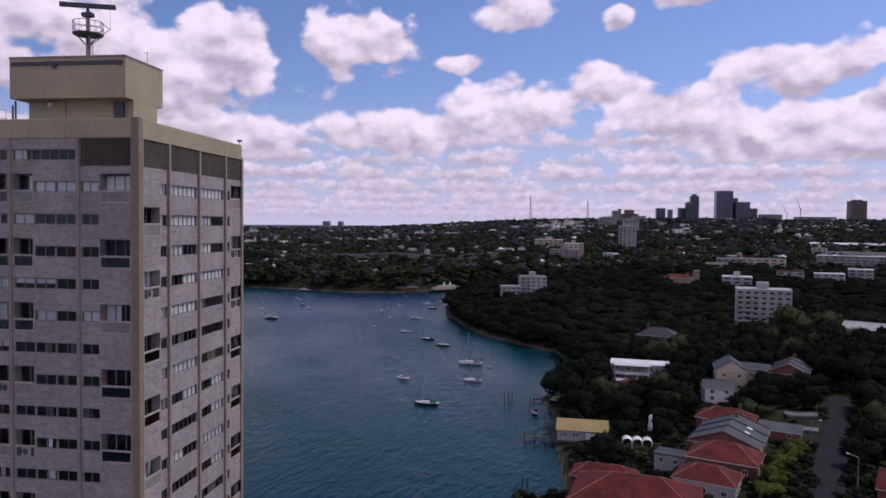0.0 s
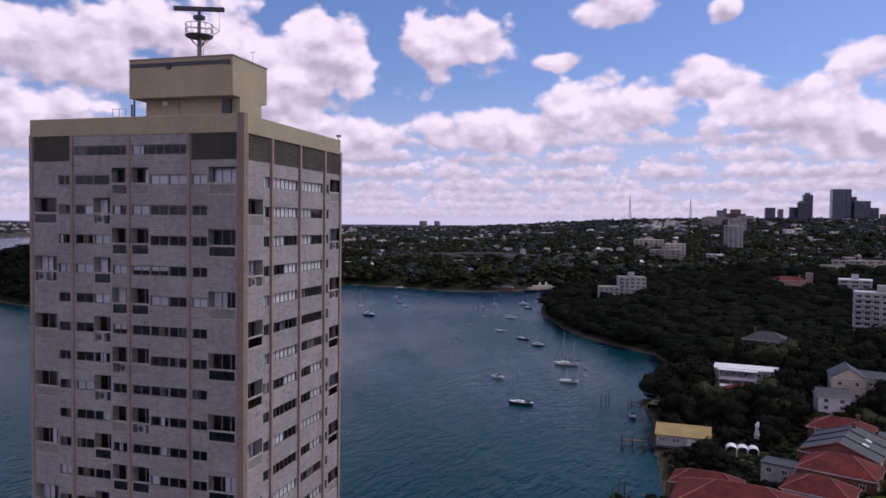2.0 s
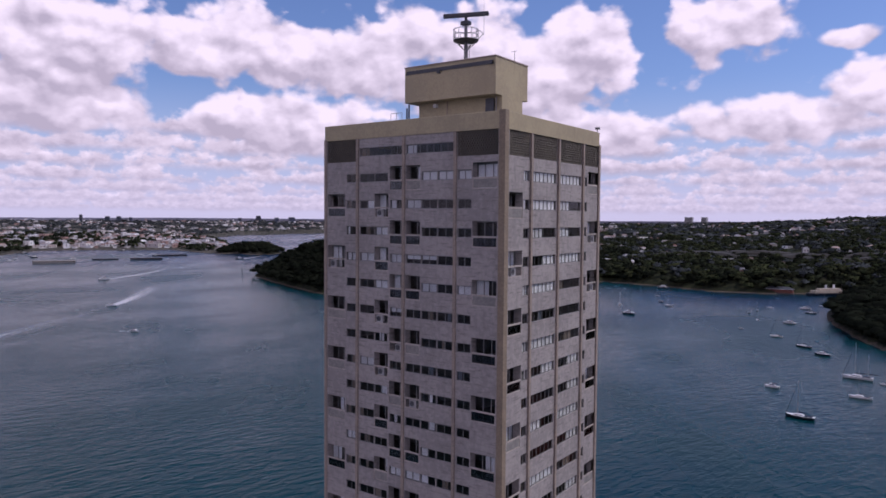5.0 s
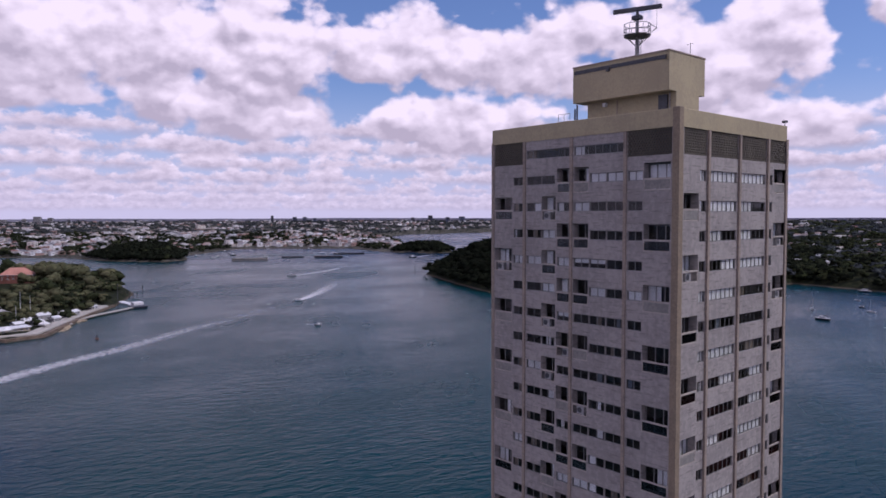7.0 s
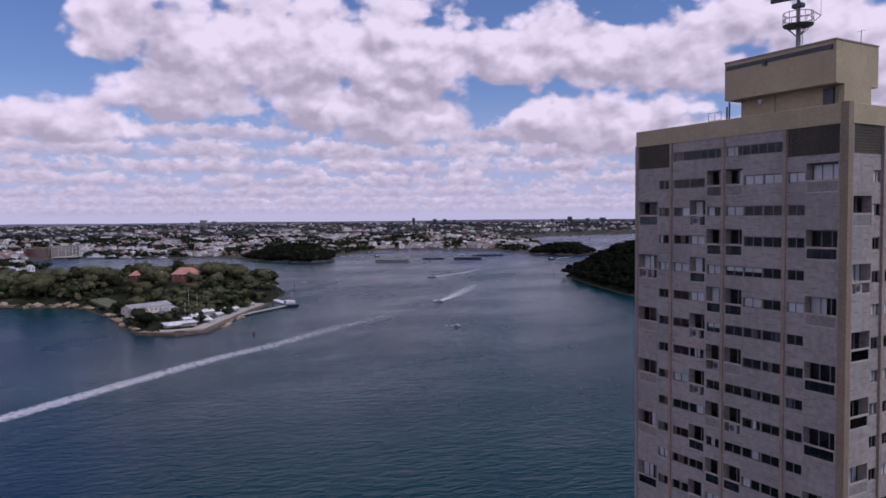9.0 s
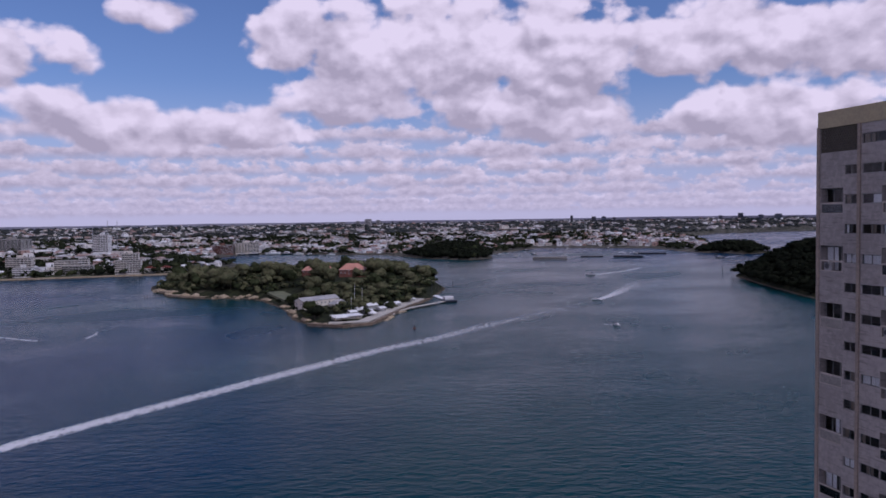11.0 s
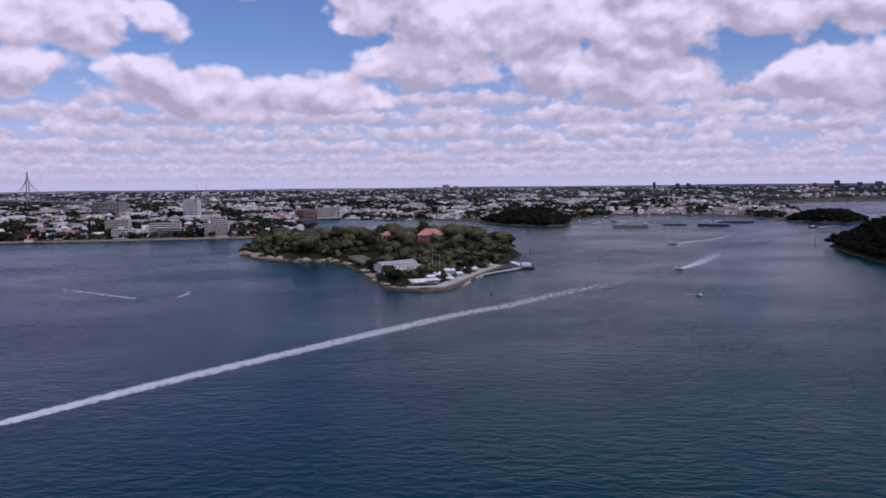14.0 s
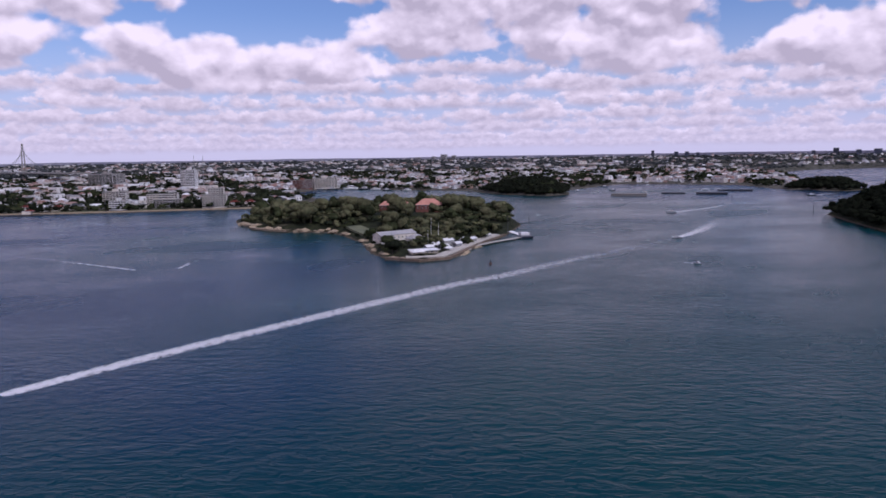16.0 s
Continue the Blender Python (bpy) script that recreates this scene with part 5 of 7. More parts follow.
# flats and houses on the slope behind the wooded point
for x, y, yaw, w, d, fl, wl, cl, bs, rf, lab in (
        (150, 975, -8, 23, 18, 12, M_WHITEWALL, 6, 40, M_WHITE, "tall white apartment tower on the hillside"),
        (194, 572, -14, 23, 13, 5, M_WHITEWALL, 5, 20, M_WHITE, "white flats with a flat roof behind trees"),
        (253, 625, -16, 22, 12, 4, M_WHITEWALL, 5, 25, M_REDTILE, "white flats beside a long row on the slope"),
        (284, 620, -16, 24, 11, 3, M_WHITEWALL, 6, 27, M_WHITE, "low white row of flats on the slope"),
        (263, 742, -18, 44, 12, 4, M_CREAM, 9, 31, M_SLAB, "stepped terrace flats on the hillside"),
        (228, 735, -14, 26, 12, 4, M_SLAB, 6, 31, M_SLAB, "grey terrace flats on the hillside"),
        (353, 752, -22, 62, 14, 5, M_SLAB, 12, 32, M_WHITE, "long dark glazed hillside block with white slab edges"),
        (345, 815, -20, 16, 12, 5, M_CREAM, 4, 38, M_SLAB, "cream flats on the hillside"),
        (60, 852, -4, 36, 13, 5, M_SLAB, 8, 31, M_SLAB, "grey stepped flats above the bay"),
        (72, 872, -4, 24, 12, 6, M_CREAM, 6, 35, M_WHITE, "cream flats above the bay"),
        (42, 1056, -2, 42, 14, 5, M_CREAM, 9, 39, M_WHITE, "cream flats on the ridge above the bay"),
        (113, 856, -6, 12, 9, 4, M_WHITEWALL, 3, 30, M_WHITE, "small white house among hillside trees"),
        (205, 690, -12, 20, 11, 4, M_CREAM, 5, 28, M_SLAB, "cream flats among hillside trees"),
        (318, 640, -20, 20, 11, 4, M_WHITEWALL, 5, 27, M_WHITE, "white flats among hillside trees")):
    apartment(lab, x, y, yaw, w, d, fl, wl, max(2, int(cl * 0.75)), base=bs, plant=fl > 4, roofmat=rf, balcony=w < 40, sidecols=1)
    AVOID.append((x, y - 4, w * 0.55))
near_house("pink rendered house with a small tower and tile roof", 150, 592, 24, 13, 9, "hip", 3.0, M_PINKWALL, M_REDTILE, 3, 5, base=23, yaw=-10, chimney=(8, 1))
apartment("square pink tower beside the pink house", 165, 590, -10, 5, 5, 5, M_PINKWALL, 2, base=23, plant=False, balcony=False, sidecols=1)
AVOID.append((150, 580, 14))

# boatshed on the shore
shed = thing("boatshed", "grey weatherboard boatshed with a yellow sheet roof over the water", "boatshed", pose(48, 198, 1.6, 0, 0, -4))
AVOID.append((48, 198, 11))
part("wall", Build().box(-8.5, 8.5, -4, 4, 0.6, 4.4), M_WHITEWALL, shed)
part("roof", Build().quad((-9, -4.6, 4.3), (9, -4.6, 4.3), (9, 4.4, 6.2), (-9, 4.4, 6.2)).quad((-9, 4.4, 6.05), (9, 4.4, 6.05), (9, -4.6, 4.15), (-9, -4.6, 4.15)).quad((-9, -4.6, 4.15), (9, -4.6, 4.15), (9, -4.6, 4.3), (-9, -4.6, 4.3)), M_YELLOWROOF, shed)
part("deck", Build().box(-9.5, 9.0, -5.6, 4.2, 0.3, 0.6), M_WOOD, shed)
for x in (-6.5, -2.2):
    for dx in (-0.55, 0.55):
        house_window(shed, pose(x + dx, -4, 2.0), 0.9, 1.4)
part("garage_door", Build().box(1.2, 5.6, -4.12, -4.0, 0.7, 3.6, b=0.02), M_WHITE, shed)
for x in (-8, -4, 0, 4, 8):
    part("pile", Build().tube((x, -5.2, -3), (x, -5.2, 0.4), 0.2, seg=7), M_WOOD, shed)

jetty = thing("jetty", "old dark timber jetty on piles", "jetty", pose(33, 199, 0))
part("deck", Build().box(-5.5, 7.5, -1.0, 1.0, 1.5, 1.75), M_WOOD, jetty)
part("rail", Build().tube((-5.5, -0.9, 2.9), (7.5, -0.9, 2.9), 0.07, seg=5), M_WOOD, jetty)
for x in (-5, -1.5, 2, 5.5):
    for y in (-1, 1):
        part("pile", Build().tube((x, y, -3), (x, y, 3.4 if y < 0 else 2.6), 0.2, seg=7), M_WOOD, jetty)
lower = thing("jetty", "short low timber landing at the garden's edge", "jetty", pose(36, 257, 0))
part("deck", Build().box(-6, 6, -0.8, 0.8, 0.9, 1.1), M_WOOD, lower)
for x in (-5.5, -2, 2, 5.5):
    part("pile", Build().tube((x, -0.8, -3), (x, -0.8, 3.0), 0.18, seg=7), M_WOOD, lower)
for x, y, hgt in ((18, 251, 4.2), (19.6, 254, 4.4), (21, 258, 4.4), (29, 252, 3.4), (27, 146, 3.6), (28.5, 150, 5.0), (30, 153, 3.4)):
    mp = thing("mooring_post", "dark timber mooring post standing in the water", "mooring post", pose(x, y, 0), "mooring posts")
    part("pile", Build().tube((0, 0, -3), (0.05, 0, hgt), 0.22, 0.18, 8), M_WOOD, mp)

# the street: asphalt, kerbs, drives
def strip(pts, half, lift, over_ground=True, closed_edges=0.0):
    """A ribbon that follows the ground, with small upstands at its edges."""
    b = Build()
    rows = []
    for i, (x, y) in enumerate(pts):
        a, c = pts[max(i - 1, 0)], pts[min(i + 1, len(pts) - 1)]
        d = Vector((c[0] - a[0], c[1] - a[1])).normalized()
        n = Vector((d.y, -d.x))
        z = max(ground_at(x + n.x * s * half, y + n.y * s * half) for s in (-1, 0, 1)) + lift if over_ground else lift
        rows.append([(x + n.x * s * half, y + n.y * s * half, z) for s in (-1, 1)])
    for p, q in zip(rows, rows[1:]):
        b.quad(p[0], p[1], q[1], q[0])
        for s in (0, 1):
            lo = [(v[0], v[1], v[2] - 2.0) for v in (p[s], q[s])]
            b.quad(*((p[s], q[s], lo[1], lo[0]) if s == 0 else (q[s], p[s], lo[0], lo[1])))
    return b


street = [(86 + 0.4242 * k, 90 + k) for k in np.arange(0, 132, 6.0)]
for k in street:
    AVOID.append((k[0], k[1], 5.5))
tagged(part("road", strip(street, 4.0, 0.25), M_ASPHALT), "dark asphalt street running inland", "road", kind="structure")
for x, y, w, d in ((112, 172, 5, 4), (118, 186, 5, 4.5), (122, 200, 6, 5.5)):
    dv = strip([(x - w, y + 2), (x + w * 0.6, y - 0.6)], d / 2, 0.5)
    tagged(part("driveway", dv, M_PATH), "pale concrete driveway off the street", "driveway", kind="structure")
    AVOID.append((x - 1, y, 6.5))
    AVOID.append((x - 2, y - 9, 5.0))
pole = thing("street_lamp", "grey street lamp post beside the footpath", "street lamp", pose(112.5, 168, ground_at(112.5, 168) + 0.3))
part("post", Build().tube((0, 0, -0.5), (0, 0, 8.5), 0.14, 0.09, 8), M_STEEL, pole)
part("arm", Build().tube((0, 0, 8.4), (2.2, -0.8, 8.8), 0.06, seg=6), M_STEEL, pole)
part("lamp_head", Build().box(1.9, 2.7, -1.1, -0.7, 8.7, 8.9, b=0.03), M_WHITE, pole)
pole2 = copy_thing(pole, pose(111.5, 133, ground_at(111.5, 133) + 0.3, 0, 0, 160))


def parked_car(x, y, yaw, paint, label):
    c = thing("car", label, "car", pose(x, y, ground_at(x, y) + 0.55, 0, 0, yaw), "parked cars")
    body = Build()
    prof = [(-2.1, 0.35), (-2.05, 0.8), (-1.2, 0.95), (-0.7, 1.42), (0.9, 1.45), (1.6, 0.98), (2.1, 0.9), (2.15, 0.35)]
    L = [(u, -0.85 if z < 1 else -0.68, z) for u, z in prof]
    R = [(u, 0.85 if z < 1 else 0.68, z) for u, z in prof]
    for i in range(len(prof) - 1):
        body.quad(L[i], R[i], R[i + 1], L[i + 1])
    body.quad(*reversed(L)).quad(*R).quad(L[0], L[-1], R[-1], R[0])
    part("body", body, paint, c)
    part("side_glass", Build().box(-0.8, 1.0, -0.79, 0.79, 0.98, 1.36, b=0.04), M_PANEDARK, c)
    for u in (-1.35, 1.35):
        for v in (-0.8, 0.8):
            part("wheel", Build().tube((u, v - 0.1, 0.33), (u, v + 0.1, 0.33), 0.33, seg=12), M_DARKSTEEL, c)


M_SILVER = mat("silver_car_paint", (0.45, 0.46, 0.48), (0.38, 0.39, 0.41), 0.5, 0.2, 0.25, 0.0, 0.5)
parked_car(126.5, 163, ST + 90, M_SILVER, "silver car parked at the kerb under trees")
parked_car(131, 175, ST + 90, M_SILVER, "silver car parked at the kerb under trees")
parked_car(92, 133, ST + 90, M_WHITE, "white car parked beside leafy bushes")

# white garden frame with arches by the shore
gf = thing("garden_pavilion", "white arched garden pavilion frame on posts", "pavilion", pose(64, 178, ground_at(64, 178), 0, 0, -5))
AVOID.append((64, 178, 7))
for x in (-4.6, -1.5, 1.6, 4.6):
    for y in (-1.6, 1.6):
        part("post", Build().box(x - 0.12, x + 0.12, y - 0.12, y + 0.12, -1, 2.6), M_WHITE, gf)
for i, x in enumerate((-3.05, 0.05, 3.1)):
    ar = Build()
    for k in range(8):
        a, c = math.pi * k / 8, math.pi * (k + 1) / 8
        p, q = (x - 1.5 * math.cos(a), 2.5 + 1.1 * math.sin(a)), (x - 1.5 * math.cos(c), 2.5 + 1.1 * math.sin(c))
        ar.quad((p[0], -1.9, p[1]), (q[0], -1.9, q[1]), (q[0], 1.9, q[1]), (p[0], 1.9, p[1]))
    part("arched_roof", ar, M_WHITE, gf)
cairn = thing("garden_sculpture", "tall white painted garden sculpture among dark shrubs", "sculpture", pose(70, 192, ground_at(70, 192)))
cb = Build()
for k, (r0, r1) in enumerate(((0.9, 0.7), (0.7, 0.85), (0.85, 0.5), (0.5, 0.75), (0.75, 0.3))):
    cb.tube((0, 0, k * 1.3), (0.1 * k, 0, k * 1.3 + 1.3), r0, r1, 9)
cairn2 = part("figure", cb, M_WHITE, cairn)
part_l = strip([(42, 246), (46, 256), (50, 266)], 5.5, 0.1)
tagged(part("lawn", part_l, M_GRASS), "mown lawn at the water's edge", "lawn", kind="structure")
AVOID.append((45, 256, 7))

GARDEN_CLEAR = list(AVOID)
# trees of the near shore
AVOID += [(104, 168, 9), (97, 150, 9), (94, 140, 8), (95, 213, 10), (103, 222, 8), (73, 260, 10), (80, 262, 9), (66, 242, 7), (108, 228, 7), (118, 232, 7)]
for x, y, hgt, kd, wd in ((93, 137, 5.5, "bright", 1.5), (97, 146, 5.5, "bright", 1.4), (104, 157, 5.0, "bright", 1.5), (89, 128, 5, "bright", 1.5), (100, 152, 4.5, "bright", 1.4), (108, 163, 4.5, "bright", 1.3),
                          (-26, 106, 9, "dark", 1.2), (165, 345, 19, "gum", 1.5), (182, 352, 17, "gum", 1.4), (150, 335, 13, "dark", 1.4), (60, 214, 11, "dark", 1.1), (56, 233, 10, "dark", 1.2), (66, 226, 12, "dark", 1.1),
                          (76, 206, 11, "dark", 1.0), (83, 212, 12, "dark", 0.9), (77, 222, 9, "dark", 1.1), (51, 282, 10, "dark", 1.2), (62, 285, 12, "dark", 1.1), (130, 222, 9, "dark", 1.2), (88, 234, 12, "dark", 1.0), (90, 246, 13, "dark", 1.0), (108, 216, 8, "dark", 1.1), (119, 226, 9, "dark", 1.1), (64, 200, 8, "dark", 1.1),
                          (124, 222, 8, "dark", 1.2), (140, 255, 13, "dark", 1.2), (150, 270, 13, "dark", 1.2), (47, 176, 4, "dark", 1.4), (54, 166, 5, "dark", 1.3), (48, 158, 4.5, "dark", 1.3)):
    tree(x, y, hgt, kd, wd)
    AVOID.append((x, y, hgt * wd * 0.3))


def clear(x, y):
    return all((x - a) ** 2 + (y - b) ** 2 > r * r for a, b, r in AVOID)


n_tree = 0
gx = [(x, y) for x in np.arange(30, 260, 8.0) for y in np.arange(150, 330, 8.0)]
rnd.shuffle(gx)
for x, y in gx:
    x, y = x + rnd.uniform(-3.5, 3.5), y + rnd.uniform(-3.5, 3.5)
    if n_tree >= 175 or x / (y + 60) > 0.62 or not clear(x, y) or inside_distance(NORTH, np.array([x]), np.array([y]))[0] < 4:
        continue
    if x < 75 and y < 190 and rnd.random() < 0.5:
        bush(x, y, rnd.uniform(1.5, 3))
        continue
    tree(x, y, rnd.uniform(7, 11) if y < 215 else rnd.uniform(9, 15), "dark" if rnd.random() < 0.9 else "gum", rnd.uniform(0.9, 1.3))
    AVOID.append((x, y, 3.0))
    n_tree += 1


# ---- woods over the points and hills ----
def scatter(x0, x1, y0, y1, step, keep, lo, hi, sink=0.0):
    xs, ys = np.meshgrid(np.arange(x0, x1, step), np.arange(y0, y1, step))
    xs = (xs + NPR.uniform(-0.45, 0.45, xs.shape) * step).ravel()
    ys = (ys + NPR.uniform(-0.45, 0.45, ys.shape) * step).ravel()
    m = keep(xs, ys)
    xs, ys = xs[m], ys[m]
    z = land_height(xs, ys)
    return np.stack([xs, ys, z, NPR.uniform(lo, hi, len(xs))], -1)


def patchy(x, y, s, seed):
    return np.array([noise.noise((a / s, b / s, seed)) for a, b in zip(x, y)])


def keep_point(x, y):
    m = (inside_distance(NORTH, x, y) > 5) & (x / (y + 60) < 0.62) & (np.hypot(x - 30, y + 55) < 790)
    m &= ~((y < 330) & (x > 25) & (x < 262)) | (y > 330)
    for a, b, r in AVOID:
        m &= (x - a) ** 2 + (y - b) ** 2 > r * r
    return m & (patchy(x, y, 40, 1.5) > -0.55)


def keep_garden(x, y):
    m = (inside_distance(NORTH, x, y) > 2.5) & (x / (y + 60) < 0.66)
    for a, b, r in GARDEN_CLEAR:
        m &= (x - a) ** 2 + (y - b) ** 2 > (r * 0.8) ** 2
    return m & (patchy(x, y, 9, 2.5) > -0.25)


woods("garden_scrub", "dark garden shrubs and hedges between the houses", scatter(28, 300, 112, 335, 3.2, keep_garden, 1.6, 3.6), 44, 0.085, [M_LEAFDARK, M_LEAFDARK, M_LEAF], wide=1.5)
woods("woodland", "dense dark bush over the headland and gardens", scatter(-70, 420, 290, 790, 7.0, keep_point, 6, 15), 90, 0.06, [M_LEAFDARK, M_LEAFDARK, M_LEAFDEEP, M_LEAFDEEP], wide=1.95, fine=2, lobes=4)
woods("woodland", "dense dark bushland on the far headland", scatter(-730, -330, 420, 900, 8.0, lambda x, y: inside_distance(NORTH, x, y) > 1, 8, 14), 70, 0.075, [M_LEAFDARK, M_LEAFDARK, M_LEAFDEEP], wide=1.5)


def sector(x, y, lo, hi, a0, a1):
    r = np.hypot(x - 30, y + 55)
    a = np.degrees(np.arctan2(x - 30, y + 55))
    return (r > lo) & (r < hi) & (a > a0) & (a < a1)


def terrace(x, y):
    """The bare cut terraces above the head of the bay."""
    return (np.abs(y - (905 + 0.08 * (x + 150) + 14 * np.sin(x / 40))) < 26) & (x > -300) & (x < -20)


def keep_north(x, y):
    return sector(x, y, 700, 1500, -46, 29) & (inside_distance(NORTH, x, y) > 4) & (patchy(x, y, 90, 3.3) > -0.3) & ~terrace(x, y)


def keep_far(x, y):
    return sector(x, y, 1480, 3300, -60, 30) & (inside_distance(NORTH, x, y) > 6) & (patchy(x, y, 170, 5.1) > -0.22)


def keep_west(x, y):
    d = inside_distance(WEST, x, y)
    point = ((x + 1250) ** 2 + (y - 385) ** 2 < 120 ** 2) | ((x + 1100) ** 2 + (y - 900) ** 2 < 90 ** 2)
    return sector(x, y, 1000, 2300, -116, -40) & (d > 6) & (point | ((d > 14) & (patchy(x, y, 75, 7.7) > -0.08)))


def keep_west_far(x, y):
    return sector(x, y, 2250, 4600, -116, -30) & (inside_distance(WEST, x, y) > 6) & (patchy(x, y, 190, 9.2) > -0.1)


def keep_bay(x, y):
    d = inside_distance(NORTH, x, y)
    return sector(x, y, 700, 1000, -40, 4) & (d > 2) & (patchy(x, y, 45, 6.1) > -0.28) & (~terrace(x, y) | (patchy(x, y, 16, 8.8) > -0.08))


woods("woodland", "dark waterside bush along the head of the bay", scatter(-480, 70, 640, 960, 8.0, keep_bay, 6, 11), 50, 0.085, [M_LEAFDARK, M_LEAFDARK, M_LEAF], wide=1.5)
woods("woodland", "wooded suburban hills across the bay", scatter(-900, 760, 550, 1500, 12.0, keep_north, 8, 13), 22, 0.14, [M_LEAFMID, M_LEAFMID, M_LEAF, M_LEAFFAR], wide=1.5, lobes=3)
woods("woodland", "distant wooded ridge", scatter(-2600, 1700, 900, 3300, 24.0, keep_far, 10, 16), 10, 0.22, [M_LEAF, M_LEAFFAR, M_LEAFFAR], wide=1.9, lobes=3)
def keep_dark_points(x, y):
    d = inside_distance(WEST, x, y)
    return (d > 3) & (((x + 1250) ** 2 + (y - 385) ** 2 < 125 ** 2) | ((x + 1100) ** 2 + (y - 900) ** 2 < 90 ** 2))


woods("woodland", "dark bush on the small points across the water", scatter(-1400, -1000, 240, 1010, 8.0, keep_dark_points, 11, 17), 50, 0.085, [M_LEAFDARK], wide=1.3)
woods("woodland", "garden and street trees of the western suburb", scatter(-2300, -950, -950, 1650, 14.5, keep_west, 8, 15), 20, 0.14, [M_LEAF, M_LEAFMID, M_LEAFMID, M_LEAFDARK], wide=1.4, lobes=3)
FORE = [(-1074 - NPR.uniform(0, 14), yy + NPR.uniform(-4, 4)) for yy in np.concatenate([np.arange(-680, -330, 11.0), np.arange(-300, -60, 17.0)])]
woods("woodland", "rounded dark trees along the western foreshore", [(a, b, ground_at(a, b), NPR.uniform(9, 16)) for a, b in FORE], 90, 0.065, [M_LEAFDARK, M_LEAF], wide=1.3)
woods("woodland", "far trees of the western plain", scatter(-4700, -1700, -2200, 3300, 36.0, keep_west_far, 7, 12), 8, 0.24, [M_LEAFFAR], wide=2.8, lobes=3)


# ---- suburbs too far and too many to count ----
def pick_mat(name, colours, rough):
    m = bpy.data.materials.new(name)
    m.use_nodes = True
    t = m.node_tree
    b = t.nodes["Principled BSDF"]
    rp = t.nodes.new("ShaderNodeValToRGB")
    rp.color_ramp.interpolation = "CONSTANT"
    els = rp.color_ramp.elements
    while len(els) < len(colours):
        els.new(0.5)
    for i, c in enumerate(colours):
        els[i].position = i / len(colours)
        els[i].color = (*c, 1)
    g = t.nodes.new("ShaderNodeNewGeometry")
    t.links.new(g.outputs["Random Per Island"], rp.inputs[0])
    n = fbm(t, g.outputs["Position"], 0.4, 4.0, 0.6)
    t.links.new(blend(t, mth(t, "MULTIPLY", n, 0.28), rp.outputs[0], (0.10, 0.09, 0.085)), b.inputs["Base Color"])
    b.inputs["Roughness"].default_value = rough
    return m


M_TOWNROOF = pick_mat("suburb_roofs", [(0.24, 0.12, 0.095), (0.17, 0.165, 0.175), (0.30, 0.19, 0.16), (0.46, 0.45, 0.47), (0.14, 0.135, 0.145), (0.34, 0.25, 0.22), (0.74, 0.73, 0.75), (0.28, 0.27, 0.28)], 0.7)
M_TOWNWALL = pick_mat("suburb_walls", [(0.80, 0.78, 0.77), (0.66, 0.60, 0.55), (0.40, 0.26, 0.22), (0.82, 0.81, 0.82), (0.52, 0.48, 0.46), (0.74, 0.70, 0.68)], 0.85)


def suburb(name, label, spots, size, seed):
    """Gabled and flat houses with a row of dark windows, joined; spots are rows of x, y, z, height."""
    r = random.Random(seed)
    b = Build()
    for x, y, z, h in spots:
        w, d = size * r.uniform(0.6, 1.5), size * r.uniform(0.5, 0.95)
        big = r.random() < 0.09
        if big:         # now and then a block of flats or a hall
            w, d, h = w * 1.9, d * 1.5, h * r.uniform(1.2, 2.0)
        a = r.choice((0.35, 1.9, -0.5, 1.1)) + r.uniform(-0.12, 0.12)
        c, s = math.cos(a), math.sin(a)

        def P(u, v, k):
            return (x + u * c - v * s, y + u * s + v * c, z + k)
        e = h * 0.75
        n = len(b.v)
        b.v += [P(u, v, k) for k in (-3, e) for u, v in ((-w / 2, -d / 2), (w / 2, -d / 2), (w / 2, d / 2), (-w / 2, d / 2))]
        for f in ((0, 1, 5, 4), (1, 2, 6, 5), (2, 3, 7, 6), (3, 0, 4, 7)):
            b.f.append(tuple(n + k for k in f))
            b.i.append(1)
        n = len(b.v)
        if not big and r.random() < 0.8:
            g = h * 0.34
            b.v += [P(-w / 2 - .4, -d / 2 - .4, e), P(w / 2 + .4, -d / 2 - .4, e), P(w / 2 + .4, d / 2 + .4, e), P(-w / 2 - .4, d / 2 + .4, e), P(-w * 0.33, 0, e + g), P(w * 0.33, 0, e + g)]
            fs = ((0, 1, 5, 4), (2, 3, 4, 5), (3, 0, 4), (1, 2, 5))
        else:
            b.v += [P(-w / 2, -d / 2, e + .1), P(w / 2, -d / 2, e + .1), P(w / 2, d / 2, e + .1), P(-w / 2, d / 2, e + .1)]
            fs = ((0, 1, 2, 3),)
        for f in fs:
            b.f.append(tuple(n + k for k in f))
            b.i.append(0)
        if size < 16:
            for v, sg in ((-d / 2 - 0.06, 1), (d / 2 + 0.06, -1)):
                for k in range(2):
                    u = w * (-0.25 + 0.5 * k)
                    b.quad(P(u - 0.7 * sg, v, e * 0.35), P(u + 0.7 * sg, v, e * 0.35), P(u + 0.7 * sg, v, e * 0.8), P(u - 0.7 * sg, v, e * 0.8), m=2)
            for v, sg in ((-w / 2 - 0.06, -1), (w / 2 + 0.06, 1)):
                b.quad(P(v, -0.8 * sg, e * 0.35), P(v, 0.8 * sg, e * 0.35), P(v, 0.8 * sg, e * 0.8), P(v, -0.8 * sg, e * 0.8), m=2)
    return tagged(new(name, b.mesh(name, [M_TOWNROOF, M_TOWNWALL, M_PANEDARK])), label, "houses", kind="stuff")


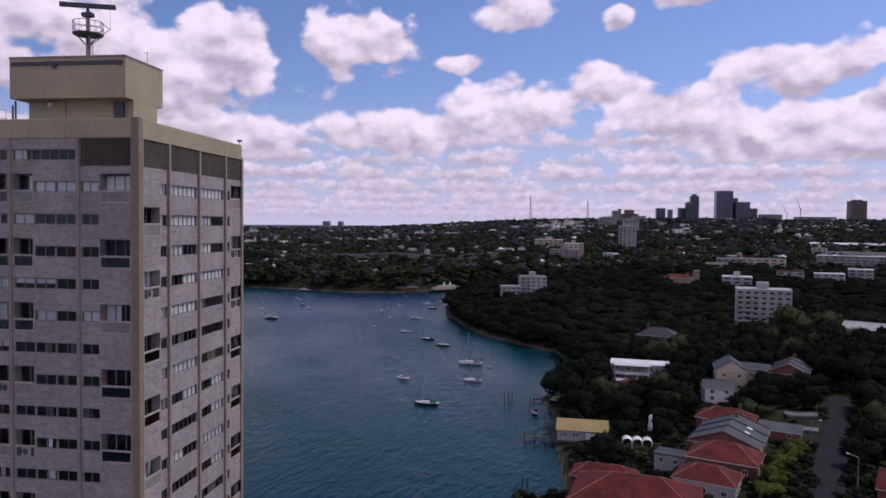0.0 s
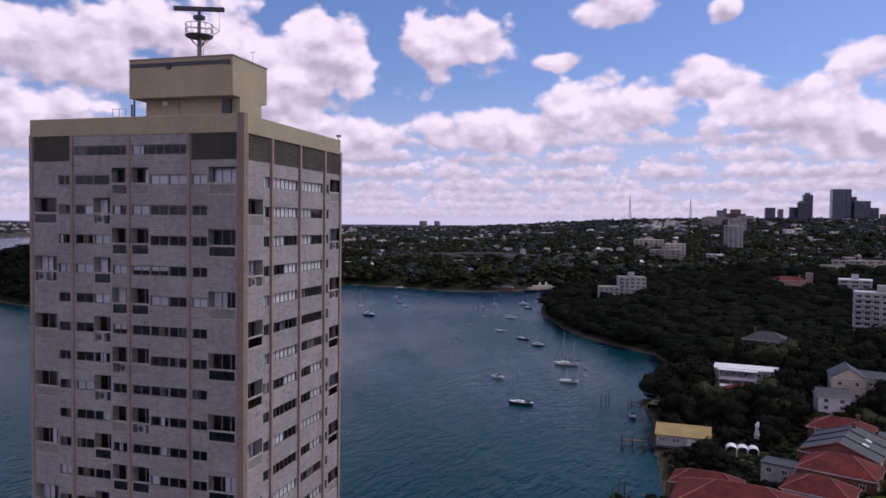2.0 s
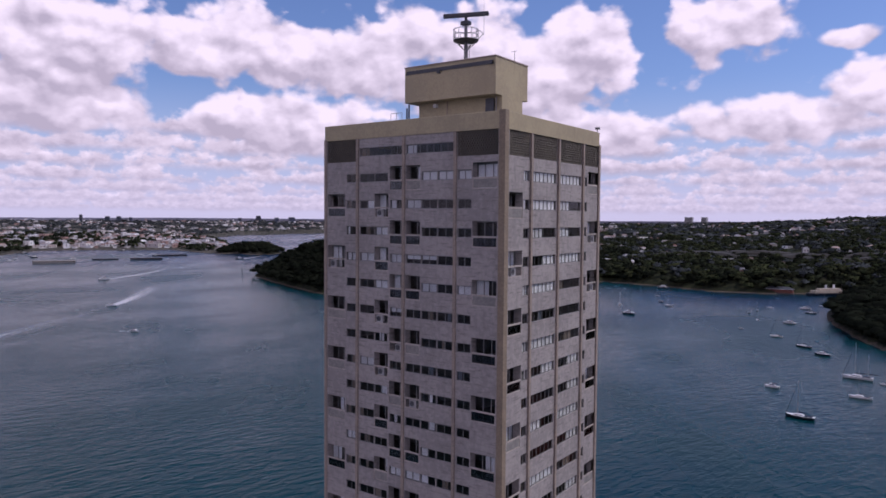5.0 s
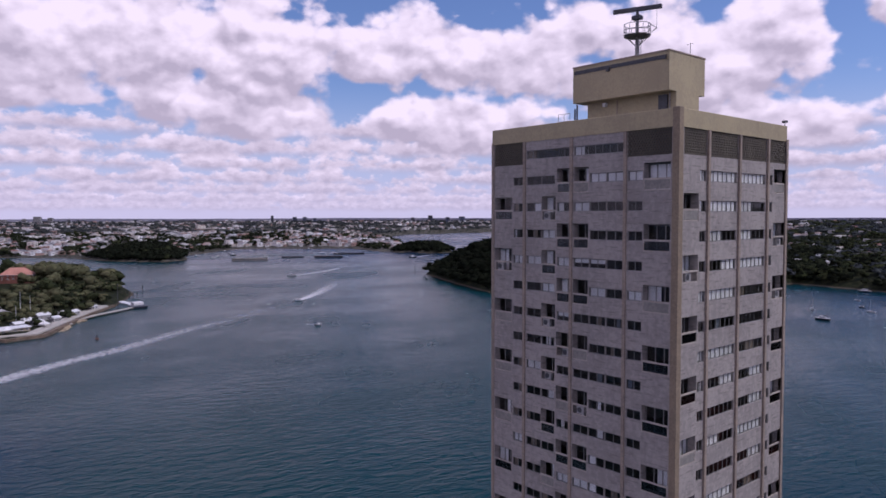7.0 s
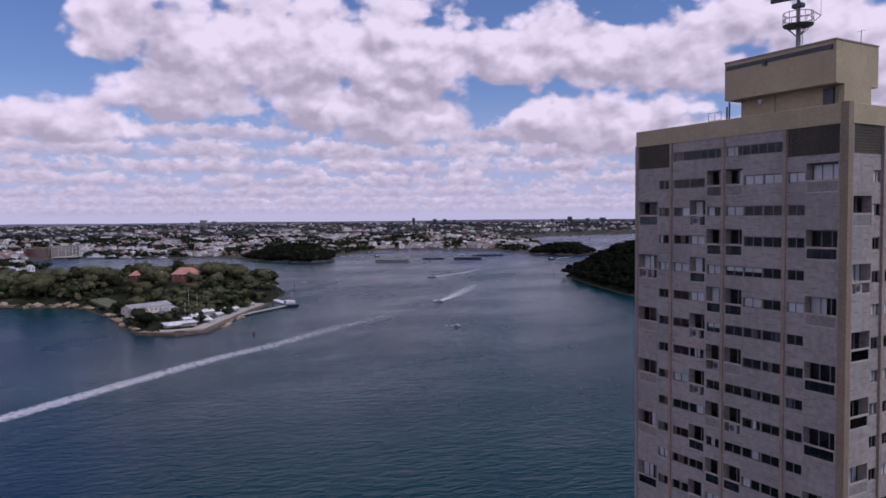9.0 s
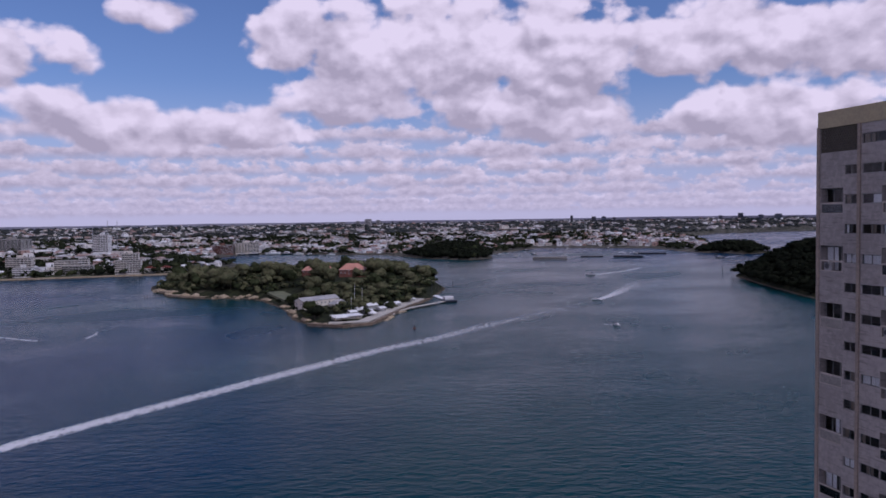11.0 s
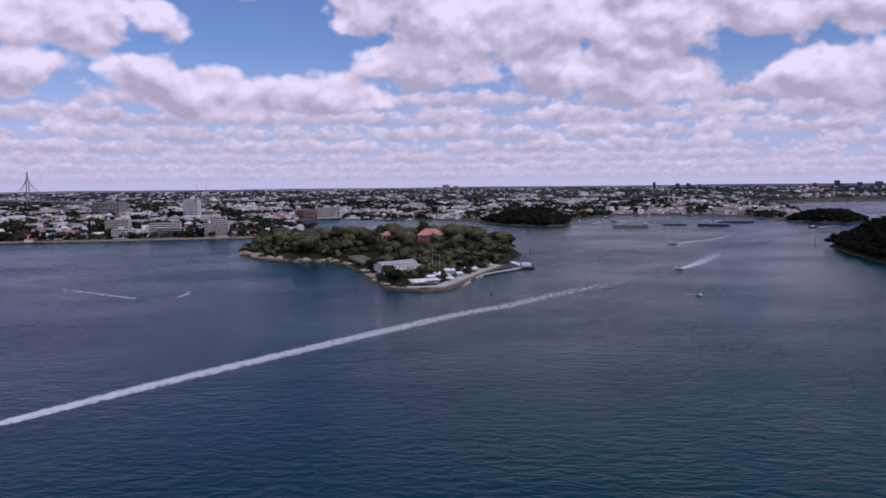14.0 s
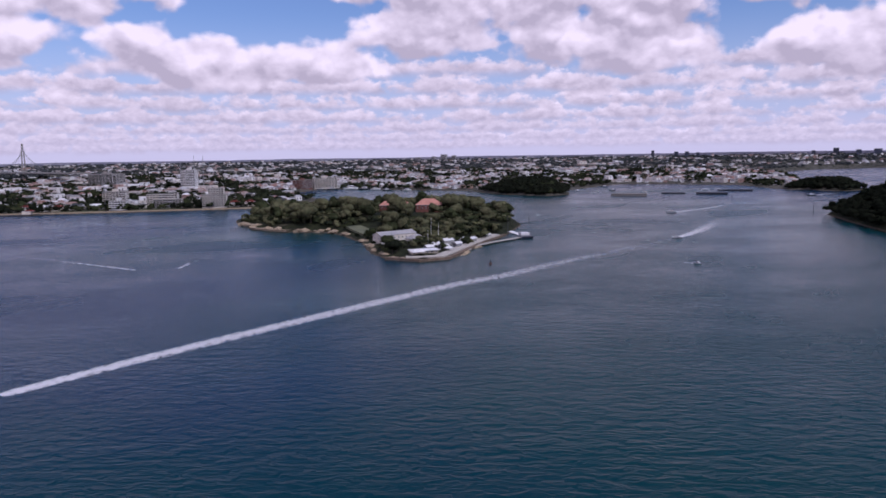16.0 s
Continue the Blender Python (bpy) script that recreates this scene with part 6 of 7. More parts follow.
def town_north(x, y):
    return sector(x, y, 830, 1500, -44, 28) & (inside_distance(NORTH, x, y) > 40) & (patchy(x, y, 90, 3.3) < 0.2) & ~terrace(x, y)


def town_far(x, y):
    return sector(x, y, 1450, 3200, -55, 28) & (inside_distance(NORTH, x, y) > 30) & (patchy(x, y, 170, 5.1) < 0.12)


def town_west(x, y):
    d = inside_distance(WEST, x, y)
    point = ((x + 1250) ** 2 + (y - 385) ** 2 < 130 ** 2) | ((x + 1100) ** 2 + (y - 900) ** 2 < 100 ** 2)
    return sector(x, y, 1000, 2300, -115, -42) & (d > 34) & (patchy(x, y, 75, 7.7) < 0.16) & ~point


def town_west_far(x, y):
    return sector(x, y, 2250, 4600, -115, -40) & (inside_distance(WEST, x, y) > 20) & (patchy(x, y, 190, 9.2) < 0.1)


suburb("suburb", "scattered houses among trees across the bay", scatter(-850, 720, 700, 1500, 37.0, town_north, 4, 7), 9, 1)
suburb("suburb", "distant houses on the wooded ridge", scatter(-2300, 1600, 900, 3200, 44.0, town_far, 4, 8), 11, 2)
suburb("suburb", "closely built roofs of the western waterside suburb", scatter(-2300, -1000, -950, 1650, 18.0, town_west, 4.5, 9), 11.5, 3)
suburb("suburb", "far roofs of the western plain", scatter(-4600, -1900, -2100, 3200, 56.0, town_west_far, 4, 8), 13, 4)


M_DIRT = mat("cut_earth_and_rock", (0.030, 0.026, 0.021), (0.016, 0.015, 0.012), 2.0, 0.06, 0.95, 0.5)
cut = Build()
for off, rise in ((-22, 7.0), (6, 8.0)):
    line = []
    for x in np.arange(-295, -20, 7.0):
        y = 905 + off + 0.08 * (x + 150) + 14 * math.sin(x / 40) + 3 * noise.noise((x / 9, off, 0))
        g = ground_at(x, y)
        k = rise * (0.8 + 0.4 * noise.noise((x / 25, off, 5)))
        line.append([(x, y - 8, g - 1.5), (x, y - 2, g + k * 0.6), (x, y + 5, g + k), (x, y + 24, g + k + 0.5), (x, y + 40, g)])
    for p, q in zip(line, line[1:]):
        for a in range(4):
            cut.quad(p[a], q[a], q[a + 1], p[a + 1])
tagged(new("earth_terrace", cut.mesh("earth_terrace", M_DIRT)), "bare brown cut terraces above the bay", "terrace", kind="structure")

# ---- skyline and larger buildings far off ----
M_GLASSTOWER = mat("blue_grey_curtain_wall", (0.075, 0.105, 0.19), (0.05, 0.07, 0.13), 6.0, 0.03, 0.3, 0.0, spread=0.3)
M_BRICKTOWER = mat("brown_brick_tower", (0.16, 0.11, 0.10), (0.11, 0.08, 0.07), 4.0, 0.03, 0.8, 0.0)
M_PALETOWER = mat("pale_concrete_tower", (0.40, 0.38, 0.38), (0.30, 0.29, 0.29), 4.0, 0.03, 0.8, 0.0, spread=0.15)


def high_rise(label, x, y, w, d, z1, wall, floors, band=M_PANEDARK, z0=None, top=0.0, yaw=0.0):
    z = ground_at(x, y) if z0 is None else z0
    t = thing("high_rise", label, "high-rise", pose(x, y, z, 0, 0, yaw))
    h = z1 - z
    part("body", Build().box(-w / 2, w / 2, -d / 2, d / 2, -5, h), wall, t)
    if top:
        part("roof_plant", Build().box(-w * 0.3, w * 0.25, -d * 0.3, d * 0.3, h, h + top), wall, t)
    if wall is M_GLASSTOWER:
        for k in range(5):
            u = -w / 2 + w * k / 4
            part("fin", Build().box(u - 0.6, u + 0.6, -d / 2 - 0.9, -d / 2, 0, h + 1.5 * (k % 2)), M_DARKSTEEL, t, "dark vertical fin")
        part("coping", Build().box(-w / 2 - 0.6, w / 2 + 0.6, -d / 2 - 0.6, d / 2 + 0.6, h, h + 1.2), M_PALETOWER, t)
    for k in range(floors):
        zz = h * (k + 0.3) / floors
        part("window_band", Build().box(-w / 2 + 1, w / 2 - 1, -d / 2 - 0.25, d / 2 + 0.25, zz, zz + h / floors * 0.45).box(-w / 2 - 0.25, w / 2 + 0.25, -d / 2 + 1, d / 2 - 1, zz, zz + h / floors * 0.45), band, t)
    return t


GL = "dark blue-grey glass office tower on the far ridge"
high_rise(GL, 654, 2572, 54, 40, 199, M_GLASSTOWER, 26, top=2)
high_rise(GL, 690, 2600, 30, 30, 176, M_GLASSTOWER, 20)
high_rise("slate-blue office block on the far ridge", 712, 2559, 46, 30, 161, M_GLASSTOWER, 18)
high_rise(GL, 448, 2612, 30, 26, 139, M_GLASSTOWER, 14)
high_rise("slim pale tower on the far ridge", 486, 2640, 16, 20, 136, M_PALETOWER, 12)
high_rise(GL, 560, 2593, 28, 24, 182, M_GLASSTOWER, 22, top=8)
high_rise(GL, 536, 2570, 20, 24, 156, M_GLASSTOWER, 16, top=6)
high_rise(GL, 518, 2600, 22, 24, 140, M_GLASSTOWER, 14)
high_rise("stepped glass office block on the far ridge", 745, 2560, 30, 26, 139, M_GLASSTOWER, 12)
high_rise("brown apartment tower on the far ridge", 1040, 2449, 48, 36, 164, M_BRICKTOWER, 16, top=4)
high_rise("low grey office block on the far ridge", 610, 2540, 60, 30, 105, M_GLASSTOWER, 5)
high_rise("low pale commercial block on the far ridge", 800, 2540, 70, 30, 120, M_PALETOWER, 6)
high_rise("long pale commercial roof on the far ridge", 930, 2500, 120, 40, 112, M_PALETOWER, 4)
high_rise("brown hospital block on the far ridge", 345, 2650, 60, 30, 120, M_BRICKTOWER, 8, top=14)
high_rise("slim brown tower on the far ridge", 308, 2640, 10, 14, 137, M_BRICKTOWER, 12)
high_rise("pale apartment tower on the far hillside", 262, 2300, 24, 20, 124, M_PALETOWER, 14)
high_rise("pale apartment slab on the far hillside", 196, 1837, 44, 20, 97, M_PALETOWER, 13, top=3)
high_rise("pale apartment slab on the far hillside", 160, 1850, 22, 20, 84, M_PALETOWER, 8)
high_rise("white apartment tower on the wooded hillside", 201, 1435, 32, 20, 76, M_WHITEWALL, 10, top=5, z0=26)
high_rise("white apartment slab on the wooded hillside", 215, 1500, 32, 20, 89, M_PALETOWER, 12, top=3)
for az, r, w, zt in ((-17.0, 3600, 34, 83), (-15.9, 3620, 24, 83), (-3.8, 3000, 30, 92), (-4.6, 3050, 22, 90), (-0.4, 2900, 46, 97), (7.3, 2700, 50, 112), (1.3, 2800, 30, 92), (5.8, 2600, 40, 105)):
    x, y = 30 + r * math.sin(radians(az)), -55 + r * math.cos(radians(az))
    high_rise("pale apartment block far off on the skyline", x, y, w, 26, zt, M_PALETOWER, 6)


def lattice_mast(x, y, z1, label, spread=6.0):
    z = ground_at(x, y) - 2
    t = thing("radio_mast", label, "radio mast", pose(x, y, z))
    h = z1 - z
    for k in range(3):
        a = k * 2.094
        part("leg", Build().tube((spread * math.cos(a), spread * math.sin(a), 0), (0.4 * math.cos(a), 0.4 * math.sin(a), h), 0.9, 0.5, 5), M_STEEL, t)
    br = Build()
    n = 12
    for j in range(n):
        u, v = j / n, (j + 1) / n
        for k in range(3):
            a, c = k * 2.094, (k + 1) * 2.094
            r0, r1 = spread * (1 - u) + 0.4, spread * (1 - v) + 0.4
            br.tube((r0 * math.cos(a), r0 * math.sin(a), h * u), (r1 * math.cos(c), r1 * math.sin(c), h * v), 0.35, seg=4)
    part("bracing", br, M_STEEL, t)


lattice_mast(-9, 2344, 173, "tall lattice radio mast on the far ridge")
lattice_mast(176, 2340, 160, "tall lattice radio mast on the far ridge")


def tower_crane(x, y, z1, jib, label):
    z = ground_at(x, y)
    t = thing("tower_crane", label, "crane", pose(x, y, z))
    h = z1 - z
    part("mast", Build().box(-0.8, 0.8, -0.8, 0.8, 0, h * 0.55), M_STEEL, t)
    part("jib", Build().tube((0, 0, h * 0.5), (jib, 0, h), 0.8, 0.4, 5), M_STEEL, t)
    part("counter_jib", Build().box(0.5 if jib < 0 else -5, 5 if jib < 0 else -0.5, -0.8, 0.8, h * 0.5, h * 0.54), M_STEEL, t)


tower_crane(842, 2500, 150, -14, "luffing tower crane on the far skyline")
tower_crane(878, 2480, 178, -16, "tall luffing tower crane on the far skyline")

# bay shore: moored old ferry, quay hut, houses over the cliff
ship = thing("moored_ship", "old white and dark hulled ferry moored at the bay's quay", "ship", pose(-73, 752, 0, 0, 0, 47))
hb = Build()
sec = [(-27, 0.6), (-24, 3.2), (-14, 4.4), (12, 4.4), (22, 3.0), (28, 0.3)]
for (a, p), (c, q) in zip(sec, sec[1:]):
    for s in (1, -1):
        hb.quad((a, s * p, 2.6), (c, s * q, 2.6), (c, s * q * 0.8, -1), (a, s * p * 0.8, -1))
    hb.quad((a, -p, 2.6), (c, -q, 2.6), (c, q, 2.6), (a, p, 2.6))
part("hull", hb, M_HULLDARK, ship)
part("lower_deckhouse", Build().box(-20, 17, -3.6, 3.6, 2.6, 5.0, b=0.1), M_CREAM, ship)
part("upper_deckhouse", Build().box(-14, 10, -3.0, 3.0, 5.0, 7.0, b=0.1), M_CREAM, ship)
for x in (-5, 4):
    part("funnel", Build().tube((x, 0, 7), (x, 0, 10.5), 1.1, 1.0, 12), M_WHITE, ship)
for x in (-16, 13):
    part("mast", Build().tube((x, 0, 5), (x, 0, 15), 0.2, 0.1, 6), M_WOOD, ship)
hut = thing("boat_hall", "long low boat hall with a pale roof on the quay", "boat hall", pose(-117, 737, 0.8, 0, 0, 2))
part("wall", Build().box(-13, 13, -4, 4, -2, 4), M_REDBRICK, hut)
part("roof", roof_build("hip", 26, 8, 4.2, 2.4), [M_GREYROOF, M_WHITE, M_GREYROOF], hut)
part("deck", Build().box(-14, 14, -6, -4, -2, 0.6), M_WOOD, hut)
house("white two-storey mansion above the cliff", -180, 1080, 10, 36, 14, 9, "flat", 0.5, M_WHITEWALL, M_WHITE, 3, 7, base=24)
house("low cream hall above the cliff", -240, 1040, 12, 40, 14, 6, "gable", 3, M_CREAM, M_GREYROOF, 1, 8, base=21)
house("long low brick hall above the cliff", -110, 1060, 6, 44, 12, 6, "gable", 3, M_CREAM, M_GREYROOF, 1, 8, base=24)
house("pale industrial hall among trees", -395, 1010, 16, 40, 14, 6, "gable", 2, M_WHITEWALL, M_WHITE, 1, 8, base=19)
house("long white roofed school hall on the hillside", 450, 1010, -20, 90, 16, 7, "gable", 2, M_WHITEWALL, M_WHITE, 2, 12)
house("long white roofed school hall on the hillside", 410, 880, -20, 70, 14, 7, "gable", 2, M_CREAM, M_GREYROOF, 2, 12)

# ---- the western shore ----
tagged(part("seawall", strip([(-1066, -700), (-1070, -462), (-1059, -313), (-1058, -135), (-1067, -60)], 3.0, 2.2, over_ground=False), M_STONE), "sandstone sea wall along the western shore", "sea wall", kind="structure")
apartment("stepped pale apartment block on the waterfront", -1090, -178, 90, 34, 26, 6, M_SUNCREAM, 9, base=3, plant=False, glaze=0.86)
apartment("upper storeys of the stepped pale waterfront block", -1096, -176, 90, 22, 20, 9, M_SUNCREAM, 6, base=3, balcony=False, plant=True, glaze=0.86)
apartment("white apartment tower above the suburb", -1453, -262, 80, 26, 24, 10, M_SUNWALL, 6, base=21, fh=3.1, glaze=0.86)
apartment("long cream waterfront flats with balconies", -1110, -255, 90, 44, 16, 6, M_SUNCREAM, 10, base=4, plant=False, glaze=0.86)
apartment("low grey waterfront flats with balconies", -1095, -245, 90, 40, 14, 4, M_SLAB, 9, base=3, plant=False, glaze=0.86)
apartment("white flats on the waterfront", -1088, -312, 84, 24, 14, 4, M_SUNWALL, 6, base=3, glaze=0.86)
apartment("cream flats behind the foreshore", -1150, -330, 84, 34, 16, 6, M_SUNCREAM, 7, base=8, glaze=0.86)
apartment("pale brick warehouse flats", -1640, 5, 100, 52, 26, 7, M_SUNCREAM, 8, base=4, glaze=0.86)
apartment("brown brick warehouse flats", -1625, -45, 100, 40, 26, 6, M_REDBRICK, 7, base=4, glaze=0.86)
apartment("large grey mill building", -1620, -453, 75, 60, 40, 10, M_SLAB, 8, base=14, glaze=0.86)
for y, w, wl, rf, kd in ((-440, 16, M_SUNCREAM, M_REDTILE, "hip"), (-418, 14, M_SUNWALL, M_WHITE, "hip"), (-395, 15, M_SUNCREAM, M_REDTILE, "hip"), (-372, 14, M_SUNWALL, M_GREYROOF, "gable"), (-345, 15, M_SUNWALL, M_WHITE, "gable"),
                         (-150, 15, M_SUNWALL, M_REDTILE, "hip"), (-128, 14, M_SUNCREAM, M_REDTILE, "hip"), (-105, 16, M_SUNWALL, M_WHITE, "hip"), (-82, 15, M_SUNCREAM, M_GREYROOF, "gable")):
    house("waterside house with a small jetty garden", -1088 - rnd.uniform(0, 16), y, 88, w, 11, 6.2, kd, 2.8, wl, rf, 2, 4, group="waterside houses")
ferry = thing("ferry_wharf", "small pink ferry wharf shelter on dark piles", "wharf", pose(-1052, -420, 0, 0, 0, 90))
part("deck", Build().box(-14, 14, -6, 4, 1.2, 1.7), M_WOOD, ferry)
part("shelter", Build().box(-9, 2, -3, 3, 1.7, 6), M_SUNCREAM, ferry)
part("roof", roof_build("hip", 11, 6, 6, 2), [M_REDTILE, M_WHITE, M_RIDGE], ferry)
for x in np.arange(-13, 14, 3.2):
    part("pile", Build().tube((x, -5.5, -3), (x, -5.5, 2.4), 0.25, seg=6), M_WOOD, ferry)

for pts in ([(-1082, -680), (-1080, -560), (-1078, -470)], [(-1078, -400), (-1072, -330)], [(-1074, -292), (-1072, -225)]):
    tagged(part("lawn", strip(pts, 9.0, 0.6), M_GRASS), "mown foreshore park along the western sea wall", "lawn", kind="structure")

# cable-stayed bridge far off
bridge = thing("cable_bridge", "distant concrete cable-stayed bridge pylon with fanned cables", "bridge", pose(-2147, -790, 0, 0, 0, 41))
for s in (-1, 1):
    part("pylon_leg", Build().tube((0, s * 5, 20), (0, s * 3, 84), 2.2, 1.7, 6).tube((0, s * 3, 84), (0, s * 1.2, 121), 1.7, 1.1, 6), M_SLAB, bridge)
part("cross_beam", Build().box(-2, 2, -6, 6, 44, 48), M_SLAB, bridge)
part("deck", Build().box(-330, 330, -15, 15, 40, 43), M_SLAB, bridge)
for k in range(9):
    for s in (-1, 1):
        part("cable", Build().tube((0, 0, 116 - k * 3), (s * (40 + 13 * k), 0, 43), 0.2, seg=4), M_PALETOWER, bridge)
for x, y, w, zt in ((-3887, 741, 60, 68), (-3900, 800, 40, 62), (-3870, 680, 30, 58), (-3781, 1930, 26, 70), (-3721, 2042, 40, 62), (-3690, 2090, 40, 62), (-3660, 2140, 30, 57), (-3271, 2696, 44, 70), (-3200, 2770, 40, 60), (-3150, 2840, 60, 63), (-3900, 600, 44, 55), (-3330, 2610, 30, 58)):
    high_rise("grey-blue high-rise cluster on the western skyline", x, y, w * 0.55, 18, zt + 5, M_PALETOWER if y < 900 else M_GLASSTOWER, 6, yaw=60)
for dx, zt in ((0, 80), (9, 79), (-14, 70)):
    tower_crane(-1474 + dx, -256 + 2 * dx, zt, -6, "construction crane behind the western suburb")


# ---- the island ----
gtrees = 0
GA = [(-652, -3, 16), (-630, 2, 15), (-615, 0, 12), (-711, 78, 20), (-690, 70, 14), (-675, 62, 10), (-757, 42, 12), (-740, 34, 10), (-728, 30, 10), (-738, 52, 9), (-735, 50, 8), (-560, 25, 26), (-490, 30, 24), (-520, 60, 16), (-663, 8, 15), (-560, 80, 12), (-480, 12, 10), (-595, 110, 8), (-640, 130, 8), (-700, -62, 8)]
gp = [(x, y) for x in np.arange(-930, -470, 11.0) for y in np.arange(-130, 190, 11.0)]
rnd.shuffle(gp)
for x, y in gp:
    x, y = x + rnd.uniform(-4, 4), y + rnd.uniform(-4, 4)
    d = inside_distance(GOAT, np.array([x]), np.array([y]))[0]
    if d < 9 or any((x - a) ** 2 + (y - b) ** 2 < r * r for a, b, r in GA) or gtrees >= 130:
        continue
    if x < -640 and y < -40 and d < 16:
        continue
    tree(x, y, rnd.uniform(11, 20) if x < -640 else rnd.uniform(7, 12), rnd.choice(("olive", "olive", "olive", "gum", "gum")), rnd.uniform(0.9, 1.3))
    gtrees += 1


def keep_goat(x, y):
    m = inside_distance(GOAT, x, y) > 7
    for a, b, r in GA:
        m &= (x - a) ** 2 + (y - b) ** 2 > r * r
    return m & (patchy(x, y, 30, 4.0) > -0.25)


woods("island_scrub", "olive scrub and low trees covering the island", scatter(-935, -470, -135, 195, 6.5, keep_goat, 3, 9), 90, 0.06, [M_LEAFOLIVE, M_LEAFOLIVE, M_LEAF, M_LEAFMID], wide=1.4)
for x, y, h in ((-499, 11, 11), (-505, 15, 10), (-610, -6, 5), (-540, 6, 3.5), (-560, 3, 3.5), (-585, 2, 4)):
    tree(x, y, h, "dark", 1.1)

tagged(part("rock_shelf", strip([(-784, -112), (-770, -101), (-740, -101), (-718, -84), (-702, -66)], 5.0, 2.4, over_ground=False), M_STONE), "pale flat sandstone shelf along the island shore", "rock shelf", kind="structure")
# sandstone ledges and boulders along the water
rk = random.Random(5)
ROCKS = []
for k in range(4):
    bm = bmesh.new()
    bmesh.ops.create_icosphere(bm, subdivisions=1, radius=1.0)
    for v in bm.verts:
        v.co = Vector((v.co.x * rk.uniform(0.8, 1.3), v.co.y * rk.uniform(0.7, 1.1), v.co.z * rk.uniform(0.45, 0.75)))
    me = bpy.data.meshes.new("boulder")
    bm.to_mesh(me)
    bm.free()
    me.materials.append(M_STONE)
    ROCKS.append(me)
made = 0
for (ax, ay), (bx, by) in zip(GOAT[:12], GOAT[1:13]):
    n = int(math.hypot(bx - ax, by - ay) / 2.6)
    for k in range(n):
        s = (k + rk.random()) / n
        x, y = ax + (bx - ax) * s + rk.uniform(-1.5, 1.5), ay + (by - ay) * s + rk.uniform(0, 4)
        if made > 150 or noise.noise((x / 14, y / 14, 0.3)) < -0.05 or x > -470:
            continue
        big = 2.3 if x < -640 else 1.2
        o = tagged(new("boulder", ROCKS[rk.randrange(4)]), "pale sandstone boulder at the island's edge", "boulder", "shore boulders")
        g = big * rk.uniform(0.3, 1.0) ** 1.5 * 2.2
        o.matrix_basis = pose(x, y, max(ground_at(x, y), 0.1), 0, 0, rk.uniform(0, 360)) @ Matrix.Diagonal((g * 1.4, g, g * 0.9, 1))
        made += 1

house("old red brick barracks with a red tile roof on the island", -711, 78, 70, 26, 15, 5.2, "hip", 6.0, M_REDBRICK, M_PINKTILE, 2, 6, base=18.0, chimney=(6, 2))
house("low brick cottage with a terracotta roof on the island", -750, 38, 70, 14, 10, 4, "hip", 4.2, M_REDBRICK, M_PINKTILE, 1, 3, base=17)
house("low brick cottage with a terracotta roof on the island", -757, 58, 70, 12, 9, 4, "hip", 4.2, M_REDBRICK, M_PINKTILE, 1, 3, base=17)
house("long white shed with a pale sawtooth roof on the island", -568, 22, 118, 36, 12, 5, "gable", 2.4, M_SUNCREAM, M_PALEROOF, 1, 9, base=4.4)
house("small pale pavilion with a hipped roof on the island foreshore", -542, 36, 118, 13, 11, 5.0, "hip", 3.4, M_SUNCREAM, M_PALEROOF, 1, 4, base=3.0)
house("low white kiosk with a flat roof by the sea wall", -489, 33, 102, 21, 7, 3.0, "skillion", 0.6, M_CREAM, M_WHITE, 1, 6, base=2.0, over=1.0)
house("small white hut on the island foreshore", -533, 60, 110, 9, 7, 4.4, "gable", 1.6, M_WHITEWALL, M_WHITE, 1, 2, base=2.0)
house("small white hut on the island foreshore", -508, 52, 110, 7, 5, 3.2, "gable", 1.2, M_WHITEWALL, M_WHITE, 1, 2, base=2.0)
for x, y, w, d, h, yw in ((-548, 84, 8, 5, 3.2, 130), (-575, 104, 7, 5, 3, 130), (-522, 66, 6, 5, 3.0, 120), (-505, 40, 6, 5, 3.4, 110)):
    house("small pale shed on the island foreshore", x, y, yw, w, d, h, "gable", 1.3, M_WHITEWALL, M_WHITE, 1, 2, base=2.0)
for x, y, h, kd in ((-528, 52, 6, "olive"), (-545, 66, 7, "olive"), (-515, 30, 5, "olive"), (-580, 50, 8, "olive"), (-600, 76, 9, "olive"), (-570, 70, 7, "gum"), (-590, 92, 8, "olive"), (-520, 14, 4, "olive")):
    tree(x, y, h, kd, 1.2)
tagged(part("lawn", strip([(-668, -5), (-642, 1), (-616, 7)], 8.0, 0.12), M_LAWN), "sloping mown lawn on the island", "lawn", kind="structure")
tagged(part("seawall", strip([(-482, 4), (-463, 26), (-468, 47), (-520, 77), (-561, 100), (-598, 127)], 1.5, 1.9, over_ground=False), M_SEAWALL), "sandstone sea wall round the island's foreshore", "sea wall", kind="structure")
tagged(part("foreshore_paving", strip([(-478, 18), (-474, 42), (-520, 70), (-556, 92), (-590, 116)], 4.6, 0.35), M_PALEPAVE), "pale concrete apron along the island's foreshore", "paving", kind="structure")

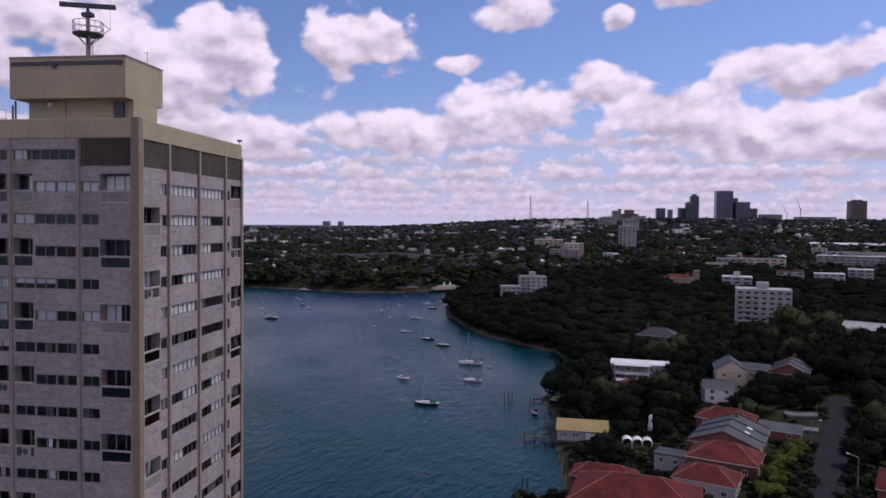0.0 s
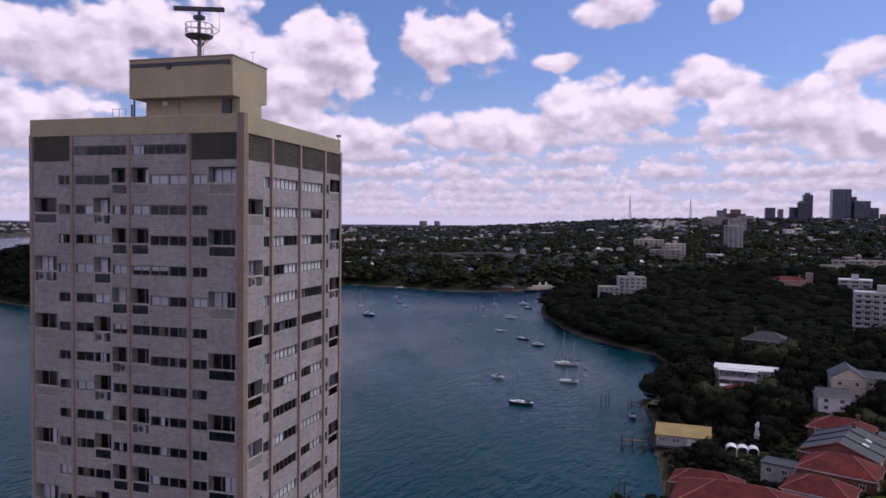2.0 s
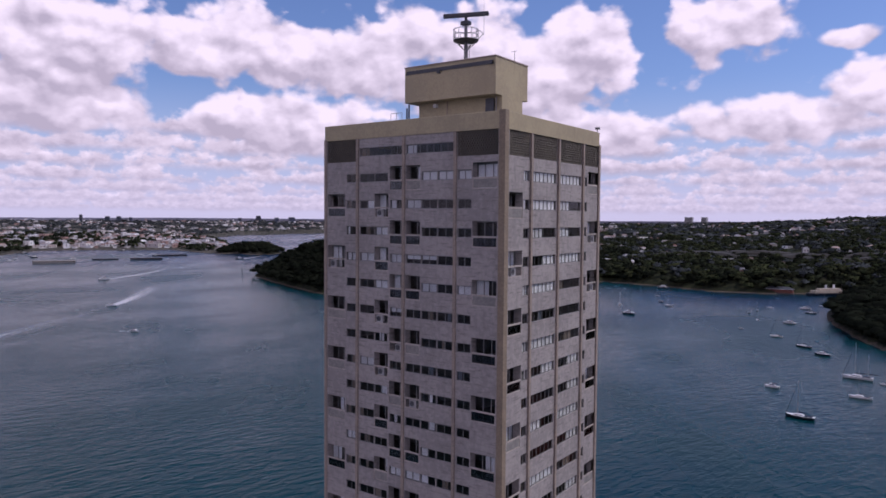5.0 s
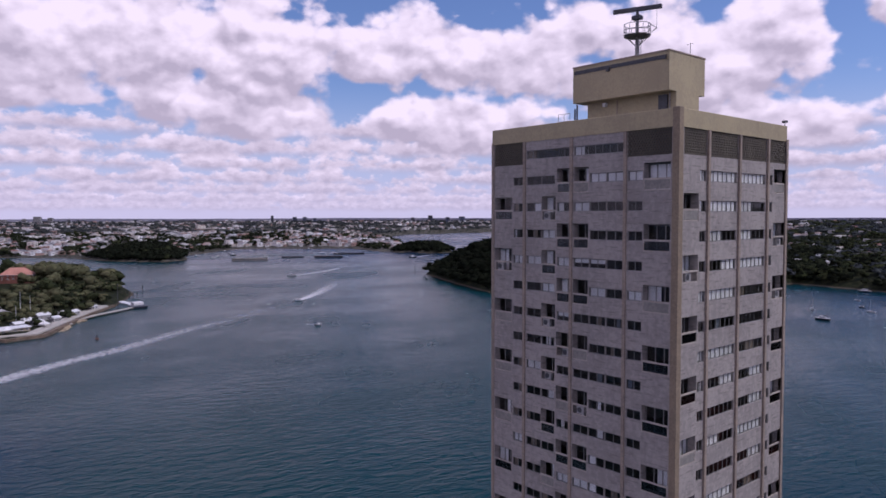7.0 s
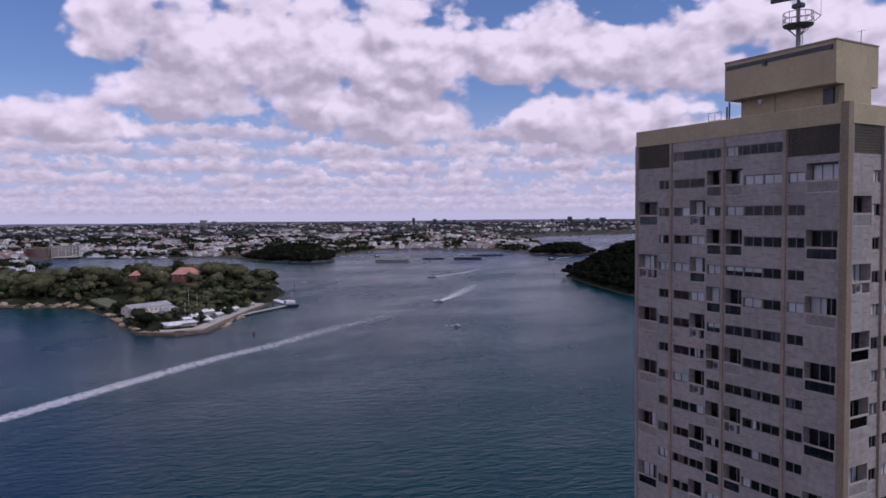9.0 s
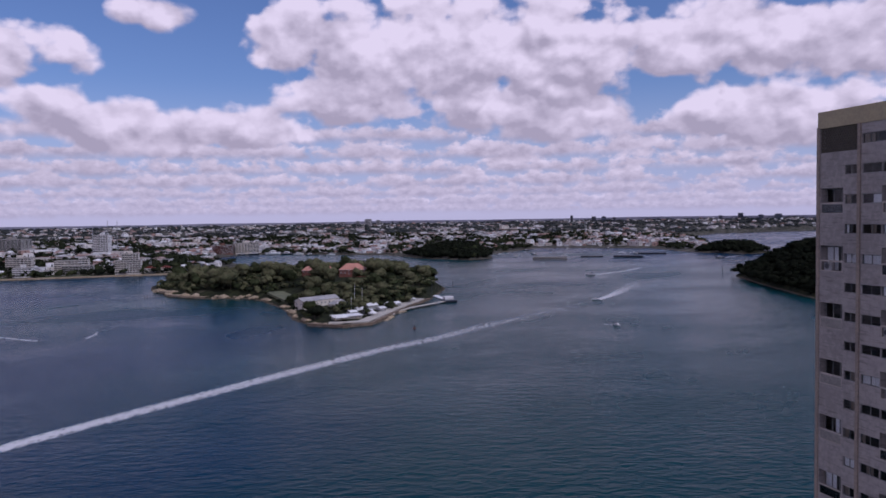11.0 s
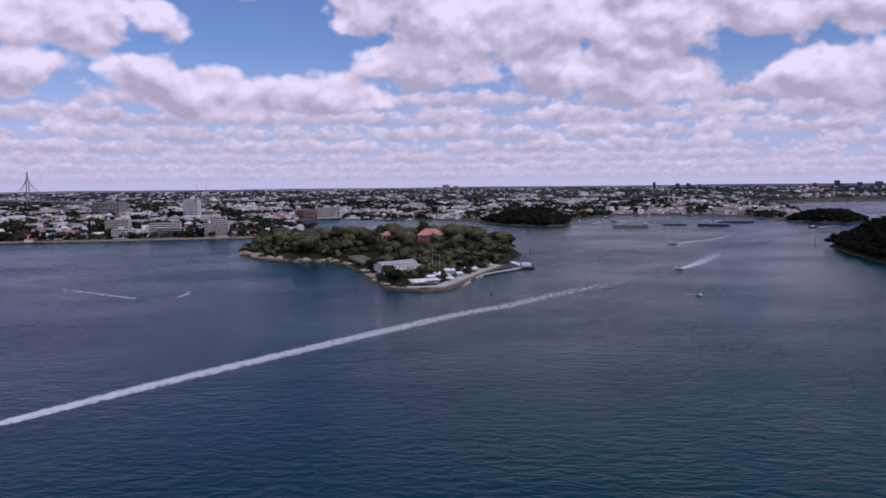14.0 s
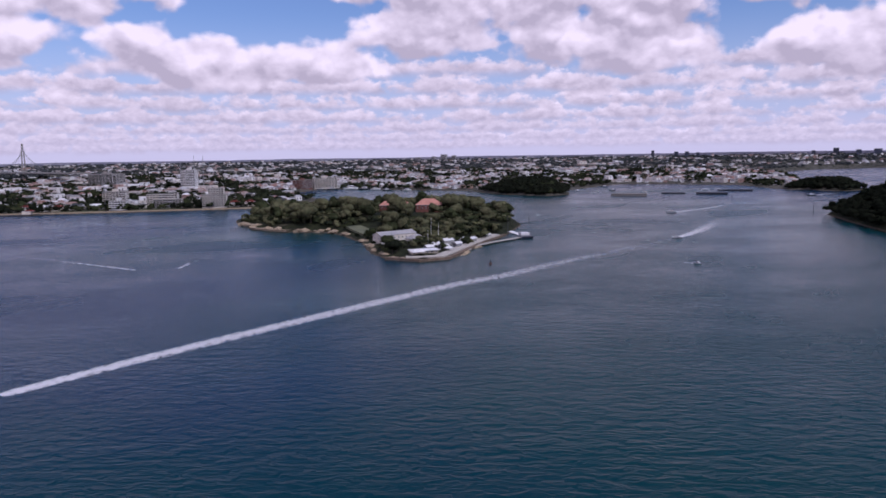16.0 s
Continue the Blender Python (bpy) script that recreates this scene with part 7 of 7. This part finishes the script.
wharf = thing("island_wharf", "long grey timber wharf with white pontoon beside the island", "wharf", pose(0, 0, 0))
wb = [(-512, 66), (-545, 98), (-577, 138)]
for (ax, ay), (bx, by) in zip(wb, wb[1:]):
    L = math.hypot(bx - ax, by - ay)
    dk = part("deck", Build().box(0, L, -2.2, 2.2, 1.1, 1.5), M_PALEPAVE, wharf)
    dk.matrix_basis = pose(ax, ay, 0, 0, 0, math.degrees(math.atan2(by - ay, bx - ax)))
    for k in range(int(L / 3.2)):
        s = k * 3.2 / L
        x, y = ax + (bx - ax) * s, ay + (by - ay) * s
        part("pile", Build().tube((x + 1.8, y - 1.4, -3), (x + 1.8, y - 1.4, 1.9), 0.28, seg=6), M_WOOD, wharf)
part("landing", Build().box(-530, -508, 56, 74, 0.9, 1.6), M_PALEPAVE, wharf)
part("pontoon", Build().box(-630, -590, 139, 145, 0.3, 1.0, b=0.1), M_WHITE, wharf, "white floating pontoon")
part("pontoon_house", Build().box(-590, -582, 138, 146, 1.2, 4.2, b=0.2), M_WHITE, wharf)
part("dark_barge", Build().box(-582, -572, 134, 146, 0.2, 2.0, b=0.3), M_HULLDARK, wharf)


def marquee(x, y, yaw, w, d, h):
    """A white peaked marquee on slim posts."""
    t = thing("marquee", "white peaked canvas marquee on the island's foreshore", "marquee", pose(x, y, max(ground_at(x, y), 1.9) + 0.35, 0, 0, yaw), "foreshore marquees")
    n = max(1, round(w / 5))
    for k in range(n):
        u0, u1 = -w / 2 + w * k / n, -w / 2 + w * (k + 1) / n
        m = (u0 + u1) / 2
        c = [(u0, -d / 2, h), (u1, -d / 2, h), (u1, d / 2, h), (u0, d / 2, h)]
        top = Build()
        for p, q in zip(c, c[1:] + c[:1]):
            mid = ((p[0] + q[0]) / 4 + m / 2, (p[1] + q[1]) / 4, h + 0.5)
            top.quad(p, q, mid).quad(p, mid, (m, 0, h + 2.0)).quad(mid, q, (m, 0, h + 2.0))
            top.quad((p[0], p[1], h - 0.35), (q[0], q[1], h - 0.35), q, p)
        part("canopy", top, M_WHITE, t)
        for p in c:
            part("post", Build().tube((p[0], p[1], -0.6), p, 0.07, seg=5), M_STEEL, t)


for x, y, yw, w, d in ((-480, 27, 108, 10, 5), (-497, 54, 125, 5, 5), (-512, 47, 120, 10, 5), (-543, 76, 128, 5, 5)):
    marquee(x, y, yw, w, d, 2.6)
for k in range(26):          # close-set fender piles along the outer edge
    s_ = k / 25
    x, y = -514 + (-546 + 514) * s_ + 4.0, 63 + (97 - 63) * s_ - 3.0
    part("pile", Build().tube((x, y, -3), (x, y, 2.3 + 0.3 * math.sin(k * 2.1)), 0.24, seg=6), M_WOOD, wharf)
lightpost = thing("wharf_light", "tall dark light pole on the wharf", "light pole", pose(-590, 128, 1.0))
part("post", Build().tube((0, 0, -2), (0, 0, 18), 0.3, 0.15, 7), M_DARKSTEEL, lightpost)
part("lamp_head", Build().box(-0.8, 0.8, -0.3, 0.3, 17.8, 18.3, b=0.05), M_DARKSTEEL, lightpost)
for x, y, h in ((-560, 52, 17), (-548, 56, 15), (-520, 42, 12)):
    fp = thing("flagpole", "slim white flagpole on the island foreshore", "flagpole", pose(x, y, ground_at(x, y)))
    part("pole", Build().tube((0, 0, -1), (0, 0, h), 0.18, 0.08, 7), M_WHITE, fp)
    part("yard", Build().tube((-1.5, 0, h * 0.75), (1.5, 0, h * 0.75), 0.07, seg=5), M_WHITE, fp)
for k in range(8):
    x, y = -672 + k * 2.4, 146 + k * 2.6
    mp = thing("mooring_post", "dark timber dolphin pile behind the wharf", "mooring post", pose(x, y, 0), "mooring posts")
    part("pile", Build().tube((0, 0, -3), (0, 0, 5.5), 0.4, seg=7), M_WOOD, mp)
for k in range(7):
    x, y = -735 - k * 1.6, -126 + k * 2.4
    mp = thing("mooring_post", "row of old dark piles off the island's point", "mooring post", pose(x, y, 0), "mooring posts")
    part("pile", Build().tube((0, 0, -3), (0, 0, 3.2), 0.35, seg=7), M_WOOD, mp)


# ---- boats ----
def hull_build(L, beam, free, m=0, deck=1):
    b = Build()
    sec = [(-0.5, 0.34, 1.0), (-0.3, 0.46, 0.97), (0.0, 0.5, 0.95), (0.25, 0.4, 1.0), (0.42, 0.18, 1.1), (0.5, 0.015, 1.2)]
    rows = []
    for u, w, f in sec:
        x, hw, z = u * L, w * beam, f * free
        rows.append([(x, -hw, z), (x * 0.98, -hw * 0.85, z * 0.35), (x * 0.94, -hw * 0.35, -0.25), (x * 0.94, hw * 0.35, -0.25), (x * 0.98, hw * 0.85, z * 0.35), (x, hw, z)])
    for p, q in zip(rows, rows[1:]):
        for i in range(5):
            b.quad(p[i], p[i + 1], q[i + 1], q[i], m=m)
        b.quad(p[5], p[0], q[0], q[5], m=deck)
    b.quad(*rows[0], m=m)
    return b


def yacht(x, y, yaw, L, hullmat, label, masts=1):
    t = thing("yacht", label, "yacht", pose(x, y, 0, 0, 0, yaw), "moored boats")
    fb = L * 0.105
    part("hull", hull_build(L, L * 0.31, fb), [hullmat, M_WHITE], t)
    part("cabin", Build().box(-0.12 * L, 0.2 * L, -0.09 * L, 0.09 * L, fb * 0.9, fb + 0.055 * L, b=0.03 * L), M_WHITE, t)
    part("cabin_window", Build().box(-0.06 * L, 0.14 * L, -0.094 * L, 0.094 * L, fb + 0.012 * L, fb + 0.028 * L), M_PANEDARK, t)
    part("cockpit_coaming", Build().box(-0.42 * L, -0.14 * L, -0.1 * L, 0.1 * L, fb * 0.95, fb + 0.02 * L, b=0.015 * L), M_CANVAS, t)
    for k in range(masts):
        mx = (0.08 - 0.42 * k) * L
        H = L * (1.25 if k == 0 else 0.85)
        part("mast", Build().tube((mx, 0, fb), (mx, 0, fb + H), 0.009 * L, 0.006 * L, 6), M_PALETOWER, t)
        part("boom", Build().tube((mx - 0.02 * L, 0, fb + 0.12 * L), (mx - 0.34 * L, 0, fb + 0.12 * L), 0.022 * L, 0.014 * L, 7), M_CANVAS, t, "boom with navy sail cover")
        if k == 0:
            part("forestay", Build().tube((0.48 * L, 0, fb * 1.15), (mx, 0, fb + H * 0.97), 0.0085 * L, 0.004 * L, 5), M_CANVAS, t, "furled headsail on its stay")
            part("backstay", Build().tube((-0.48 * L, 0, fb), (mx, 0, fb + H), 0.0025 * L, seg=4), M_DARKSTEEL, t)
        part("spreader", Build().tube((mx, -0.08 * L, fb + H * 0.6), (mx, 0.08 * L, fb + H * 0.6), 0.003 * L, seg=4), M_PALETOWER, t)
    return t


def motorboat(x, y, yaw, L, hullmat, label, group="moored boats"):
    t = thing("motorboat", label, "motorboat", pose(x, y, 0, 0, 0, yaw), group)
    fb = L * 0.13
    part("hull", hull_build(L, L * 0.34, fb), [hullmat, M_WHITE], t)
    part("cabin", Build().box(-0.2 * L, 0.18 * L, -0.12 * L, 0.12 * L, fb * 0.9, fb + 0.14 * L, b=0.05 * L), M_WHITE, t)
    part("windscreen", Build().box(-0.15 * L, 0.15 * L, -0.124 * L, 0.124 * L, fb + 0.05 * L, fb + 0.1 * L), M_PANEDARK, t)
    part("canopy", Build().box(-0.4 * L, -0.05 * L, -0.13 * L, 0.13 * L, fb + 0.17 * L, fb + 0.19 * L, b=0.008 * L), M_CANVAS, t)
    part("rail", Build().tube((0.2 * L, -0.13 * L, fb + 0.06 * L), (0.46 * L, 0, fb + 0.08 * L), 0.004 * L, seg=4).tube((0.2 * L, 0.13 * L, fb + 0.06 * L), (0.46 * L, 0, fb + 0.08 * L), 0.004 * L, seg=4), M_STEEL, t)
    return t


WH, DK = "white moored yacht with navy sail covers", "dark-hulled moored yacht with furled sails"
yacht(-14.5, 243, 175, 10.5, M_HULLDARK, DK)
yacht(0.5, 292, 178, 9.0, M_WHITE, WH)
yacht(-5, 334, 176, 13.0, M_WHITE, "large white two-masted ketch at its mooring", 2)
motorboat(-34, 291, 170, 6.5, M_WHITE, "small white moored launch")
motorboat(-28, 390, 170, 8, M_HULLDARK, "low dark moored launch")
yacht(-41, 412, 160, 9.5, M_HULLDARK, DK)
yacht(-62, 443, 175, 8, M_WHITE, WH)
yacht(-89, 465, 140, 5.5, M_WHITE, WH)
motorboat(-67, 513, 175, 9, M_WHITE, "white moored cabin cruiser")
yacht(-64, 584, 165, 9, M_HULLDARK, DK)
motorboat(-73, 614, 175, 9, M_WHITE, "white moored cabin cruiser")
yacht(-62, 641, 170, 9, M_WHITE, WH)
yacht(-98, 603, 160, 6, M_WHITE, WH)
yacht(-89, 515, 120, 6, M_WHITE, WH)
yacht(-105, 558, 110, 6.5, M_HULLDARK, DK)
yacht(-103, 577, 110, 6, M_HULLDARK, DK)
motorboat(-179, 489, 172, 11, M_HULLDARK, "dark-hulled moored work launch")
yacht(-208, 543, 120, 9, M_WHITE, WH)
yacht(-171, 560, 160, 8, M_WHITE, WH)
yacht(-207, 635, 150, 7, M_WHITE, WH)
motorboat(-186, 585, 160, 6, M_HULLDARK, "low dark moored launch")
motorboat(6, 327, 160, 3.4, M_WHITE, "small white dinghy beside the ketch")
motorboat(-229, 716, 175, 12, M_HULLDARK, "dark barge moored by the bay's shore")
motorboat(31, 236, 100, 7, M_HULLDARK, "low dark launch at the landing")

# western marina and moorings
for k, (x, y, L) in enumerate(((-1600, 20, 24), (-1585, 60, 34), (-1560, 88, 26), (-1540, 110, 22), (-1500, 130, 18), (-1470, 170, 20), (-1610, -5, 18), (-1180, 560, 12), (-1270, 540, 14), (-1300, 480, 10), (-1420, 590, 12), (-1440, 700, 12), (-1400, 780, 12), (-1200, 470, 12))):
    motorboat(x, y, rnd.uniform(60, 130), L, M_WHITE if k % 2 else M_HULLDARK, "moored cruiser at the western shore")
for k, (x, y) in enumerate(((-1250, 500), (-1330, 560), (-1400, 640))):
    yacht(x, y, rnd.uniform(0, 360), 11, M_WHITE, WH)
# low dolphins, barge and fuel dock out in the channel
for lab, x, y, w, d, h, m in (("grey floating dock wall in the channel", -1100, 492, 58, 12, 4.5, M_SLAB), ("low dark barge in the channel", -1130, 590, 40, 12, 2.5, M_HULLDARK), ("dark barge with a pale load in the channel", -1090, 640, 50, 16, 3.5, M_HULLDARK), ("low dark barge in the channel", -1160, 730, 60, 12, 3, M_HULLDARK)):
    t = thing("barge", lab, "barge", pose(x, y, 0, 0, 0, 58))
    part("hull", Build().box(-w / 2, w / 2, -d / 2, d / 2, -1, h, b=0.4), m, t)
    part("fender", Build().box(-w / 2 - 0.3, w / 2 + 0.3, -d / 2 - 0.3, d / 2 + 0.3, h * 0.6, h * 0.75), M_WOOD, t)
    if "load" in lab:
        for k in range(2):
            arch = Build()
            for j in range(8):
                a, c = math.pi * j / 8, math.pi * (j + 1) / 8
                arch.quad((-11 + 20 * k - 8 * math.cos(a), -6, h + 6 * math.sin(a)), (-11 + 20 * k - 8 * math.cos(c), -6, h + 6 * math.sin(c)), (-11 + 20 * k - 8 * math.cos(c), 6, h + 6 * math.sin(c)), (-11 + 20 * k - 8 * math.cos(a), 6, h + 6 * math.sin(a)))
            part("shelter", arch, M_WHITE, t)
buoy = thing("buoy", "dark red channel buoy with a topmark", "buoy", pose(-440, 71, 0))
part("float", Build().tube((0, 0, -0.6), (0, 0, 0.7), 1.2, 1.0, 12), M_REDBRICK, buoy)
part("tower", Build().tube((0, 0, 0.7), (0, 0, 2.6), 0.6, 0.2, 8), M_DARKSTEEL, buoy)
part("topmark", Build().tube((0, 0, 2.6), (0, 0, 3.2), 0.4, 0.1, 8), M_DARKSTEEL, buoy)
for x, y in ((-720, 545), (-700, 184), (-1050, 540)):
    bc = thing("channel_marker", "slim dark channel marker pile", "channel marker", pose(x, y, 0))
    part("pile", Build().tube((0, 0, -3), (0, 0, 6), 0.5, 0.4, 7), M_DARKSTEEL, bc)
    part("topmark", Build().tube((0, 0, 6), (0, 0, 7.4), 0.9, 0.3, 7), M_DARKSTEEL, bc)


# ---- wakes ----
def foam_mat(name, thin):
    m = bpy.data.materials.new(name)
    m.use_nodes = True
    t = m.node_tree
    b = t.nodes["Principled BSDF"]
    b.inputs["Base Color"].default_value = (0.75, 0.74, 0.78, 1)
    b.inputs["Roughness"].default_value = 0.9
    uv = t.nodes.new("ShaderNodeUVMap").outputs[0]
    sep = t.nodes.new("ShaderNodeSeparateXYZ")
    t.links.new(uv, sep.inputs[0])
    pos = t.nodes.new("ShaderNodeNewGeometry").outputs["Position"]
    n = fbm(t, pos, 0.30, 7.0, 0.75)
    across = mth(t, "SUBTRACT", 1.0, mth(t, "ABSOLUTE", mth(t, "MULTIPLY_ADD", sep.outputs[0], 2.0, -1.0)))
    along = mth(t, "SUBTRACT", 1.0, sep.outputs[1])
    v = mth(t, "MULTIPLY", mth(t, "POWER", along, 0.5), mth(t, "MULTIPLY_ADD", across, 0.9, 0.45))
    a = ramp01(t, mth(t, "MULTIPLY_ADD", mth(t, "SUBTRACT", n, 0.5), 3.4, v), 0.12 + thin, 1.15 + thin)
    a = mth(t, "MULTIPLY", a, ramp01(t, across, 0.0, 0.35))
    a = mth(t, "MULTIPLY", a, mth(t, "MULTIPLY_ADD", mth(t, "POWER", along, 1.2), 0.50 - thin * 0.55, 0.31 - thin * 0.45))
    t.links.new(a, b.inputs["Alpha"])
    return m


M_WAKE, M_WAKETHIN, M_WAKEFAINT = foam_mat("churned_foam", 0.0), foam_mat("thin_foam", 0.14), foam_mat("fading_foam", 0.34)


def wake(pts, w0, w1, material, label):
    dense = []
    for i in range(len(pts) - 1):
        p0, p1, p2, p3 = [Vector(pts[min(max(j, 0), len(pts) - 1)]) for j in (i - 1, i, i + 1, i + 2)]
        for k in range(10):
            s = k / 10
            dense.append(0.5 * ((2 * p1) + (p2 - p0) * s + (2 * p0 - 5 * p1 + 4 * p2 - p3) * s * s + (3 * p1 - p0 - 3 * p2 + p3) * s ** 3))
    dense.append(Vector(pts[-1]))
    v, f, uv = [], [], []
    n = len(dense)
    for i, p in enumerate(dense):
        d = (dense[min(i + 1, n - 1)] - dense[max(i - 1, 0)]).normalized()
        s = i / (n - 1)
        hw = (w0 + (w1 - w0) * s ** 0.6) / 2
        for j, o in enumerate((-1, -0.5, 0, 0.5, 1)):
            v.append((p.x - d.y * hw * o, p.y + d.x * hw * o, 0.06 + 0.14 * (1 - abs(o)) * (1 - s)))
            uv.append((j / 4, s))
    for i in range(n - 1):
        for j in range(4):
            a = i * 5 + j
            f.append((a, a + 1, a + 6, a + 5))
    me = mesh_of("wake", v, f, material, smooth=True)
    lay = me.uv_layers.new(name="UVMap")
    for lp in me.loops:
        lay.data[lp.index].uv = uv[lp.vertex_index]
    tagged(new("wake", me), label, "wake", kind="stuff")


wake([(-215, -154), (-256, -109), (-313, -40), (-367, 28), (-394, 70), (-435, 123), (-477, 185), (-530, 262)], 7, 22, M_WAKE, "long white foam wake of a speedboat")
wake([(-538, 268), (-575, 307), (-625, 352), (-690, 405)], 5, 26, M_WAKE, "short white foam wake of a cruiser")
wake([(-776, 395), (-820, 470), (-869, 532), (-930, 640)], 7, 24, M_WAKETHIN, "faint foam wake of a far boat")
wake([(-401, 202), (-406, 199), (-413, 195)], 1.5, 3.5, M_WAKETHIN, "small foam wake of a white boat")
wake([(-484, -168), (-547, -233), (-596, -289), (-640, -345)], 6, 12, M_WAKEFAINT, "faint fading foam line on the water")
wake([(-483, -139), (-503, -136), (-524, -142), (-550, -162), (-585, -210)], 6.0, 10, M_WAKEFAINT, "faint curled foam line on the water")
wake([(-990, 760), (-1010, 800), (-1040, 850)], 6, 14, M_WAKE, "short foam wake near the far shore")
motorboat(-211, -157, -130, 6, M_HULLDARK, "dark speedboat running ahead of its wake", "boats under way")
motorboat(-535, 264, -125, 8, M_WHITE, "white cruiser running ahead of its wake", "boats under way")
motorboat(-774, 390, -120, 12, M_WHITE, "white ferry boat running ahead of its wake", "boats under way")
motorboat(-399, 203, 20, 6, M_WHITE, "small white boat on the open water", "boats under way")
motorboat(-986, 752, -120, 14, M_HULLDARK, "dark ferry running along the far shore", "boats under way")
